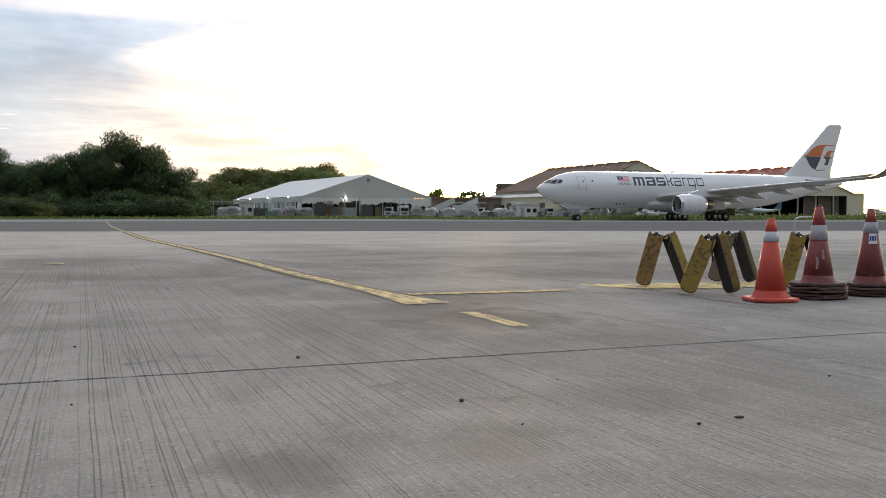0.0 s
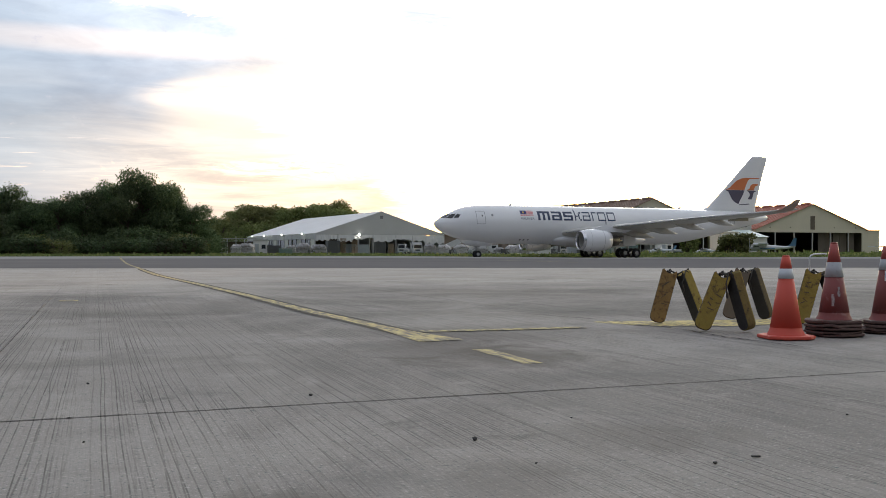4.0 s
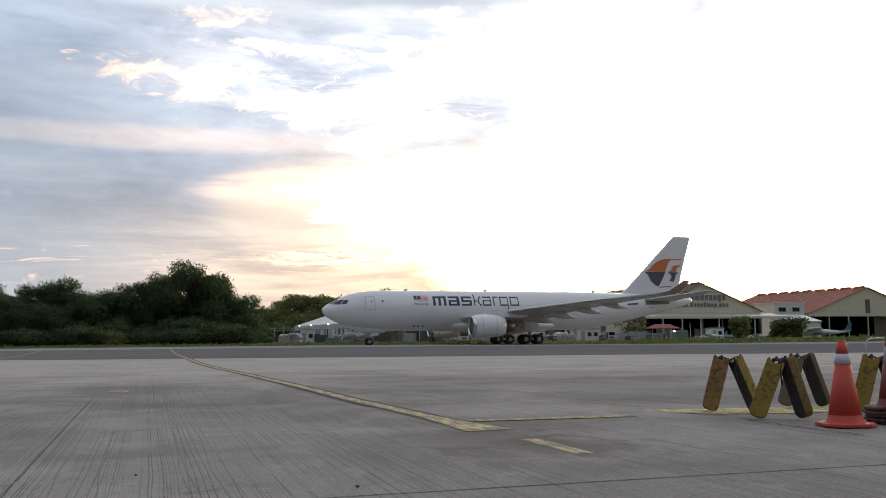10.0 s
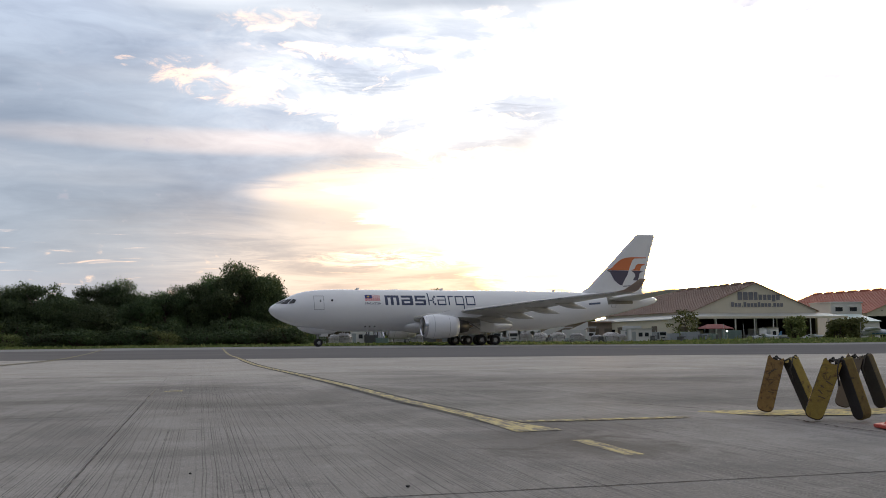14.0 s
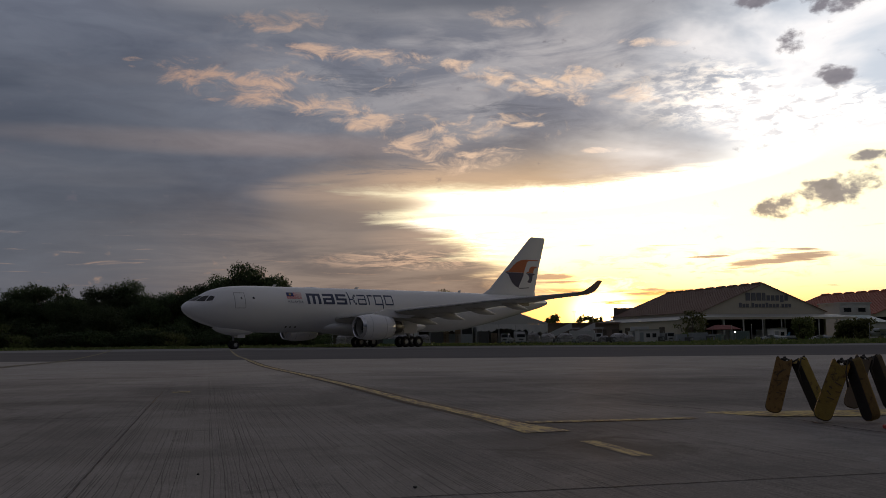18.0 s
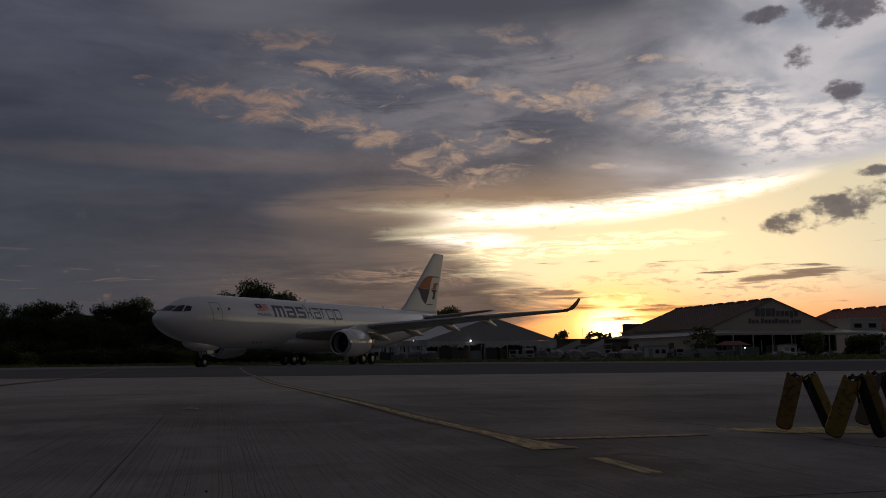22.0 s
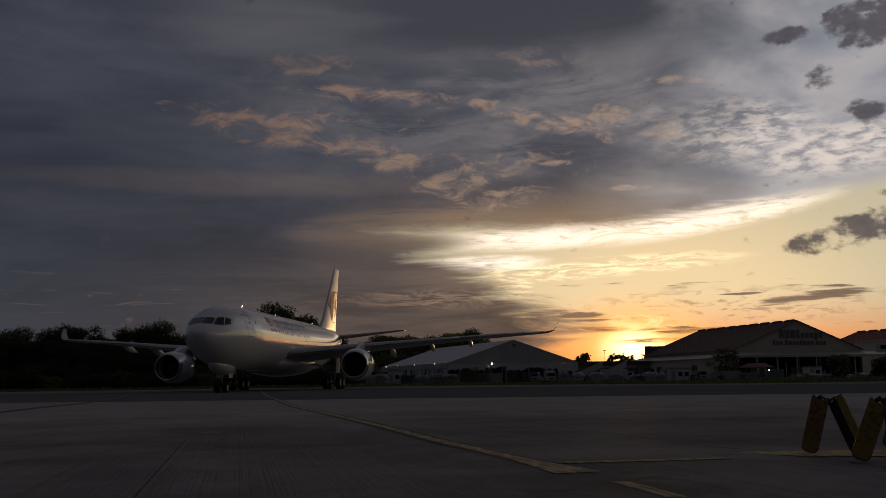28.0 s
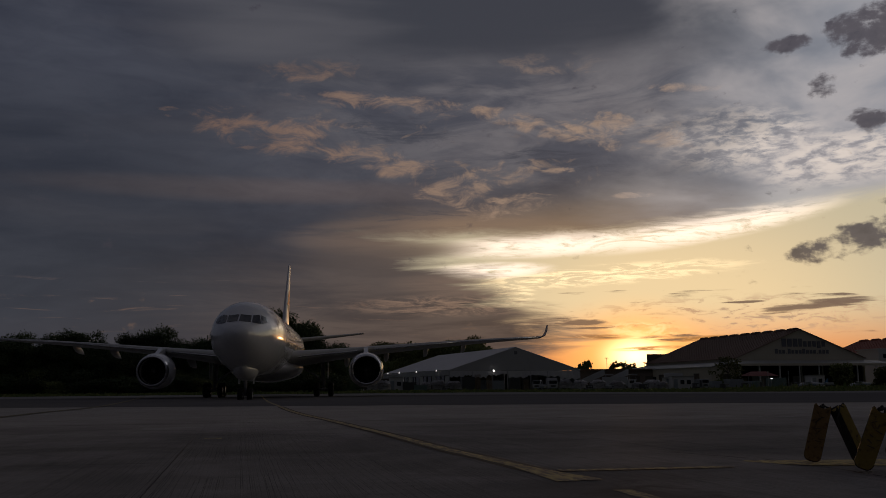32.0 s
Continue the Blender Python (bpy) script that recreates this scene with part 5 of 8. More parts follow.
def tree(seed, height, spread, leaves, size=0.30, trunk_bare=0.22, mat=None, lumps=16, label="", open_crown=False):
    """Tapered trunk, limbs, and a crown of leaf sprays; returns the thing, standing at the origin."""
    rng = np.random.default_rng(seed)
    ob = thing("tree", pose(0, 0, 0), label, "tree", "trees along the airfield")
    bm = bmesh.new()
    lean = rng.uniform(-0.04, 0.04, 2) * height
    tops = [(lean[0] * t, lean[1] * t, height * t * 0.8) for t in (0, 0.25, 0.5, 0.75, 1.0)]
    tube(bm, tops, [height * q for q in (0.026, 0.021, 0.016, 0.011, 0.005)], 8)
    blobs = []
    for i in range(lumps):
        a = rng.uniform(0, 2 * math.pi)
        h = trunk_bare + (0.93 - trunk_bare) * (i + rng.random()) / lumps
        reach = spread * (0.55 * math.sqrt(max(0.05, 1 - ((h - 0.5) / 0.55) ** 2))) * rng.uniform(0.35, 1.0)
        c = np.array((math.cos(a) * reach, math.sin(a) * reach, h * height))
        r = spread * rng.uniform(0.13, 0.24)
        blobs.append((*c, r, r * rng.uniform(0.6, 0.85)))
        start = min(h - 0.08, 0.72)
        base = np.array((lean[0] * start, lean[1] * start, max(0.08, start - 0.12) * height))
        mid = (base + c) / 2 + rng.normal(size=3) * 0.03 * height
        tube(bm, [base, mid, c], [height * 0.009, height * 0.006, height * 0.002], 5)
    blobs.append((lean[0] * 0.8, lean[1] * 0.8, height * 0.88, spread * 0.2, height * 0.10))
    part("trunk", bm, BARK, ob, "", True)
    v, f = leaf_cloud(rng, blobs, leaves, size)
    raw("crown", v, f, mat or LEAVES, ob)
    return ob


def bush(seed, width, height, leaves, size=0.2, mat=None, label="", group="bushes by the buildings"):
    rng = np.random.default_rng(seed)
    ob = thing("bush", pose(0, 0, 0), label, "bush", group)
    bm = bmesh.new()
    blobs = []
    for i in range(20):
        a, r = rng.uniform(0, 2 * math.pi), width * 0.38 * math.sqrt(rng.random())
        h = height * rng.uniform(0.12, 0.80)
        r *= 1.15 - 0.5 * h / height
        blobs.append((math.cos(a) * r, math.sin(a) * r, h, width * rng.uniform(0.17, 0.26), height * rng.uniform(0.16, 0.25)))
        tube(bm, [(math.cos(a) * r * 0.2, math.sin(a) * r * 0.2, 0), (math.cos(a) * r, math.sin(a) * r, h)], [0.05, 0.015], 5)
    part("stem", bm, BARK, ob)
    v, f = leaf_cloud(rng, blobs, leaves, size)
    raw("crown", v, f, mat or LEAVES, ob)
    return ob


def plant(source, az, rng, height, width, first, turn):
    """Stand a copy (or the source itself) at a bearing and range, scaled from its unit size."""
    x, y, z = spot_at(az, rng)
    m = Matrix.Translation((x, y, z - 0.1)) @ Matrix.Rotation(turn, 4, "Z") @ Matrix.Diagonal((width, width, height, 1))
    if first:
        source.matrix_basis = m
        return source
    return copy_thing(source, m @ Matrix.Diagonal((*[1 / q for q in source.scale], 1)))


def woods():
    dark = "tall dark green tree in the dense wood behind the taxiway"
    kinds = [tree(11 + k, 1.0, 1.0, 19000, 0.0165, 0.04, LEAVES, 34, dark) for k in range(5)]
    used = [False] * 5

    def stand(k, az, rng, h, w, turn):
        plant(kinds[k], az, rng, h, w, not used[k], turn)
        used[k] = True
    r = random.Random(5)
    # skyline: bearing, angle of the top above the eye
    line = [(-47, 3.0), (-44, 3.4), (-41.5, 3.1), (-39, 3.3), (-36.8, 3.2), (-35, 3.0), (-33.4, 3.1), (-31.6, 3.15), (-30.0, 3.42), (-28.4, 2.75), (-27.0, 3.25), (-25.7, 3.5), (-24.4, 2.85), (-23.0, 3.0), (-21.7, 3.5), (-20.4, 3.85), (-18.5, 4.5), (-18.0, 4.0), (-19.3, 3.9), (-17.4, 3.6), (-16.95, 3.5), (-15.7, 2.6)]
    for i, (az, el) in enumerate(line):
        rng = 166 + r.uniform(-5, 5) - 0.12 * (az + 25)
        h = 0.9 + rng * math.tan(radians(el)) 
        stand(i % 5, az, rng, h * 0.96, max(7.5, h * 0.72), r.uniform(0, 6.28))
    for i in range(60):          # fills between and behind
        az = -48 + 31.3 * (i + r.random()) / 60
        rng = r.uniform(156, 190)
        stand((i * 3 + 1) % 5, az, rng, r.uniform(6.3, 8.8), r.uniform(6.5, 9.0), r.uniform(0, 6.28))
    # lower slope of the wood towards the tent
    for az, rng, h, w in ((-15.3, 170, 6.0, 6.5), (-14.7, 176, 4.6, 5.5)):
        stand(2, az, rng, h, w, r.uniform(0, 6.28))
    # hedge of shrubs along the foot of the wood
    shrub = bush(31, 1.0, 1.0, 3600, 0.028, LEAVES, "dense dark shrub at the foot of the wood", "shrubs along the wood")
    shrub2 = bush(32, 1.0, 1.0, 3600, 0.028, LEAVES_PALE, "dense olive green shrub at the foot of the wood", "shrubs along the wood")
    for row, (lo, hi, h0, h1) in enumerate(((149, 153, 2.6, 3.6), (154, 160, 3.6, 5.2))):
        for i in range(24):
            az = -48 + 33.2 * (i + r.random() * 0.8) / 24
            src = shrub if (i + row) % 6 else shrub2
            plant(src, az, r.uniform(lo, hi) - 0.2 * (az + 30), r.uniform(h0, h1), r.uniform(5.5, 7.5), src.matrix_basis.is_identity, r.uniform(0, 6.28))
    # paler trees beyond the tent
    pale = [tree(51 + k, 1.0, 1.0, 12000, 0.020, 0.05, LEAVES_PALE, 26, "broad olive green tree beyond the tent hall") for k in range(3)]
    fresh = [True] * 3
    for i, (az, el) in enumerate(((-15.0, 1.7), (-14.2, 1.95), (-13.3, 2.45), (-12.4, 2.75), (-11.4, 2.6), (-10.3, 2.6), (-9.3, 2.68), (-8.3, 2.85), (-7.3, 2.95), (-6.6, 2.5), (-5.6, 1.6))):
        rng = 318 + 8 * (i % 3)
        plant(pale[i % 3], az, rng, 0.8 + rng * math.tan(radians(el)), 15.5, fresh[i % 3], r.uniform(0, 6.28))
        fresh[i % 3] = False
    for i in range(12):
        plant(shrub2, -15.5 + 0.95 * i, 304 + 4 * (i % 3), 10.2 + (i % 3), 13.5, False, r.uniform(0, 6.28))
    # single trees between the halls
    small = tree(71, 1.0, 1.0, 1500, 0.045, 0.25, LEAVES_PALE, 10, "small round tree between the halls")
    plant(small, -0.28, 272, 8.1, 6.4, True, 0.4)
    plant(small, 1.72, 300, 8.3, 7.5, False, 2.0)
    plant(small, -0.75, 290, 6.5, 5.0, False, 3.0)
    thin = tree(81, 1.0, 1.0, 520, 0.045, 0.25, LEAVES_PALE, 12, "thin half-bare tree in front of the cargo hangar")
    plant(thin, 7.75, 203, 6.9, 6.2, True, 1.0)
    b = bush(91, 1.0, 1.0, 2600, 0.05, LEAVES_PALE, "large dark round bush in front of the hangar")
    plant(b, 13.85, 198, 5.2, 4.9, True, 0.0)
    plant(b, 16.1, 203, 4.6, 4.6, False, 1.2)
    plant(b, 16.95, 204, 4.9, 4.8, False, 2.6)
    plant(b, 7.5, 199, 2.3, 3.4, False, 2.0)


woods()


def grass():
    """Tufts along the far edge of the pavement: nobody could count them."""
    rng = np.random.default_rng(3)
    verts, faces = [], []
    for _ in range(26000):
        x = rng.uniform(-120, 130)
        d = rng.exponential(7.0) + rng.normal() * 0.25
        y = edge_y(x) + d
        z = lie(x, y) - 0.12 + 0.20 * smooth01((d + 2) / 8)
        h = rng.uniform(0.10, 0.34) * (1.7 if rng.random() < 0.06 else 1.0) * (1.0 + 1.5 * smooth01((x - 5) / 30) * smooth01(d / 6))
        a = rng.uniform(0, math.pi)
        w = rng.uniform(0.08, 0.26)
        dx, dy = math.cos(a) * w, math.sin(a) * w
        k = len(verts)
        verts += [(x - dx, y - dy, z), (x + dx, y + dy, z), (x + dx * 0.7 + rng.normal() * 0.08, y + dy * 0.7, z + h), (x - dx * 0.6 + rng.normal() * 0.08, y - dy * 0.6, z + h * rng.uniform(0.5, 1.0))]
        faces.append((k, k + 1, k + 2, k + 3))
    tagged(raw("grass", verts, faces, BLADES), "uneven tufts of green grass along the pavement", "grass", kind="stuff")


grass()

# ---------------------------------------------------------------- halls and hangars
TENT_WHITE = surface("tent_fabric", (0.62, 0.62, 0.62), 0.55, spec=0.3, var=0.10, big=0.15, small=1.5, stain=(0.48, 0.47, 0.46), stain_at=0.6)
TENT_GREY = surface("tent_gable_fabric", (0.50, 0.50, 0.50), 0.6, spec=0.3, var=0.08, big=0.2, small=1.0)
ALU = surface("aluminium_frame", (0.50, 0.50, 0.51), 0.4, 0.7, var=0.1)
CREAM = surface("cream_cladding", (0.60, 0.55, 0.44), 0.7, spec=0.3, var=0.10, big=0.12, small=2.0, stain=(0.44, 0.39, 0.31), stain_at=0.6, stretch=(1, 1, 0.3))
ROOF_BROWN = surface("brown_sheet_roof", (0.215, 0.140, 0.105), 0.7, spec=0.3, var=0.22, big=0.1, small=1.2, stain=(0.20, 0.12, 0.09), stain_at=0.56)
ROOF_RED = surface("red_sheet_roof", (0.36, 0.125, 0.08), 0.7, spec=0.3, var=0.2, big=0.1, small=1.2, stain=(0.28, 0.11, 0.08), stain_at=0.6)
ROOF_PALE = surface("pale_sheet_roof", (0.36, 0.36, 0.335), 0.55, spec=0.4, var=0.12, big=0.2, small=1.5, stain=(0.36, 0.35, 0.33), stain_at=0.6)
WALL_WHITE = surface("white_wall", (0.66, 0.65, 0.62), 0.75, spec=0.3, var=0.08, small=1.5, stain=(0.5, 0.48, 0.44), stain_at=0.62)
# dark brown paints in the shade inside the halls; doors and vents share it
DARK_IN = surface("shaded_interior_and_doors", (0.15, 0.125, 0.10), 0.9, spec=0.2, var=0.2, small=1.0)
FLOOR_IN = surface("hangar_floor", (0.20, 0.19, 0.18), 0.8, spec=0.3, var=0.15, small=1.0)
WINDOW = surface("dark_window_glass", (0.03, 0.035, 0.04), 0.12, spec=0.5, var=0.1)
SIGN_GREY = surface("sign_letters", (0.17, 0.17, 0.19), 0.6, var=0.08)
SIGN_RED = surface("faded_red_letters", (0.24, 0.17, 0.17), 0.6, var=0.08)
LAMP = surface("lamp_glass", (0.9, 0.9, 0.85), 0.3, var=0.0, emit=(1.0, 0.95, 0.85, 1.6))
LAMP_BIG = surface("floodlight_glass", (0.9, 0.9, 0.85), 0.3, var=0.0, emit=(1.0, 0.97, 0.9, 5.0))


def frame_at(x, y, turn=GRID):
    return Matrix.Translation((x, y, lie(x, y))) @ Matrix.Rotation(turn, 4, "Z")


def prism(profile, y0, y1):
    """A solid of an (x, z) outline between two depths."""
    bm = bmesh.new()
    skin(bm, [[bm.verts.new((x, y, z)) for x, z in profile] for y in (y0, y1)])
    bmesh.ops.recalc_face_normals(bm, faces=bm.faces)
    return bm


def roof_sheet(x0, z0, x1, z1, y0, y1, thick=0.12, ribs=0):
    """One pitch of a roof with standing ribs."""
    bm = bmesh.new()
    d = Vector((x1 - x0, 0, z1 - z0)).normalized()
    nrm = Vector((-d.z, 0, d.x))
    nrm = nrm if nrm.z > 0 else -nrm
    vs = []
    for y in (y0, y1):
        for p in (Vector((x0, y, z0)), Vector((x1, y, z1))):
            vs += [bm.verts.new(p), bm.verts.new(p + nrm * thick)]
    for f in ((0, 2, 3, 1), (4, 5, 7, 6), (0, 4, 6, 2), (1, 3, 7, 5), (0, 1, 5, 4), (2, 6, 7, 3)):
        bm.faces.new([vs[i] for i in f])
    for k in range(ribs):
        y = y0 + (y1 - y0) * (k + 0.5) / ribs
        q = []
        for yy in (y - 0.04, y + 0.04):
            for p in (Vector((x0, yy, z0)), Vector((x1, yy, z1))):
                q += [bm.verts.new(p + nrm * thick), bm.verts.new(p + nrm * (thick + 0.07))]
        for f in ((0, 2, 3, 1), (4, 5, 7, 6), (1, 3, 7, 5)):
            bm.faces.new([q[i] for i in f])
    bmesh.ops.recalc_face_normals(bm, faces=bm.faces)
    return bm


def tent_hall():
    W, L, EAVE, TOP = 30.9, 54.0, 4.45, 9.4
    t = thing("tent_hall", frame_at(-30.2, 201.0, radians(27.5)), "large white fabric tent hall with open grey gable front", "tent")
    m = W / 2
    for s in (-1, 1):
        xs = (0, m) if s < 0 else (W, m)
        for k in range(10):
            part("roof_panel", roof_sheet(xs[0], EAVE, xs[1], TOP, L * k / 10 + 0.06, L * (k + 1) / 10 - 0.06, 0.06), TENT_WHITE, t)
    bm = bmesh.new()
    for k in range(11):
        y = L * k / 10
        for s in (0, W):
            box(bm, s - 0.11, s + 0.11, y - 0.09, y + 0.09, 0, EAVE)
        tube(bm, [(0, y, EAVE - 0.1), (m, y, TOP - 0.1), (W, y, EAVE - 0.1)], 0.1, 6)
    part("frame", bm, ALU, t, "aluminium posts and rafters")
    gable = prism([(0.1, EAVE - 0.15), (W - 0.1, EAVE - 0.15), (m, TOP - 0.12)], -0.05, 0.02)
    g = part("gable", gable, TENT_GREY, t, "grey fabric gable")
    part("vent", slab(m - 0.35, m + 0.35, -0.10, -0.05, TOP - 1.6, TOP - 0.9), SIGN_GREY, g, "small dark gable vent")
    # uneven hanging flaps under the gable
    cuts = [0.1, 3.4, 5.4, 8.6, 11.5, 13.6, 18.2, 22.0, 26.0, W - 0.1]
    drop = [1.3, 1.0, 1.45, 1.0, 0.7, 1.5, 1.0, 1.35, 1.9]
    for a, b, d in zip(cuts, cuts[1:], drop):
        bm = bmesh.new()
        n = 8
        rows = []
        for i in range(n + 1):
            x = a + (b - a) * i / n
            sag = d * (1 + 0.16 * math.sin(i * 2.1 + a))
            rows.append([bm.verts.new((x, yy, z)) for yy, z in ((-0.04, EAVE - 0.18), (-0.10 - 0.04 * math.sin(i * 1.7), EAVE - 0.18 - sag), (-0.07, EAVE - 0.18 - sag), (0.0, EAVE - 0.18))])
        skin(bm, rows)
        part("flap", bm, TENT_WHITE, t, "hanging white fabric flap")
    for x in (5.2, 9.9, 13.4, 18.9, 23.0):
        part("door_post", slab(x - 0.1, x + 0.1, -0.1, 0.1, 0, EAVE - 0.3), ALU, t)
    # back wall coloured dark for the shade deep in the tent
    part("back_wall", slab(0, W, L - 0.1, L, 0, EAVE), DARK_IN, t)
    part("side_wall", slab(W - 0.05, W, 0.3, L - 0.2, 0, EAVE - 0.1), TENT_GREY, t)
    # the long side: a band under the eave, bays of glazing below
    part("side_band", slab(-0.06, 0.0, 0.1, L - 0.1, EAVE - 1.15, EAVE - 0.05), TENT_GREY, t)
    for k in range(17):
        y = 3.1 * k + 0.4
        part("side_bay", slab(0.02, 0.08, y, y + 2.55, 0.4 if k % 2 else 0.9, EAVE - 1.2), WINDOW if k % 3 else WALL_WHITE, t, "dark glazed bay")
    part("inner_floor", slab(0.2, W - 0.2, 0.2, L - 0.3, 0.0, 0.04), FLOOR_IN, t)
    for y in (48.1, 37.3, 22.5, 7.3):
        lp = part("wall_lamp", slab(-0.45, -0.05, y - 0.12, y + 0.12, EAVE - 0.12, EAVE + 0.12, 0.03), ALU, t, "lit lamp on the eave")
        part("lamp_glass", slab(-0.62, -0.45, y - 0.14, y + 0.14, EAVE - 0.16, EAVE + 0.14, 0.04), LAMP, lp, "glowing lamp glass")
    lp = part("floodlight", slab(9.75, 10.15, -0.5, -0.12, EAVE - 0.35, EAVE + 0.0, 0.04), ALU, t, "lit floodlight at the gable")
    part("lamp_glass", slab(9.78, 10.12, -0.58, -0.5, EAVE - 0.42, EAVE - 0.02, 0.03), LAMP_BIG, lp, "glowing floodlight glass")
    return t


def hangar(name, x, y, W, L, EAVE, TOP, roof, label, slot):
    t = thing(name, frame_at(x, y, radians(22)), label, "hangar")
    m = W / 2
    g = part("gable", prism([(0, EAVE - 0.9), (W, EAVE - 0.9), (W, EAVE), (m, TOP), (0, EAVE)], 0, 0.3), CREAM, t, "cream sheet gable")
    for s in (-1, 1):
        xs = (-0.5, m) if s < 0 else (W + 0.5, m)
        zs = (EAVE - 0.5 * (TOP - EAVE) / m, TOP)
        for k in range(8):
            part("roof_panel", roof_sheet(xs[0], zs[0], xs[1], zs[1], -0.4 + (L + 0.4) * k / 8 + 0.02, -0.4 + (L + 0.4) * (k + 1) / 8, 0.12, 4), roof, t)
    for k in range(9):       # ridge ventilators
        yy = L * (k + 0.5) / 9
        part("ridge_vent", prism([(m - 0.9, TOP - 0.25), (m + 0.9, TOP - 0.25), (m + 0.8, TOP + 0.3), (m, TOP + 0.5), (m - 0.8, TOP + 0.3)], yy - 1.5, yy + 1.1), roof, t, "sheet metal ridge ventilator")
    part("side_wall", slab(0, 0.25, 0.3, L, 0, EAVE), CREAM, t)
    part("side_wall", slab(W - 0.25, W, 0.3, L, 0, EAVE), CREAM, t)
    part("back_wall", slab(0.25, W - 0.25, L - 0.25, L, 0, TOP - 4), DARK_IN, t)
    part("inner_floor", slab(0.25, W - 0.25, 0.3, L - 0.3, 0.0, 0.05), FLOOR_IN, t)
    # added ceiling and linings, coloured dark to stand for the shade inside
    part("shade_ceiling", slab(0.3, W - 0.3, 0.35, L - 0.3, EAVE - 0.5, EAVE - 0.4), DARK_IN, t)
    part("shade_lining", slab(0.26, 0.3, 0.35, L - 0.3, 0.05, EAVE - 0.5), DARK_IN, t)
    part("shade_lining", slab(W - 0.3, W - 0.26, 0.35, L - 0.3, 0.05, EAVE - 0.5), DARK_IN, t)
    for k in range(7):
        xx = W * k / 6
        part("post", slab(xx - 0.16, xx + 0.16, 0.02, 0.32, 0, EAVE - 0.9), CREAM if k in (0, 6) else ALU, t, "front post")
    if slot:
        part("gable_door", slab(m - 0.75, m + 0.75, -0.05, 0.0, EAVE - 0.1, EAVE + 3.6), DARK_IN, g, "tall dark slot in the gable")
        for xx in (W * 0.12, W * 0.3, W * 0.7, W * 0.9):
            part("gable_vent", slab(xx - 0.2, xx + 0.2, -0.04, 0.0, EAVE + 0.35, EAVE + 0.6), DARK_IN, g)
    return t


def cargo_hangar():
    W, L, EAVE, TOP = 33.0, 47.0, 6.8, 13.3
    t = hangar("cargo_hangar", 32.3, 222.2, W, L, EAVE, TOP, ROOF_BROWN, "wide cream hangar with a brown gabled roof and faded sign bars", False)
    # the sign, as bars of its size
    x = 11.7
    for i in range(9):
        tall = i < 3
        part("sign_bar", slab(x, x + (1.15 if tall else 0.85), -0.12, -0.03, 9.35 if i != 7 else 9.0, 11.2 if tall or i == 3 else 10.6), SIGN_GREY, t, "faded sign shape")
        x += 1.46 if tall else 1.2
    x = 9.9
    for i in range(16):
        w = 0.22 if i in (3, 12) else 0.68
        part("sign_bar", slab(x, x + w, -0.12, -0.03, 7.75, (8.6 if i % 4 else 8.85) if w > 0.3 else 7.95), SIGN_GREY, t, "faded sign shape")
        x += w + 0.26
    # canopy along the front
    bm = bmesh.new()
    rows = [[bm.verts.new((xx, yy, zz)) for yy, zz in ((-7.0, 5.15), (-0.05, 6.05), (-0.05, 6.2), (-7.0, 5.3))] for xx in (-3.5, W + 3.2)]
    skin(bm, rows)
    bmesh.ops.recalc_face_normals(bm, faces=bm.faces)
    c = part("canopy", bm, ROOF_PALE, t, "pale sheet canopy along the front")
    part("fascia", slab(-3.5, W + 3.2, -7.1, -7.0, 4.85, 5.35), CREAM, c, "cream canopy fascia")
    for k in range(9):
        xx = -3.3 + (W + 6.2) * k / 8
        part("canopy_post", slab(xx - 0.11, xx + 0.11, -6.9, -6.7, 0, 4.9), WALL_WHITE, c, "slim white post")
    # lean-to along the side
    bm = bmesh.new()
    rows = [[bm.verts.new((xx, yy, zz)) for xx, zz in ((-7.5, 4.7), (-0.02, 5.9), (-0.02, 6.05), (-7.5, 4.85))] for yy in (-2, L)]
    skin(bm, rows)
    bmesh.ops.recalc_face_normals(bm, faces=bm.faces)
    part("lean_to_roof", bm, ROOF_PALE, t, "pale lean-to roof")
    part("lean_to_wall", slab(-7.2, -7.0, -1.8, L, 0, 4.7), CREAM, t)
    part("lean_to_front", slab(-7.0, -0.02, -1.8, -1.6, 0, 5.0), CREAM, t)
    for yy in (4, 13, 22, 34):
        part("lean_to_door", slab(-7.26, -7.2, yy, yy + 2.6, 0, 3.4), DARK_IN, t, "dark roller door")
        part("lean_to_window", slab(-7.26, -7.2, yy + 4.2, yy + 6.2, 1.6, 2.9), WINDOW, t, "dark window")
    part("lean_to_door", slab(-5.2, -2.6, -1.86, -1.8, 0, 3.2), DARK_IN, t, "dark roller door")
    # things seen dimly inside
    for k, (xx, w, h) in enumerate(((3, 3, 2.4), (8, 4, 3.0), (15, 2.6, 1.8), (20, 5, 2.7), (26, 3, 3.2))):
        part("inner_rack", slab(xx, xx + w, 6 + k, 8 + k, 0.05, h), ALU if k % 2 else CREAM, t, "dim storage rack")
    return t


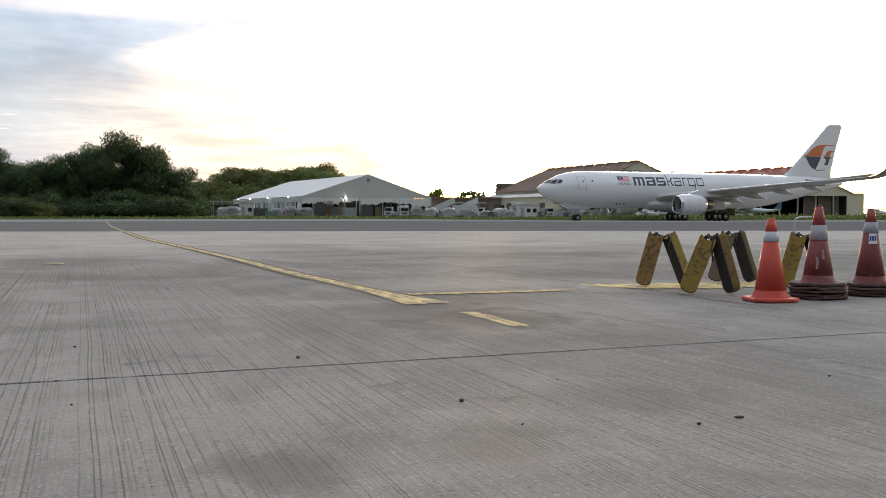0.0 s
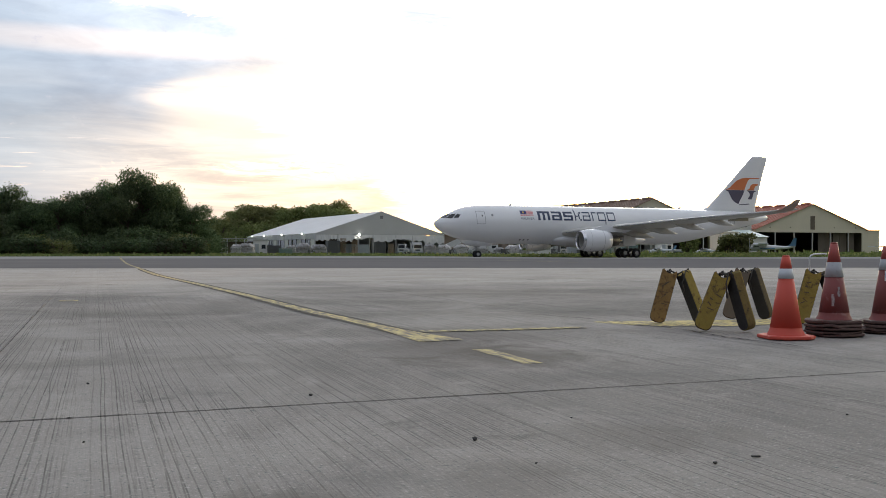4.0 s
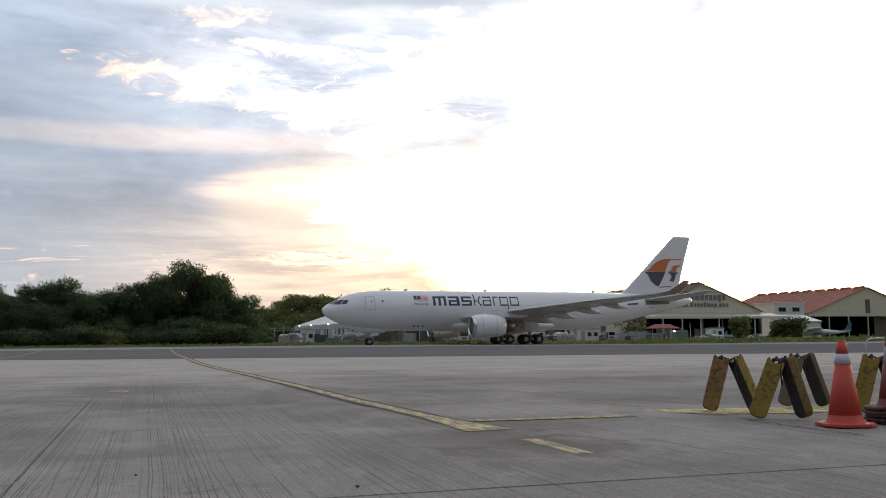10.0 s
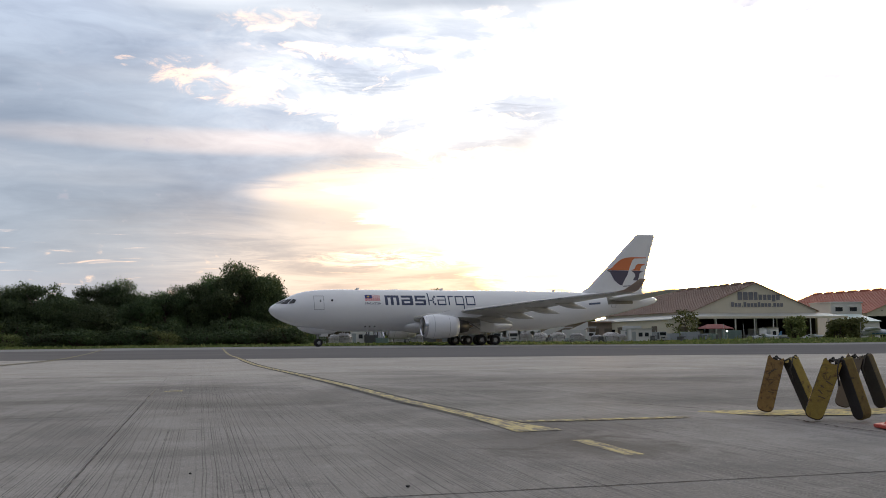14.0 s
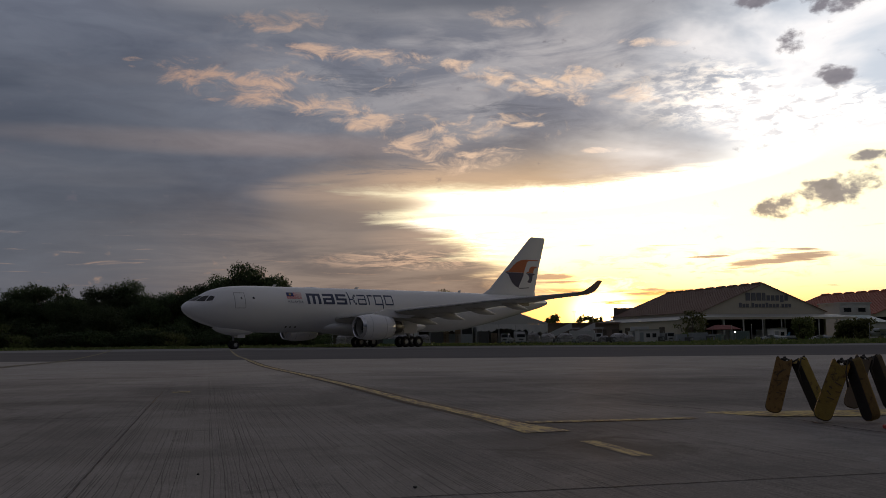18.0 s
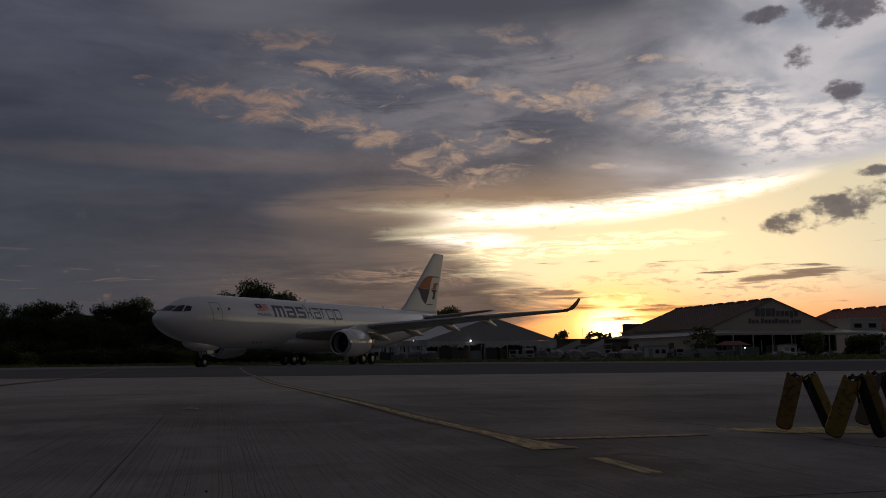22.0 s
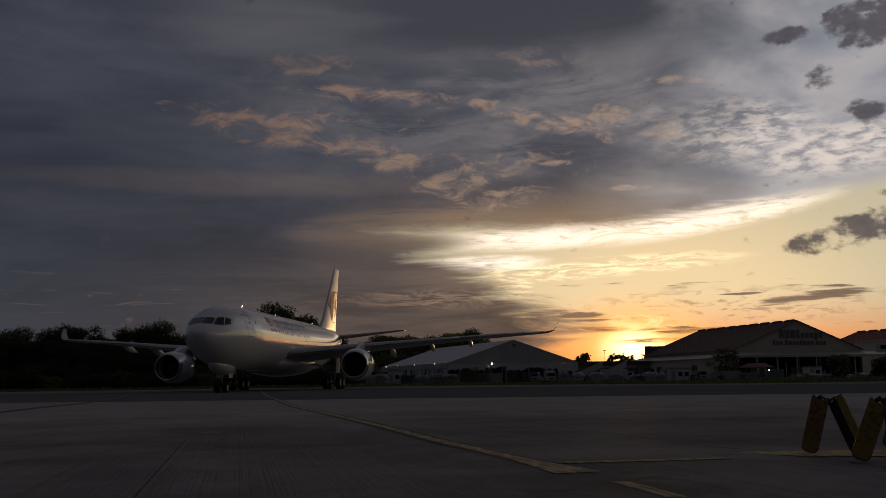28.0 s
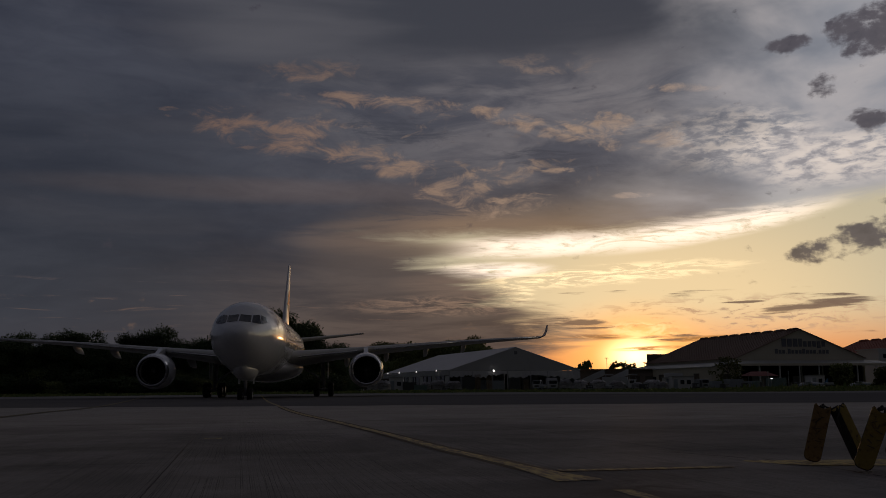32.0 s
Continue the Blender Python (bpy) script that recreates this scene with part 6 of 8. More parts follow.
def red_hangar():
    t = hangar("aircraft_hangar", 80.0, 252.0, 38.0, 47.0, 6.6, 13.4, ROOF_RED, "wide cream hangar with a red gabled roof and dark open front", True)
    W = 38.0
    for k in range(4):
        part("door_leaf", slab(0.4 + k * 0.2, 0.55 + k * 0.2, 0.3, 6.0, 0, 5.4), DARK_IN, t)
    for k in range(5):
        part("door_leaf", slab(22 + 2.6 * k, 24.4 + 2.6 * k, 1.2 + 0.15 * (k % 2), 1.3 + 0.15 * (k % 2), 0.05, 5.6), DARK_IN, t, "dark sliding door leaf")
    part("end_block", slab(W + 0.1, W + 5.0, 0.2, 10, 0, 6.3), CREAM, t, "cream side block")
    part("end_roof", slab(W + 0.05, W + 5.2, 0.0, 10.2, 6.3, 6.5), ROOF_RED, t)
    part("pillar", slab(W - 1.6, W - 0.2, -0.15, 0.15, 0, 5.7), CREAM, t, "broad cream pillar")
    return t


def office_block():
    t = thing("office_block", frame_at(69.5, 246.0, radians(18)), "small white flat-roofed office block between the hangars", "building")
    part("wall", slab(0, 8.6, 0, 9, 0, 9.0), WALL_WHITE, t)
    part("roof_edge", slab(-0.25, 8.85, -0.25, 9.25, 9.0, 9.3), WALL_WHITE, t)
    for x in (1.2, 5.2):
        w = part("window", slab(x, x + 2.0, -0.06, -0.01, 6.9, 7.9), WINDOW, t, "dark window")
        part("sunshade", slab(x - 0.2, x + 2.2, -0.7, -0.06, 7.95, 8.1), WALL_WHITE, w)
    a = thing("annex", frame_at(71.0, 235.5, radians(18)), "low annex with a pale greenish sheet roof", "building")
    part("wall", slab(0, 7.6, 0, 8, 0, 4.1), WALL_WHITE, a)
    bm = bmesh.new()
    rows = [[bm.verts.new((xx, yy, zz)) for yy, zz in ((-0.4, 4.1), (8.2, 6.0), (8.2, 6.12), (-0.4, 4.22))] for xx in (-0.3, 7.9)]
    skin(bm, rows)
    bmesh.ops.recalc_face_normals(bm, faces=bm.faces)
    part("roof", bm, surface("greenish_sheet_roof", (0.47, 0.55, 0.52), 0.5, var=0.12, big=0.2, small=1.5), a)
    for x in (1.0, 4.6):
        part("door", slab(x, x + 1.6, -0.05, -0.01, 0.0, 2.6), DARK_IN, a, "dark doorway")


def long_shed():
    t = thing("long_shed", frame_at(-3.0, 243.0, radians(8)), "long low brown-roofed store between the tent and the hangar", "shed")
    part("wall", slab(0, 20, 0, 10, 0, 4.6), surface("brown_shed_wall", (0.24, 0.19, 0.16), 0.8, var=0.15), t)
    part("roof", slab(-0.4, 20.4, -0.6, 10.4, 4.6, 5.0), ROOF_BROWN, t)
    for k in range(5):
        part("door", slab(1.2 + 3.8 * k, 3.6 + 3.8 * k, -0.06, -0.01, 0, 3.2), DARK_IN, t, "dark doorway")
    for k, h in enumerate((8.2, 7.4, 7.0)):
        m = thing("light_mast", pose(4.0 + 5.2 * k, 262 + 3 * k, 0), "thin grey lamp mast behind the store", "lamp mast", "lamp masts")
        part("pole", tube(bmesh.new(), [(0, 0, 0), (0, 0, h)], [0.09, 0.05], 8), ALU, m)
        part("head", slab(-0.5, 0.5, -0.15, 0.15, h, h + 0.14, 0.03), ALU, m)


tent_hall()
cargo_hangar()
red_hangar()
office_block()
long_shed()

# ---------------------------------------------------------------- what stands along the grass
VAN_WHITE = surface("white_vehicle_paint", (0.58, 0.58, 0.575), 0.35, spec=0.5, var=0.06, small=3, stain=(0.5, 0.49, 0.47), stain_at=0.64)
GLASS = surface("vehicle_glass", (0.02, 0.024, 0.028), 0.08, spec=0.6, var=0.1)
LIGHTS = surface("headlamp_plastic", (0.55, 0.55, 0.52), 0.2, var=0.05)
TARP = surface("plastic_wrap", (0.36, 0.35, 0.345), 0.42, spec=0.4, var=0.5, big=0.9, small=4, bump=1.0, bump_scale=5, stain=(0.13, 0.10, 0.085), stain_at=0.48, per_object=0.5)
BOX_DARK = surface("dark_grey_container", (0.085, 0.085, 0.085), 0.6, var=0.15, small=2, stain=(0.14, 0.13, 0.12), stain_at=0.6)
BOX_TEAL = surface("grey_green_container", (0.17, 0.23, 0.21), 0.6, var=0.15, small=2)
BOX_GREY = surface("pale_blue_container", (0.36, 0.385, 0.40), 0.5, 0.2, var=0.12, small=2, stain=(0.3, 0.3, 0.3), stain_at=0.6)
CANOPY_RED = surface("red_canvas", (0.25, 0.085, 0.075), 0.8, var=0.15, small=3)
WOOD = surface("pallet_wood", (0.26, 0.19, 0.12), 0.85, var=0.25, small=8)
PLANE_WHITE = surface("light_aircraft_paint", (0.68, 0.70, 0.72), 0.3, var=0.06, small=3)
PLANE_BLUE = surface("aircraft_blue", (0.10, 0.22, 0.34), 0.35, var=0.08, small=3)


def by(az, rng, turn):
    x, y, z = spot_at(az, rng)
    z += -0.12 + 0.20 * smooth01((y - edge_y(x) + 2) / 8)
    return Matrix.Translation((x, y, z)) @ Matrix.Rotation(radians(turn), 4, "Z")


def road_wheel(parent, x, y, r, w=0.2):
    bm = bmesh.new()
    tube(bm, [(x - w / 2, y, r), (x + w / 2, y, r)], r, 18)
    t = part("wheel", bm, TYRE, parent)
    part("hub", tube(bmesh.new(), [(x - w / 2 - 0.01, y, r), (x + w / 2 + 0.01, y, r)], r * 0.55, 12), STEEL, t)


def box_van(m, label, body_h=2.5, ln=5.2, w=1.95, box_body=True):
    """A cab with a box behind; the front looks along -y."""
    t = thing("van", m, label, "van", "vehicles by the halls")
    cab = prism([(-w / 2, 0.35), (w / 2, 0.35), (w / 2, 1.25), (w / 2 - 0.12, 2.05), (-w / 2 + 0.12, 2.05), (-w / 2, 1.25)], 0.0, 1.7)
    c = part("cab", cab, VAN_WHITE, t)
    part("windscreen", slab(-w / 2 + 0.2, w / 2 - 0.2, -0.03, 0.0, 1.25, 1.9, 0.01), GLASS, c, "dark windscreen")
    for s in (-1, 1):
        part("headlight", slab(s * (w / 2 - 0.28) - 0.17, s * (w / 2 - 0.28) + 0.17, -0.04, 0.0, 0.72, 0.94, 0.01), LIGHTS, c, "headlight")
        part("side_window", slab(s * (w / 2 - 0.03) - 0.03, s * (w / 2 - 0.03) + 0.03, 0.35, 1.3, 1.25, 1.85), GLASS, c, "dark side window")
    part("grille", slab(-0.5, 0.5, -0.035, 0.0, 0.62, 0.98), BOX_DARK, c)
    part("bumper", slab(-w / 2, w / 2, -0.12, 0.0, 0.32, 0.55, 0.03), BOX_GREY, c)
    if box_body:
        part("box_body", slab(-w / 2 - 0.04, w / 2 + 0.04, 1.75, ln, 0.6, body_h, 0.04), VAN_WHITE, t)
    else:
        part("flat_bed", slab(-w / 2, w / 2, 1.75, ln, 0.6, 0.8, 0.02), BOX_GREY, t)
        part("side_board", slab(-w / 2, w / 2, 1.75, ln, 0.8, 1.15, 0.02), VAN_WHITE, t)
    part("chassis", slab(-w / 2 + 0.2, w / 2 - 0.2, 0.2, ln - 0.1, 0.35, 0.6), BOX_DARK, t)
    for s in (-1, 1):
        for y in (0.75, ln - 1.0):
            road_wheel(t, s * (w / 2 - 0.12), y, 0.34)
    return t


def wrapped_cargo(m, w, d, h, seed, label="bulging plastic-wrapped air cargo on a metal pallet"):
    r = random.Random(seed)
    t = thing("cargo_pallet", m, label, "cargo pallet", "cargo pallets on the grass edge")
    part("pallet", slab(-w / 2 - 0.1, w / 2 + 0.1, -d / 2, d / 2, 0.32, 0.40), ALU, t)
    for x in (-w / 2 + 0.2, w / 2 - 0.2):
        for y in (-d / 2 + 0.2, d / 2 - 0.2):
            part("stand", slab(x - 0.08, x + 0.08, y - 0.08, y + 0.08, 0, 0.32), STEEL, t)
    bm = bmesh.new()
    rings = []
    n = 28
    ph = [r.uniform(0, 6.28) for _ in range(4)]
    for i in range(8):
        f = i / 7
        z = 0.41 + h * f
        k = (1 - max(0, f - 0.55) ** 2 * 2.0)
        ring = []
        for j in range(n):
            g = 2 * math.pi * j / n
            c, s = math.cos(g), math.sin(g)
            q = 1 / max(abs(c), abs(s)) ** 0.72
            b = 1 + 0.05 * math.sin(3 * g + ph[0] + 2 * f) + 0.035 * math.sin(7 * g + ph[1] - 3 * f)
            step = 1.0 - (0.16 if math.sin(2 * g + ph[3]) > 0.3 and f > 0.6 else 0.0)
            b *= r.uniform(0.95, 1.05)
            ring.append(bm.verts.new((c * q * w / 2 * k * b, s * q * d / 2 * k * b, 0.41 + (z - 0.41) * step + (r.uniform(-0.05, 0.07) + 0.06 * math.sin(2 * g + ph[2])) * f)))
        rings.append(ring)
    skin(bm, rings)
    part("wrapped_load", bm, TARP, t, "wrinkled translucent plastic wrap")
    for z in (0.35, 0.7):
        bm = bmesh.new()
        pts = []
        for j in range(n + 1):
            g = 2 * math.pi * j / n
            c, s = math.cos(g), math.sin(g)
            q = 1.04 / max(abs(c), abs(s)) ** 0.72
            pts.append((c * q * w / 2, s * q * d / 2, 0.41 + h * z))
        tube(bm, pts, 0.02, 5)
        part("strap", bm, BOX_DARK, t, "dark lashing strap")
    return t


def air_stairs(m, flip=1):
    """A mobile passenger stair, seen from the side."""
    t = thing("air_stairs", m, "white mobile passenger stairs with a covered platform", "air stairs", "mobile stairs")
    b = part("truck_bed", slab(-3.0, 3.4, -1.1, 1.1, 0.45, 0.85, 0.05), VAN_WHITE, t)
    part("cab", slab(2.2, 3.6, -1.0, 1.0, 0.85, 1.75, 0.1), VAN_WHITE, t)
    part("cab_window", slab(2.3, 3.3, -1.03, -1.0, 1.2, 1.6), GLASS, t, "dark cab window")
    bm = bmesh.new()
    skin(bm, [[bm.verts.new((x, y, z)) for x, z in ((-3.6, 0.5), (2.0, 3.0), (2.0, 3.35), (-3.6, 0.85))] for y in (-0.9, 0.9)])
    bmesh.ops.recalc_face_normals(bm, faces=bm.faces)
    part("stair_flight", bm, VAN_WHITE, t)
    for s in (-1, 1):
        bm = bmesh.new()
        skin(bm, [[bm.verts.new((x, y, z)) for x, z in ((-3.5, 0.9), (2.0, 3.35), (2.0, 4.3), (-3.5, 1.85))] for y in (s * 0.92 - 0.02, s * 0.92 + 0.02)])
        bmesh.ops.recalc_face_normals(bm, faces=bm.faces)
        part("side_panel", bm, VAN_WHITE, t, "white stair side panel")
    part("platform", slab(2.0, 3.8, -0.95, 0.95, 3.0, 3.2, 0.02), ALU, t)
    for k in range(12):
        part("step", slab(-3.5 + 0.46 * k, -3.1 + 0.46 * k, -0.85, 0.85, 0.86 + 0.205 * k, 0.92 + 0.205 * k), ALU, t)
    for x in (-2.2, 2.6):
        for s in (-1, 1):
            road_wheel(t, s * 0.0 + x, s * 1.0, 0.36)
    for x in (2.2, 3.6):
        part("prop", slab(x - 0.05, x + 0.05, -0.05, 0.05, 0.85, 3.0), STEEL, t)
    return t


def container(m, w, d, h, mat, label, name="container"):
    t = thing(name, m, label, "container", "containers by the halls")
    part("body", slab(-w / 2, w / 2, 0, d, 0.12, h, 0.02), mat, t)
    k = max(3, int(w / 0.35))
    for i in range(k):
        x = -w / 2 + w * (i + 0.5) / k
        part("rib", slab(x - 0.05, x + 0.05, -0.05, 0.0, 0.2, h - 0.1), mat, t)
    for x in (-w / 2 + 0.1, w / 2 - 0.1):
        part("corner_post", slab(x - 0.09, x + 0.09, -0.07, 0.05, 0.0, h + 0.02), mat, t)
    return t


def cabin(m, w, d, h, label, windows=2):
    t = thing("site_cabin", m, label, "cabin", "cabins by the hangar")
    part("wall", slab(-w / 2, w / 2, 0, d, 0.15, h), WALL_WHITE, t)
    part("roof", slab(-w / 2 - 0.12, w / 2 + 0.12, -0.15, d + 0.12, h, h + 0.12), ROOF_PALE, t)
    part("skid", slab(-w / 2, w / 2, 0.1, d - 0.1, 0.0, 0.15), BOX_DARK, t)
    part("door", slab(-w / 2 + 0.25, -w / 2 + 1.05, -0.05, -0.01, 0.2, 2.1), BOX_GREY, t, "grey cabin door")
    for k in range(windows):
        x = -w / 2 + 1.6 + k * 1.3
        part("window", slab(x, x + 0.8, -0.05, -0.01, 1.1, 1.9), GLASS, t, "dark cabin window")
    return t


def dolly(m, ln, label="low grey cargo dolly with rails"):
    t = thing("cargo_dolly", m, label, "cargo dolly", "cargo dollies")
    part("deck", slab(-ln / 2, ln / 2, -0.8, 0.8, 0.42, 0.52), STEEL, t)
    for x in (-ln / 2 + 0.4, ln / 2 - 0.4):
        for y in (-0.7, 0.7):
            road_wheel(t, x, y, 0.2, 0.12)
    for x in (-ln / 2, ln / 2):
        bm = bmesh.new()
        tube(bm, [(x, -0.75, 0.5), (x, -0.75, 1.25), (x, 0.75, 1.25), (x, 0.75, 0.5)], 0.03, 6)
        part("end_rail", bm, STEEL, t)
    part("tow_bar", tube(bmesh.new(), [(ln / 2, 0, 0.45), (ln / 2 + 1.1, 0, 0.3)], 0.035, 6), STEEL, t)
    return t


def light_aircraft(m, label, span=11.0, ln=8.5, twin=False, tail_mat=None, slim=1.0):
    """A high-wing aircraft; nose along +y."""
    t = thing("light_aircraft", m, label, "airplane", "parked light aircraft")
    k = ln / 8.5
    prof = [(4.2, 0.9, 0.06), (4.0, 0.95, 0.35), (3.2, 1.05, 0.52), (2.2, 1.25, 0.66), (0.8, 1.35, 0.70), (-0.8, 1.3, 0.55), (-2.5, 1.3, 0.33), (-4.2, 1.38, 0.14)]
    rings = [[Vector((r * slim * math.cos(g) * k * 0.85, y * k, (z + r * slim * math.sin(g)) * k)) for g in (2 * math.pi * j / 18 for j in range(18))] for y, z, r in prof]
    part("fuselage", loft(rings), PLANE_WHITE, t, "", True)
    w = part("wing", slab(-span / 2, span / 2, 0.2 * k, 1.75 * k, 1.95 * k, 2.1 * k, 0.05), PLANE_WHITE, t)
    part("tail_fin", loft([[Vector((x, y * k, z * k)) for y, z in ((-2.9, 1.5), (-3.5, 1.9), (-4.1, 2.95), (-4.55, 2.95), (-4.4, 1.4))] for x in (-0.05, 0.05)]), tail_mat or PLANE_BLUE, t)
    part("tailplane", slab(-span * 0.17, span * 0.17, -4.3 * k, -3.5 * k, 1.5 * k, 1.58 * k, 0.02), PLANE_WHITE, t)
    part("cockpit_glass", slab(-0.56 * k, 0.56 * k, 1.6 * k, 2.5 * k, 1.5 * k, 1.9 * k, 0.08), GLASS, t, "dark cockpit glass")
    part("cheat_line", slab(-0.63 * k, 0.63 * k, -1.0 * k, 1.5 * k, 1.05 * k, 1.2 * k, 0.02), PLANE_BLUE, t, "blue stripe")
    for x in (-1.1 * k, 1.1 * k):
        part("gear_leg", tube(bmesh.new(), [(0.45 * x, 0.8 * k, 0.8 * k), (x, 0.9 * k, 0.25)], 0.05, 6), STEEL, t)
        road_wheel(t, x, 0.9 * k, 0.25, 0.14)
        part("wing_strut", tube(bmesh.new(), [(0.5 * x, 1.0 * k, 0.9 * k), (2.3 * x, 1.0 * k, 1.96 * k)], 0.035, 6), PLANE_WHITE, t)
    road_wheel(t, 0, 3.3 * k, 0.22, 0.12)
    part("nose_leg", tube(bmesh.new(), [(0, 3.3 * k, 0.3), (0, 3.2 * k, 0.7 * k)], 0.05, 6), STEEL, t)
    for x in ((-2.2 * k, 2.2 * k) if twin else ()):
        part("engine", loft([[Vector((x + r * math.cos(g), y * k, 1.85 * k + r * math.sin(g))) for g in (2 * math.pi * j / 14 for j in range(14))] for y, r in ((2.7, 0.1), (2.5, 0.3), (1.2, 0.34), (0.1, 0.2))]), PLANE_WHITE, t, "", True)
    part("propeller", slab(-0.95 * k, 0.95 * k, 4.2 * k, 4.25 * k, 0.85 * k, 0.97 * k), BOX_DARK, t)
    return t


def canopy_tent(m, w, d, h):
    t = thing("canopy_tent", m, "small red canvas canopy on thin posts", "canopy")
    bm = bmesh.new()
    lo = [bm.verts.new(v) for v in ((-w / 2, 0, h - 0.9), (w / 2, 0, h - 0.9), (w / 2, d, h - 0.9), (-w / 2, d, h - 0.9))]
    hi = [bm.verts.new(v) for v in ((-w / 4, d / 2, h), (w / 4, d / 2, h))]
    for f in ((lo[0], lo[1], hi[1], hi[0]), (lo[2], lo[3], hi[0], hi[1]), (lo[1], lo[2], hi[1]), (lo[3], lo[0], hi[0])):
        bm.faces.new(f)
    g = bmesh.ops.extrude_face_region(bm, geom=bm.faces[:])
    for v in [e for e in g["geom"] if isinstance(e, bmesh.types.BMVert)]:
        v.co.z -= 0.06
    bmesh.ops.recalc_face_normals(bm, faces=bm.faces)
    part("roof", bm, CANOPY_RED, t)
    for x in (-w / 2 + 0.1, 0, w / 2 - 0.1):
        for y in (0.1, d - 0.1):
            part("post", slab(x - 0.04, x + 0.04, y - 0.04, y + 0.04, 0, h - 0.9), ALU, t)
    return t


def ground_unit(m, w, h, mat, seed):
    """A small towed ground power cart."""
    r = random.Random(seed)
    t = thing("ground_power_cart", m, "small dirty towed ground power cart", "power cart", "carts by the halls")
    b = part("housing", slab(-w / 2, w / 2, -0.6, 0.7, 0.42, h, 0.05), mat, t)
    for k in range(4):
        z = 0.55 + (h - 0.75) * k / 4
        part("louvre", slab(-w * 0.38, -w * 0.02, -0.63, -0.60, z, z + 0.05), STEEL, b, "grey louvre")
    part("panel", slab(w * 0.08, w * 0.40, -0.63, -0.60, 0.55, h - 0.15, 0.01), BOX_GREY if mat is BOX_DARK else BOX_DARK, b, "service panel")
    part("exhaust", tube(bmesh.new(), [(w * 0.2, 0.3, h), (w * 0.2, 0.3, h + 0.25 + 0.3 * r.random())], 0.05, 8), STEEL, t)
    for x in (-w / 2, w / 2):
        for y in (-0.4, 0.5):
            road_wheel(t, x, y, 0.22, 0.14)
    part("tow_bar", tube(bmesh.new(), [(0, -0.6, 0.4), (0, -1.5, 0.3)], 0.03, 6), STEEL, t)
    return t


def shelter(m, w, d, h):
    """A flat roof on thin posts with a lattice beam along its front."""
    t = thing("shelter", m, "flat grey sheet shelter on thin posts beside the tent", "shelter")
    part("roof", slab(-w / 2, w / 2, 0, d, h, h + 0.12), ROOF_PALE, t)
    for k in range(6):
        x = -w / 2 + 0.15 + (w - 0.3) * k / 5
        for y in (0.12, d - 0.12):
            part("post", slab(x - 0.06, x + 0.06, y - 0.06, y + 0.06, 0, h), ALU, t)
    bm = bmesh.new()
    tube(bm, [(-w / 2, 0.05, h - 0.5), (w / 2, 0.05, h - 0.5)], 0.035, 6)
    for k in range(14):
        x = -w / 2 + w * k / 14
        tube(bm, [(x, 0.05, h - 0.5), (x + w / 28, 0.05, h), (x + w / 14, 0.05, h - 0.5)], 0.025, 5)
    part("lattice_beam", bm, ALU, t)
    part("back_screen", slab(-w / 2 + 0.2, w / 2 - 0.2, d - 0.1, d - 0.04, 0.3, h - 0.6), DARK_IN, t, "dark screen at the back")
    return t


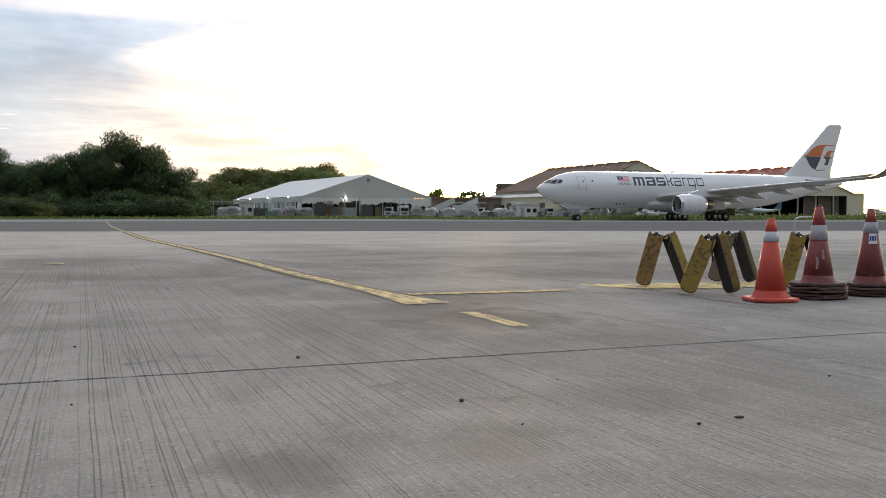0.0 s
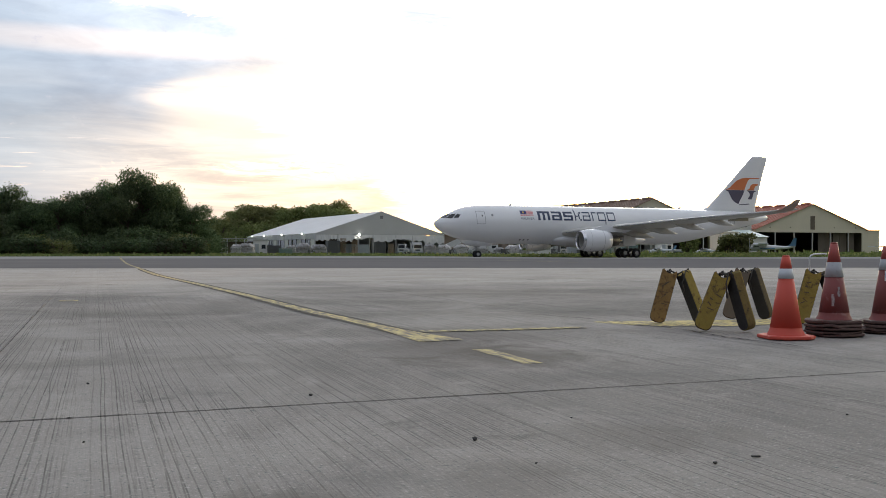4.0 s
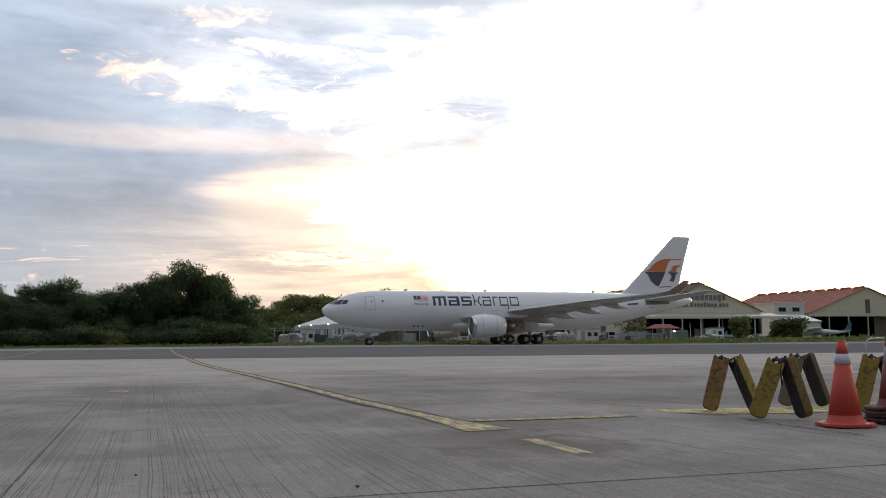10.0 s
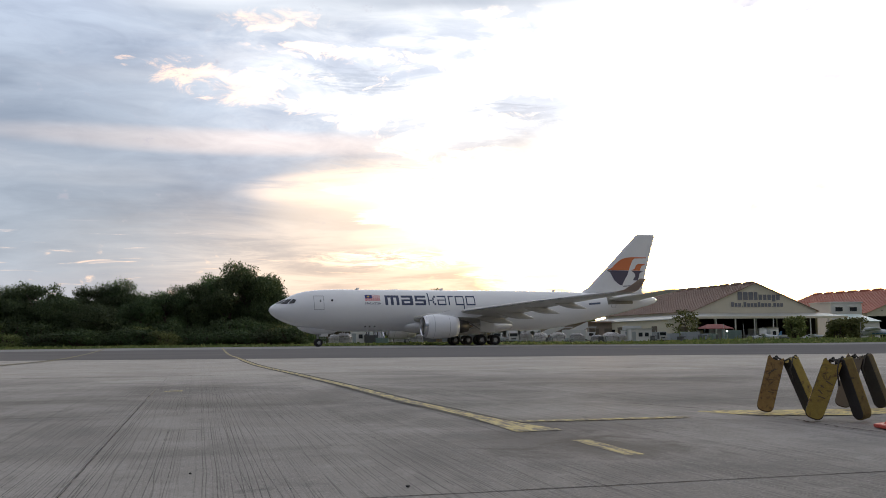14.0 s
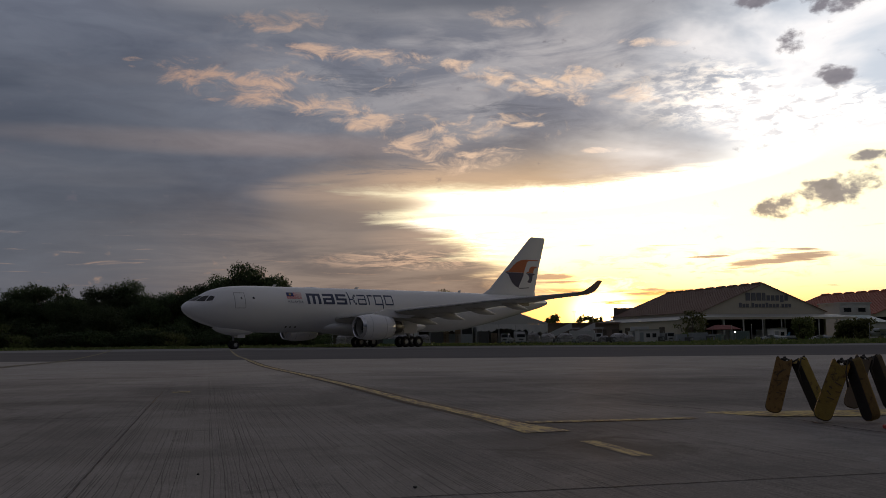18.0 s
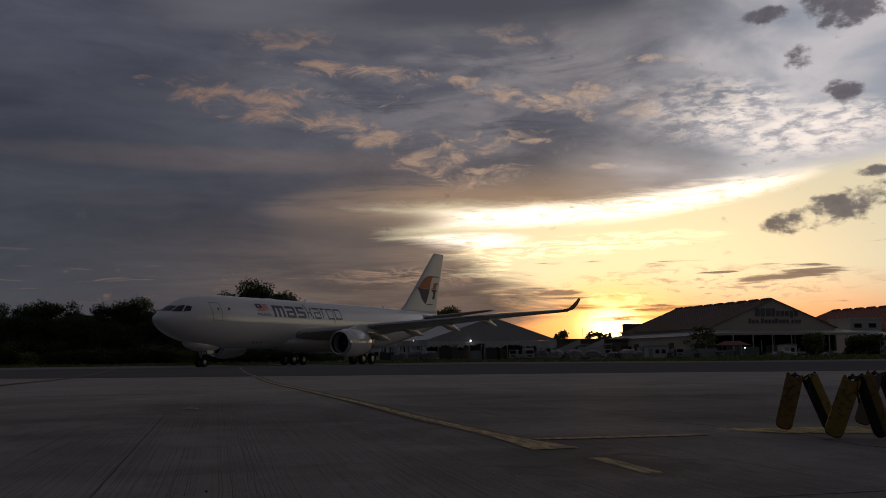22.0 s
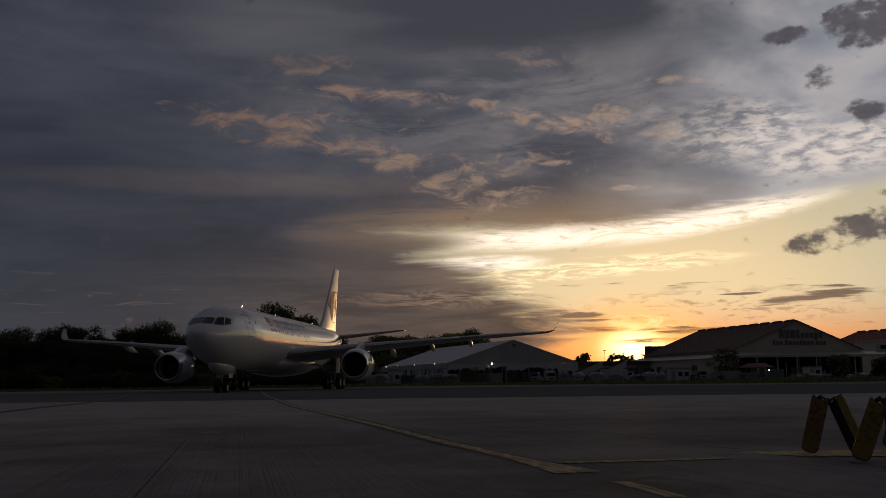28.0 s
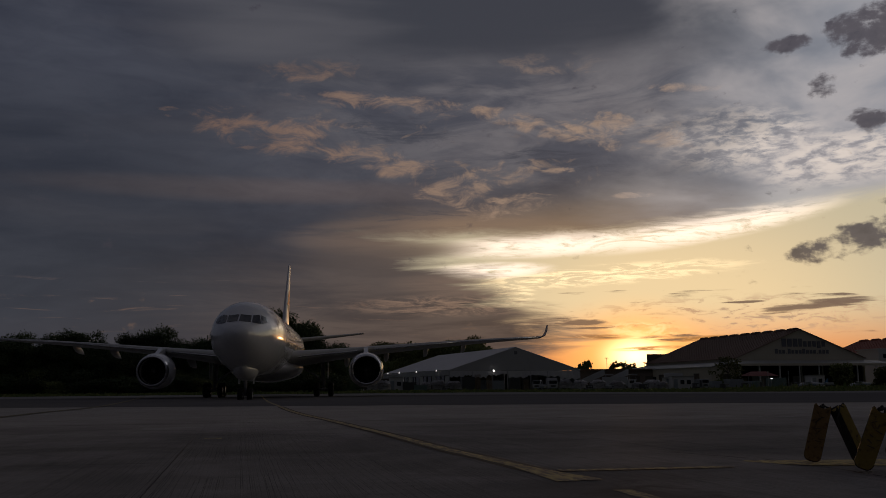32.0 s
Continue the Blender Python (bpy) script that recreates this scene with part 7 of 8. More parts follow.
def clutter():
    # by the tent
    box_van(by(-2.33, 196, 8), "white box van parked by the tent", 2.45, 5.4, 2.0)
    box_van(by(-3.32, 197, -10), "small white flat-bed truck parked by the tent", 1.7, 4.6, 1.75, False)
    box_van(by(-14.75, 187, 14), "white van half hidden by the shrubs", 2.0, 4.6, 1.8)
    box_van(by(-13.95, 190, 66), "white flat-bed truck beside the shelter", 1.9, 5.2, 1.9, False)
    cabin(by(-11.75, 193, 10), 2.9, 2.4, 2.8, "white cabin with dark windows beside the tent", 2)
    shelter(by(-12.95, 195, 12), 9.0, 3.0, 3.1)
    for az, w, h, sd in ((-13.15, 2.2, 1.5, 71), (-12.55, 2.9, 1.7, 72)):
        wrapped_cargo(by(az, 189, 6), w, 2.2, h, sd)
    container(by(-10.3, 190, 8), 2.6, 2.0, 1.15, BOX_TEAL, "low pale green container by the tent")
    container(by(-7.4, 195, 14), 2.6, 4.0, 2.75, BOX_DARK, "dark grey steel container by the tent front")
    container(by(-4.6, 195, 10), 2.2, 3.0, 2.5, BOX_DARK, "dark grey steel container with ribbed front")
    container(by(-10.95, 191, 10), 2.8, 2.2, 1.75, BOX_DARK, "low dark container by the tent")
    for i, (az, w, h) in enumerate(((-9.95, 2.0, 1.35), (-9.25, 2.9, 1.75), (-8.3, 3.0, 1.55), (-0.75, 2.9, 1.55), (0.3, 3.2, 1.6), (1.45, 3.0, 1.4), (3.5, 3.4, 1.5), (2.6, 2.0, 1.1), (4.1, 1.6, 1.2))):
        wrapped_cargo(by(az, 193 + (i * 5 % 4), 8 + 5 * (i % 3)), w, 2.2, h, 40 + i)
    container(by(-5.7, 206, 12), 3.0, 2.4, 2.0, BOX_GREY, "pale container inside the tent opening")
    container(by(-6.4, 208, 20), 2.4, 2.4, 2.2, BOX_GREY, "pale container inside the tent opening")
    wrapped_cargo(by(-1.6, 206, 10), 2.8, 2.2, 1.8, 61)
    for az, h in ((-6.15, 3.0), (-6.85, 3.4), (-3.95, 2.4)):
        p_ = thing("pallet_stack", by(az, 199, 12), "stack of wooden pallets by the tent", "pallet stack", "pallet stacks")
        for k in range(int(h / 0.22)):
            part("pallet", slab(-0.6, 0.6, -0.5, 0.5, 0.03 + 0.22 * k, 0.17 + 0.22 * k), WOOD, p_)
    air_stairs(by(0.15, 205, 4))
    air_stairs(by(1.55, 207, 2))
    # in front of the cargo hangar
    cabin(by(5.25, 197, 12), 4.4, 2.6, 2.6, "white site cabin with a grey door")
    cabin(by(4.45, 199, 14), 1.7, 2.0, 2.3, "small white booth beside the cabin", 0)
    box_van(by(2.55, 204, 85), "long white tanker truck by the stairs", 2.6, 7.0, 2.3)
    box_van(by(5.7, 206, 92), "pale truck behind the cabin", 3.3, 5.5, 2.3)
    container(by(7.15, 196, 10), 2.0, 2.0, 1.7, BOX_GREY, "pale blue metal cargo container")
    container(by(8.15, 197, 16), 3.4, 2.0, 2.0, BOX_GREY, "pale blue metal cargo container")
    container(by(9.0, 197, 12), 2.2, 2.0, 1.6, BOX_GREY, "dented pale metal cargo container")
    container(by(10.5, 196, 12), 3.1, 2.4, 2.25, BOX_TEAL, "grey-green container beside the canopy")
    canopy_tent(by(9.7, 203, 18), 6.6, 4.0, 3.5)
    for az in (6.3, 6.75, 7.9, 11.2, 11.7):
        dolly(by(az, 195, 15 + az * 3), 2.6)
    box_van(by(6.5, 203, 10), "small pale tow truck among the dollies", 1.8, 3.6, 1.7, False)
    light_aircraft(by(12.3, 205, 75), "small white high-wing aircraft parked on the grass", 8.4, 5.6)
    light_aircraft(by(14.9, 205, 80), "small white high-wing aircraft beside the bushes", 8.0, 5.2)
    light_aircraft(by(18.3, 205, 72), "pale blue and white twin-engine aircraft with a dark tail", 14.0, 10.0, True, surface("dark_tail_paint", (0.05, 0.13, 0.20), 0.35, var=0.1), 0.78)
    box_van(by(14.1, 206, 88), "small white pickup between the bushes", 1.6, 4.2, 1.7, False)
    cabin(by(12.6, 209, 20), 3.0, 2.4, 2.5, "pale booth in front of the open hangar", 1)
    light_aircraft(by(24.8, 214, 120), "small white aircraft parked by the red-roofed hangar", 10.0, 7.5)
    for k, (az, rng, w, h, mat) in enumerate(((5.95, 194, 1.1, 1.3, BOX_DARK), (6.05, 198, 1.4, 2.0, BOX_GREY), (7.55, 194, 1.2, 1.1, BOX_DARK), (8.75, 193, 1.3, 1.35, BOX_DARK), (9.35, 194, 1.5, 1.6, BOX_TEAL),
                                              (-0.2, 192, 1.2, 1.0, BOX_DARK), (1.0, 191, 1.3, 0.9, BOX_GREY), (3.0, 192, 1.3, 1.2, BOX_DARK), (-8.75, 191, 1.2, 0.9, BOX_DARK), (-2.9, 193, 1.0, 0.9, BOX_GREY), (11.4, 195, 1.0, 1.0, BOX_GREY))):
        ground_unit(by(az, rng, 8 + 17 * k % 40), w, h, mat, 7 + k)
    # lit work lamp by the containers
    lamp = thing("work_lamp", by(10.13, 195, 0), "small lit work lamp on a short post", "lamp")
    part("pole", tube(bmesh.new(), [(0, 0, 0), (0, 0, 2.0)], 0.04, 8), ALU, lamp)
    h_ = part("lamp_head", slab(-0.20, 0.20, -0.10, 0.08, 1.98, 2.18, 0.03), BOX_DARK, lamp)
    part("lamp_glass", slab(-0.16, 0.16, -0.13, -0.10, 2.01, 2.15, 0.01), LAMP_BIG, h_, "glowing lamp glass")
    # loose posts and a thin fence line along the vehicles
    for az in (-13.2, -12.55, -5.25, 11.05, 17.25, 9.95):
        post = thing("post", by(az, 193, 0), "thin grey post standing in the grass", "post", "posts along the grass")
        part("pole", tube(bmesh.new(), [(0, 0, 0), (0, 0, 3.4)], [0.07, 0.05], 8), ALU, post)
        part("cap", slab(-0.12, 0.12, -0.08, 0.08, 3.4, 3.5), ALU, post)


clutter()

# ---------------------------------------------------------------- cones and chocks on the apron
CONE_RED = surface("bright_cone_plastic", (0.52, 0.075, 0.050), 0.55, spec=0.35, var=0.10, big=3, small=25, stain=(0.42, 0.06, 0.05), stain_at=0.62)
CONE_OLD = surface("faded_maroon_plastic", (0.20, 0.058, 0.055), 0.6, spec=0.3, var=0.18, big=3, small=22, stain=(0.27, 0.14, 0.125), stain_at=0.56)
CONE_TIP = surface("worn_cone_tip", (0.30, 0.06, 0.05), 0.55, var=0.12, big=4, small=20)
BAND = surface("silver_band", (0.50, 0.52, 0.55), 0.65, spec=0.3, var=0.12, big=6, small=40, stain=(0.40, 0.40, 0.41), stain_at=0.6)
BAND_OLD = surface("dirty_silver_band", (0.36, 0.37, 0.39), 0.7, spec=0.3, var=0.2, big=6, small=40, stain=(0.24, 0.20, 0.20), stain_at=0.56)
BASE_OLD = surface("dirty_cone_base", (0.095, 0.054, 0.047), 0.75, var=0.3, big=5, small=30, bump=0.3)
STICKER = surface("white_sticker", (0.75, 0.75, 0.76), 0.4, var=0.04)
INK = surface("blue_ink", (0.02, 0.05, 0.28), 0.5, var=0.05)
CHOCK_YELLOW = surface("worn_chock_yellow", (0.31, 0.225, 0.055), 0.7, spec=0.25, var=0.25, big=4, small=22, stain=(0.12, 0.08, 0.04), stain_at=0.50, bump=0.3, bump_scale=30)
CHOCK_TAN = surface("dirty_chock_tan", (0.29, 0.18, 0.07), 0.75, spec=0.2, var=0.28, big=5, small=20, stain=(0.12, 0.075, 0.04), stain_at=0.49, bump=0.3, bump_scale=30)
CHOCK_BLACK = surface("black_chock_rubber", (0.035, 0.032, 0.030), 0.75, spec=0.3, var=0.4, big=5, small=20, stain=(0.09, 0.075, 0.05), stain_at=0.58, bump=0.3, bump_scale=30)
CHOCK_EDGE = surface("dirty_dark_edge", (0.075, 0.055, 0.03), 0.8, spec=0.2, var=0.4, big=5, small=20, stain=(0.20, 0.14, 0.04), stain_at=0.60)
CHOCK_OLIVE = surface("grimy_olive_paint", (0.165, 0.125, 0.045), 0.75, spec=0.2, var=0.35, big=5, small=20, stain=(0.06, 0.05, 0.03), stain_at=0.50, bump=0.3, bump_scale=30)
ROPE = surface("dirty_rope", (0.045, 0.040, 0.034), 0.9, var=0.3, small=60)
MARKER = surface("black_marker", (0.11, 0.08, 0.045), 0.8, var=0.2)


def cone_part(z0, z1, r0, r1, n=32):
    bm = bmesh.new()
    prof = [(z0, r0), (z1, r1)]
    skin(bm, [[bm.verts.new((r * math.cos(k * 2 * math.pi / n), r * math.sin(k * 2 * math.pi / n), z)) for k in range(n)] for z, r in prof])
    return bm


def plate(size, z0, z1, wob=0.0, seed=0):
    """A square foot with cut corners, a little warped when worn."""
    r = random.Random(seed)
    c = size * 0.28
    h = size / 2
    out = [(h, -c), (h, c), (c, h), (-c, h), (-h, c), (-h, -c), (-c, -h), (c, -h)]
    pts = []
    for i, (x, y) in enumerate(out):
        nx, ny = out[(i + 1) % 8]
        pts += [(x, y), ((x + nx) / 2, (y + ny) / 2)]
    off = [r.uniform(-wob, wob) for _ in pts]
    rin = [r.uniform(-wob, wob) * 0.6 for _ in pts]
    dx, dy = r.uniform(-wob, wob) * 1.6, r.uniform(-wob, wob) * 1.6
    bm = bmesh.new()
    rings = []
    for z, k in ((z0, 0.97), (z0 + 0.25 * (z1 - z0), 1.0), (z1 - 0.2 * (z1 - z0), 1.0), (z1, 0.95)):
        rings.append([bm.verts.new((x * (k + q) + dx, y * (k + q) + dy, z + o)) for (x, y), o, q in zip(pts, off, rin)])
    skin(bm, rings)
    return bm


def traffic_cone(x, y, turn, main, foot, tip, label, stack=0, scale=1.0, sticker=False, band=(0.545, 0.635)):
    t = thing("traffic_cone", pose(x, y, 0.0, 0, 0, turn), label, "traffic cone", "traffic cones on the apron")
    lift = 0.0
    for k in range(stack):
        part("base", plate(0.46, 0.004 + 0.029 * k, 0.027 + 0.029 * k, 0.010, 7 * k + int(x * 10)), BASE_OLD, t, "dirty stacked cone foot")
        lift = 0.030 * (k + 1)
    part("base", plate(0.45 if stack else 0.44, lift + 0.002, lift + 0.034, 0.008 if stack else 0.0, 3), foot, t, "square cone foot")
    H = 0.755
    def rad(z):
        return scale * (0.153 + (0.038 - 0.153) * (z - 0.06) / (H - 0.06))
    b0, b1 = band
    bm = bmesh.new()
    prof = [(0.034, 0.182 * scale), (0.05, 0.172 * scale), (0.072, 0.158 * scale), (0.10, rad(0.10) + 0.003)]
    skin(bm, [[bm.verts.new((r * math.cos(k * math.pi / 16), r * math.sin(k * math.pi / 16), z + lift)) for k in range(32)] for z, r in prof], False)
    part("skirt", bm, main, t, "", True)
    part("lower_body", cone_part(0.10 + lift, b0 + lift, rad(0.10) + 0.003, rad(b0)), main, t, "", True)
    part("reflective_band", cone_part(b0 + lift, b1 + lift, rad(b0) + 0.003, rad(b1) + 0.003), BAND_OLD if stack else BAND, t, "silver reflective band", True)
    part("top_body", cone_part(b1 + lift, H - 0.012 + lift, rad(b1), rad(H)), tip, t, "", True)
    part("rim", cone_part(H - 0.012 + lift, H + lift, rad(H), rad(H) - 0.007), tip, t, "", True)
    if sticker:
        bm = bmesh.new()
        n = 6
        rows = []
        for z in (0.415, 0.515):
            rows.append([bm.verts.new(((rad(z) + 0.008) * math.cos(g), (rad(z) + 0.008) * math.sin(g), z + lift)) for g in (radians(-112 + 52 * i / n) for i in range(n + 1))])
        for i in range(n):
            bm.faces.new((rows[0][i], rows[0][i + 1], rows[1][i + 1], rows[1][i]))
        s = part("sticker", bm, STICKER, t, "white sticker with blue bars")
        for k in range(3):
            bm = bmesh.new()
            rows = []
            for z in (0.445, 0.493):
                rows.append([bm.verts.new(((rad(z) + 0.011) * math.cos(g), (rad(z) + 0.011) * math.sin(g), z + lift)) for g in (radians(-107 + 15 * k + 11 * i / 2) for i in range(3))])
            for i in range(2):
                bm.faces.new((rows[0][i], rows[0][i + 1], rows[1][i + 1], rows[1][i]))
            part("ink_bar", bm, INK, s, "blue bar")
    return t


SCUFF = surface("grey_scuff", (0.30, 0.25, 0.25), 0.8, spec=0.2, var=0.4, big=9, small=60, stain=(0.17, 0.07, 0.065), stain_at=0.5)


def scuff(cone, lift, scale, seed):
    """A rubbed grey patch low on a cone's side."""
    r = random.Random(seed)
    for k in range(5):
        bm = bmesh.new()
        g0, z0 = radians(-150 + r.uniform(0, 40)), 0.15 + r.uniform(0, 0.12)
        w, h = r.uniform(0.10, 0.26), r.uniform(0.03, 0.08)
        rows = []
        for z in (z0, z0 + h / 2, z0 + h):
            q = scale * (0.153 - 0.115 * (z - 0.06) / 0.695) + 0.0045
            rows.append([bm.verts.new((q * math.cos(g), q * math.sin(g), z + lift)) for g in (g0 + w * i / 4 + r.uniform(-0.03, 0.03) for i in range(5))])
        for a, b in zip(rows, rows[1:]):
            for i in range(4):
                bm.faces.new((a[i], a[i + 1], b[i + 1], b[i]))
        part("scuff", bm, SCUFF, cone, "rubbed grey patch")


traffic_cone(3.005, 8.62, 8, CONE_RED, CONE_RED, CONE_RED, "bright orange-red traffic cone with one silver band", 0, 0.93)
old_cone = traffic_cone(3.552, 8.90, 20, CONE_OLD, BASE_OLD, CONE_TIP, "faded maroon traffic cone on a stack of dirty feet", 4, 0.90, False, (0.43, 0.57))
traffic_cone(4.19, 9.22, -14, CONE_OLD, BASE_OLD, CONE_TIP, "faded maroon traffic cone with a white sticker on stacked feet", 3, 0.90, True, (0.52, 0.625))
scuff(old_cone, 0.12, 0.90, 4)


def chock_outline(w, ln, r):
    """Face outline of a block: square shoulders above, rounded foot."""
    pts = [(-w / 2 + 0.015, ln), (-w / 2, ln - 0.02)]
    for k in range(7):
        g = math.pi + math.pi * 0.5 * k / 6
        pts.append((-w / 2 + r + r * math.cos(g), r + r * math.sin(g)))
    for k in range(7):
        g = 1.5 * math.pi + math.pi * 0.5 * k / 6
        pts.append((w / 2 - r + r * math.cos(g), r + r * math.sin(g)))
    pts += [(w / 2, ln - 0.02), (w / 2 - 0.015, ln)]
    return pts + [(w * 0.34, ln - 0.012), (w * 0.18, ln - 0.032), (0, ln - 0.038), (-w * 0.18, ln - 0.032), (-w * 0.34, ln - 0.012)]


def chock_block(parent, m, face, back, side, seed, w=0.168, t=0.104):
    r = random.Random(seed)
    ln = 0.590
    out = chock_outline(w, ln, 0.062)
    bm = bmesh.new()
    rings = []
    for y, k in ((-t / 2, 0.93), (-t / 2 + 0.012, 1.0), (t / 2 - 0.012, 1.0), (t / 2, 0.93)):
        rings.append([bm.verts.new(((x * k), y, 0.012 * (1 - k) * 5 + z * (1 - (1 - k) * 0.2))) for x, z in out])
    skin(bm, rings)
    bmesh.ops.recalc_face_normals(bm, faces=bm.faces)
    b = part("chock_block", bm, side, parent, "rubber-edged wooden chock block")
    b.matrix_basis = m
    for s, mat in ((-1, face), (1, back)):
        bm = bmesh.new()
        vs = [bm.verts.new((x * 0.955, s * (t / 2 + 0.003), 0.012 + z * 0.972)) for x, z in out]
        bm.faces.new(vs if s > 0 else vs[::-1])
        g = bmesh.ops.extrude_face_region(bm, geom=bm.faces[:])
        for v in [e for e in g["geom"] if isinstance(e, bmesh.types.BMVert)]:
            v.co.y -= s * 0.006
        bmesh.ops.recalc_face_normals(bm, faces=bm.faces)
        f = part("painted_face", bm, mat, b)
        if mat is not CHOCK_BLACK and s < 0:      # scrawl, as plain strokes
            for k in range(5):
                z = 0.22 + 0.055 * k + r.uniform(-0.01, 0.01)
                x = r.uniform(-0.05, 0.0)
                bm = slab(x, x + r.uniform(0.03, 0.07), -t / 2 - 0.008, -t / 2 - 0.004, z, z + r.uniform(0.006, 0.012))
                bmesh.ops.rotate(bm, verts=bm.verts, cent=(x, 0, z), matrix=Matrix.Rotation(r.uniform(-0.9, 0.9), 3, "Y"))
                part("scrawl", bm, MARKER, f, "black marker stroke")
    return b


def rope_loop(parent, x, z):
    """A short stiff loop of rope through the block's end."""
    bm = bmesh.new()
    pts = [(x + 0.020 * math.cos(g), 0.030 * math.sin(g), z - 0.004 + 0.017 * math.sin(g * 2 + x) + 0.012 * math.cos(g)) for g in (2 * math.pi * k / 12 for k in range(13))]
    tube(bm, pts, 0.011, 6)
    part("rope_loop", bm, ROPE, parent, "knotted dirty rope loop", True)


def chock_pair(x, y, turn, label, face, spread=0.23, lean=14.8, seed=0, right_turn=-38, left_turn=0, right_lean=18.0, right_foot=None, right_side=None):
    """Two blocks leaning together, tied with rope at the top."""
    t = thing("wheel_chocks", pose(x, y, 0.002, 0, 0, turn), label, "wheel chock", "pairs of wheel chocks")
    drop = 0.003
    l = Matrix.Translation((-spread, 0, drop + 0.015)) @ Matrix.Rotation(radians(lean), 4, "Y") @ Matrix.Rotation(radians(left_turn), 4, "Z")
    r = Matrix.Translation((right_foot or spread, 0.02, drop + 0.015)) @ Matrix.Rotation(radians(-right_lean), 4, "Y") @ Matrix.Rotation(radians(right_turn), 4, "Z")
    chock_block(t, l, face, CHOCK_BLACK, CHOCK_EDGE, seed)
    chock_block(t, r, CHOCK_BLACK, CHOCK_YELLOW, right_side or CHOCK_YELLOW, seed + 1, 0.145, 0.098)
    rope_loop(t, -spread + 0.60 * math.sin(radians(lean)) - 0.02, 0.570)
    rope_loop(t, spread - 0.60 * math.sin(radians(lean)) + 0.03, 0.575)
    rr = random.Random(seed)
    bm = bmesh.new()
    x0 = spread - 0.62 * math.sin(radians(lean))
    tube(bm, [(-x0, -0.02, 0.575), (0, -0.05, 0.54), (x0, -0.02, 0.575)], 0.010, 6)
    part("rope", bm, ROPE, t, "dirty rope between the blocks", True)
    bm = bmesh.new()
    tube(bm, [(x0 + 0.02, -0.085, 0.58), (x0 + 0.0, -0.11, 0.48), (x0 - 0.02 + 0.04 * rr.random(), -0.11, 0.46), (x0 + 0.01, -0.10, 0.33)], [0.006, 0.006, 0.006, 0.011], 6)
    part("rope_end", bm, ROPE, t, "loose rope end", True)
    return t


chock_pair(2.40, 10.25, -12, "pair of worn yellow wheel chocks leaning together", CHOCK_TAN, 0.222, seed=1, right_turn=-54, right_lean=20.5, right_foot=0.262)
chock_pair(2.655, 9.33, -14, "pair of dirty yellow and black wheel chocks tied with rope", CHOCK_YELLOW, 0.230, lean=21.0, seed=11, right_turn=-52, right_lean=15.5, right_foot=0.222, right_side=CHOCK_OLIVE)
chock_pair(3.35, 10.88, -16, "pair of dark dusty wheel chocks tied with rope", surface("dusty_chock_grey", (0.16, 0.13, 0.10), 0.8, var=0.3, big=5, small=20), 0.205, lean=16.0, seed=21, right_turn=-30, right_lean=17.0, right_foot=0.22, right_side=CHOCK_EDGE)
chock_pair(3.885, 10.07, -18, "pair of olive yellow wheel chocks behind the cones", CHOCK_YELLOW, 0.22, seed=31, right_turn=-50, right_side=CHOCK_EDGE)

# loose stones and scraps
STONE = surface("dark_grit", (0.05, 0.047, 0.045), 0.9, var=0.3, small=60)
rr = random.Random(9)
for sx, sy, s in ((0.08, 3.97, 0.012), (0.97, 3.54, 0.009), (-0.8, 5.17, 0.011), (0.3, 3.54, 0.005), (-1.55, 3.9, 0.005), (1.9, 4.6, 0.006), (0.55, 4.5, 0.005), (-2.2, 5.6, 0.008)):
    bm = bmesh.new()
    bmesh.ops.create_icosphere(bm, subdivisions=1, radius=s)
    for v in bm.verts:
        v.co = Vector((v.co.x * 1.3, v.co.y, v.co.z * 0.8 + s * 0.6)) * rr.uniform(0.8, 1.2)
    ob = part("pebble", bm, STONE)
    ob.matrix_basis = pose(sx, sy, 0, 0, 0, rr.uniform(0, 360))
    tagged(ob, "small dark pebble lying on the concrete", "pebble", "pebbles on the apron")
bm = slab(-0.017, 0.017, -0.007, 0.007, 0.001, 0.008, 0.002)
ob = part("scrap", bm, STONE)
ob.matrix_basis = pose(1.16, 3.66, 0, 0, 0, 5)
tagged(ob, "small dark strip of scrap on the concrete", "scrap")

# bent pipe standing by the edge of the asphalt
pipe = thing("bent_pipe", pose(*spot_at(20.9, 38.0)), "pale bent pipe standing at the apron's edge", "pipe")
part("pipe", tube(bmesh.new(), [(-0.30, 0, 0.0), (-0.30, 0, 0.52), (-0.24, 0, 0.62), (-0.12, 0, 0.66), (0.25, 0, 0.68), (0.34, 0, 0.66)], 0.028, 10), ALU, pipe, "", True)


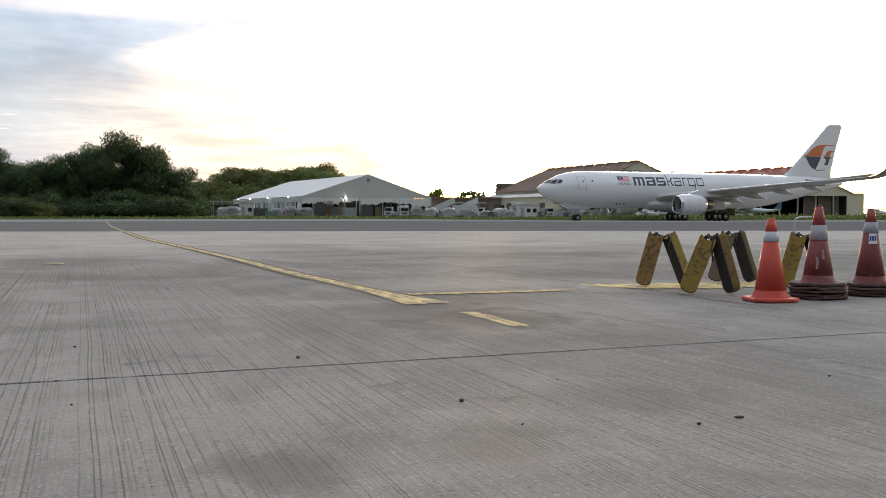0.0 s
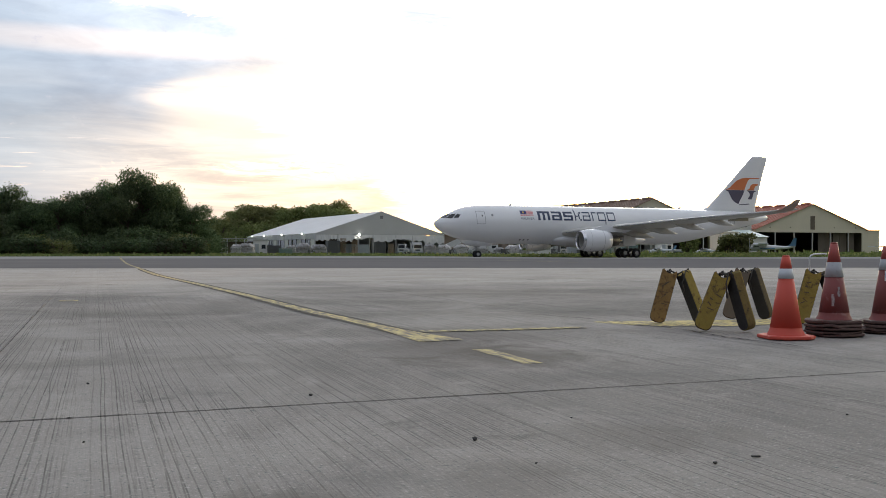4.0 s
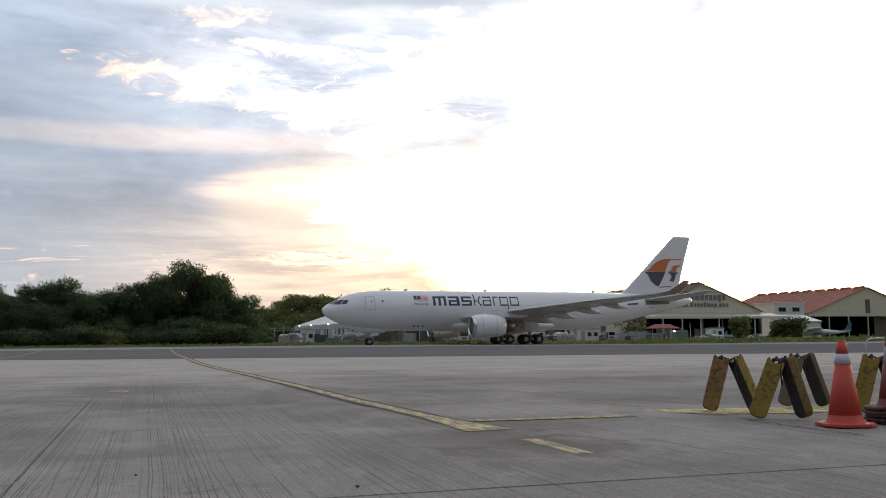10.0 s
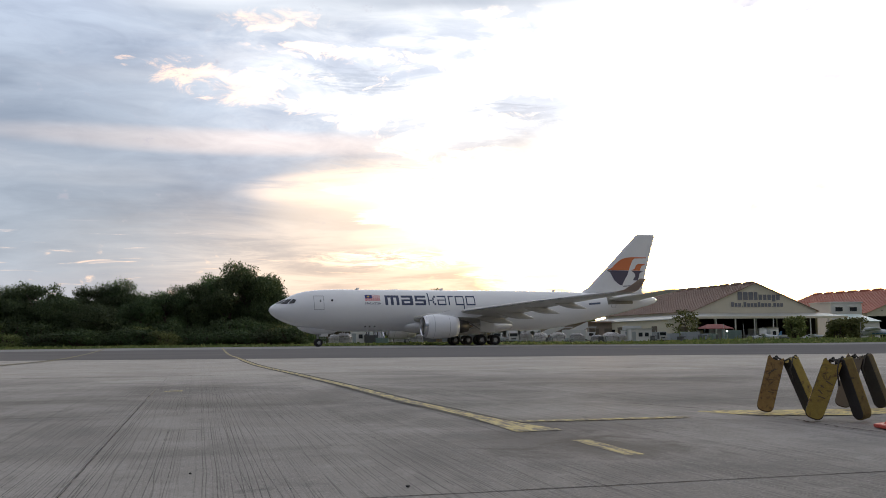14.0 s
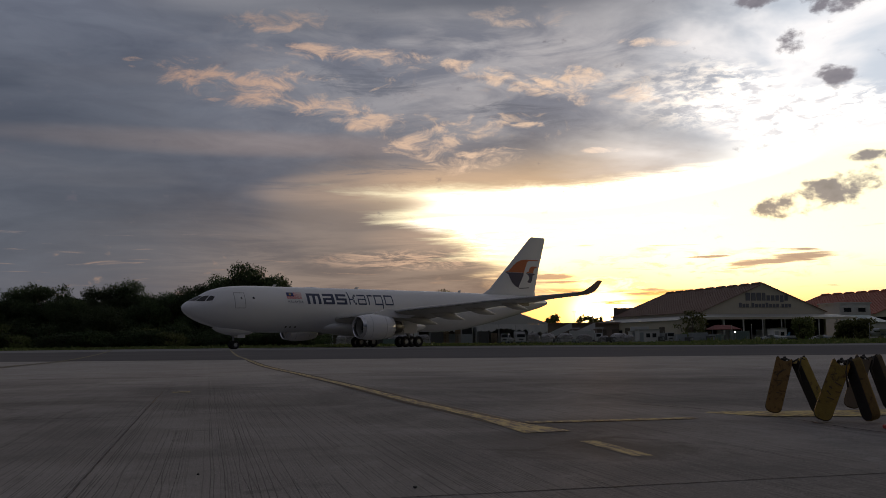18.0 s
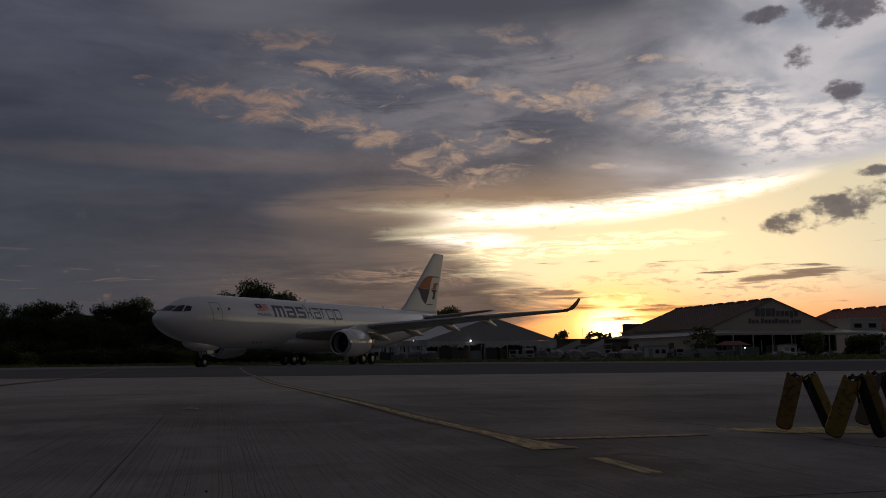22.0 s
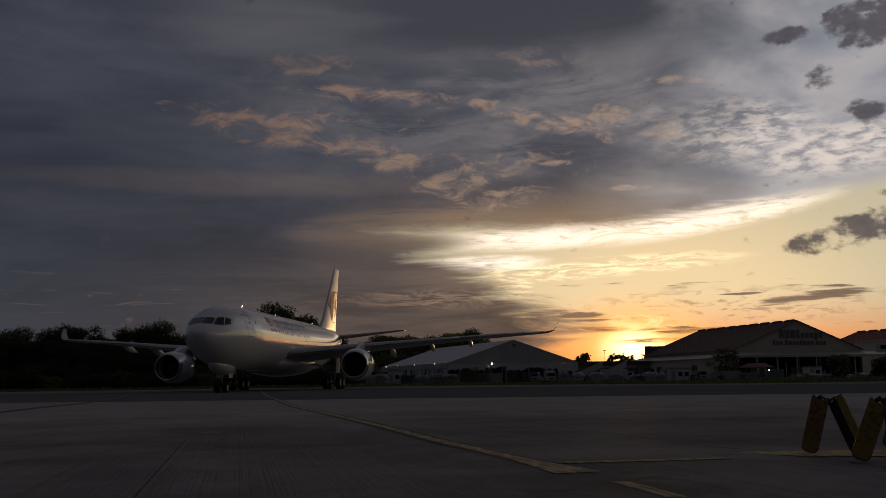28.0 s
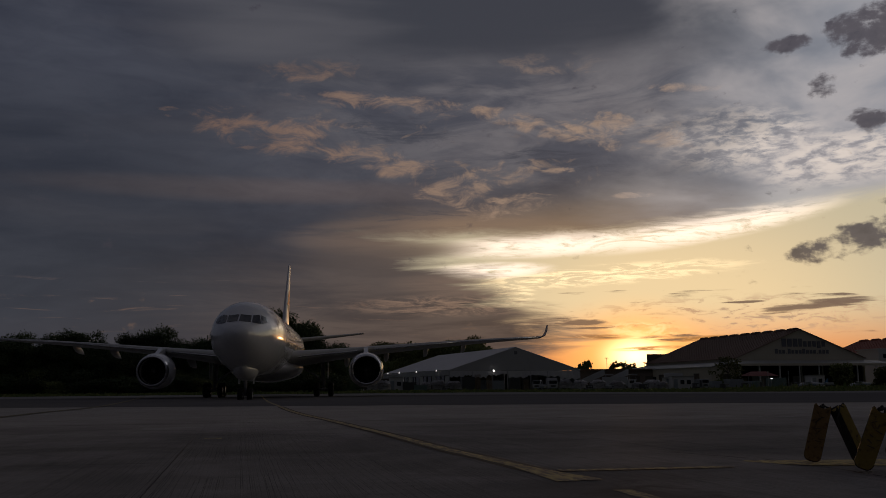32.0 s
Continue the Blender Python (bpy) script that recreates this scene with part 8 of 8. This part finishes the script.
# ---------------------------------------------------------------- what moves
TAXI = [  # seconds, x, y, heading (degrees, clockwise from +y)
    (0, 33.04, 150.33, -111.0),
    (3, 19.58, 143.80, -111.6),
    (6, 7.61, 140.45, -111.9),
    (9, -2.93, 137.30, -112.0),
    (13, -16.10, 132.00, -112.9),
    (16.5, -26.53, 124.14, -125.9),
    (19, -31.23, 116.66, -141.0),
    (21, -33.02, 110.94, -152.3),
    (23, -33.66, 105.54, -163.3),
    (26, -33.31, 96.64, -176.4),
    (29, -31.60, 88.50, -187.4),
    (32, -29.40, 81.95, -194.6),
]


def along(t):
    """Place and heading of the jet at t seconds, on a smooth line through the rows."""
    rows = TAXI
    i = max(k for k in range(len(rows) - 1) if rows[k][0] <= t + 1e-6)
    (t0, *a), (t1, *b) = rows[i], rows[i + 1]

    def slope(k, c):
        lo, hi = rows[max(k - 1, 0)], rows[min(k + 1, len(rows) - 1)]
        return (hi[c] - lo[c]) / (hi[0] - lo[0])
    d = t1 - t0
    s = (t - t0) / d
    out = []
    for c in (1, 2, 3):
        p0, p1, m0, m1 = rows[i][c], rows[i + 1][c], slope(i, c) * d, slope(i + 1, c) * d
        out.append((2 * s ** 3 - 3 * s * s + 1) * p0 + (s ** 3 - 2 * s * s + s) * m0 + (3 * s * s - 2 * s ** 3) * p1 + (s ** 3 - s * s) * m1)
    return out


def jet_pose(t):
    x, y, h = along(t)
    dip = 0.50 * smooth01((t - 25.5) / 4)         # the nose sinks under the brakes
    gear_at = -8.85
    return pose(x, y, lie(x, y), 0, 0, -h) @ Matrix.Translation((0, gear_at, 0)) @ Matrix.Rotation(radians(-dip), 4, "X") @ Matrix.Translation((0, -gear_at, 0))


def motions():
    walk(freighter, [(t * 0.5, jet_pose(t * 0.5)) for t in range(65)])
    for wh, lx, ly, r in WHEELS:
        rows, turned, last = [], 0.0, None
        for k in range(214):
            t = min(k * 0.15, 32.0)
            here = jet_pose(t) @ Vector((lx, ly, 0))
            if last is not None:
                turned += (here - last).length / r
            last = here
            rows.append((t, pose(lx, ly, r, -math.degrees(turned))))
        walk(wh, rows)


motions()
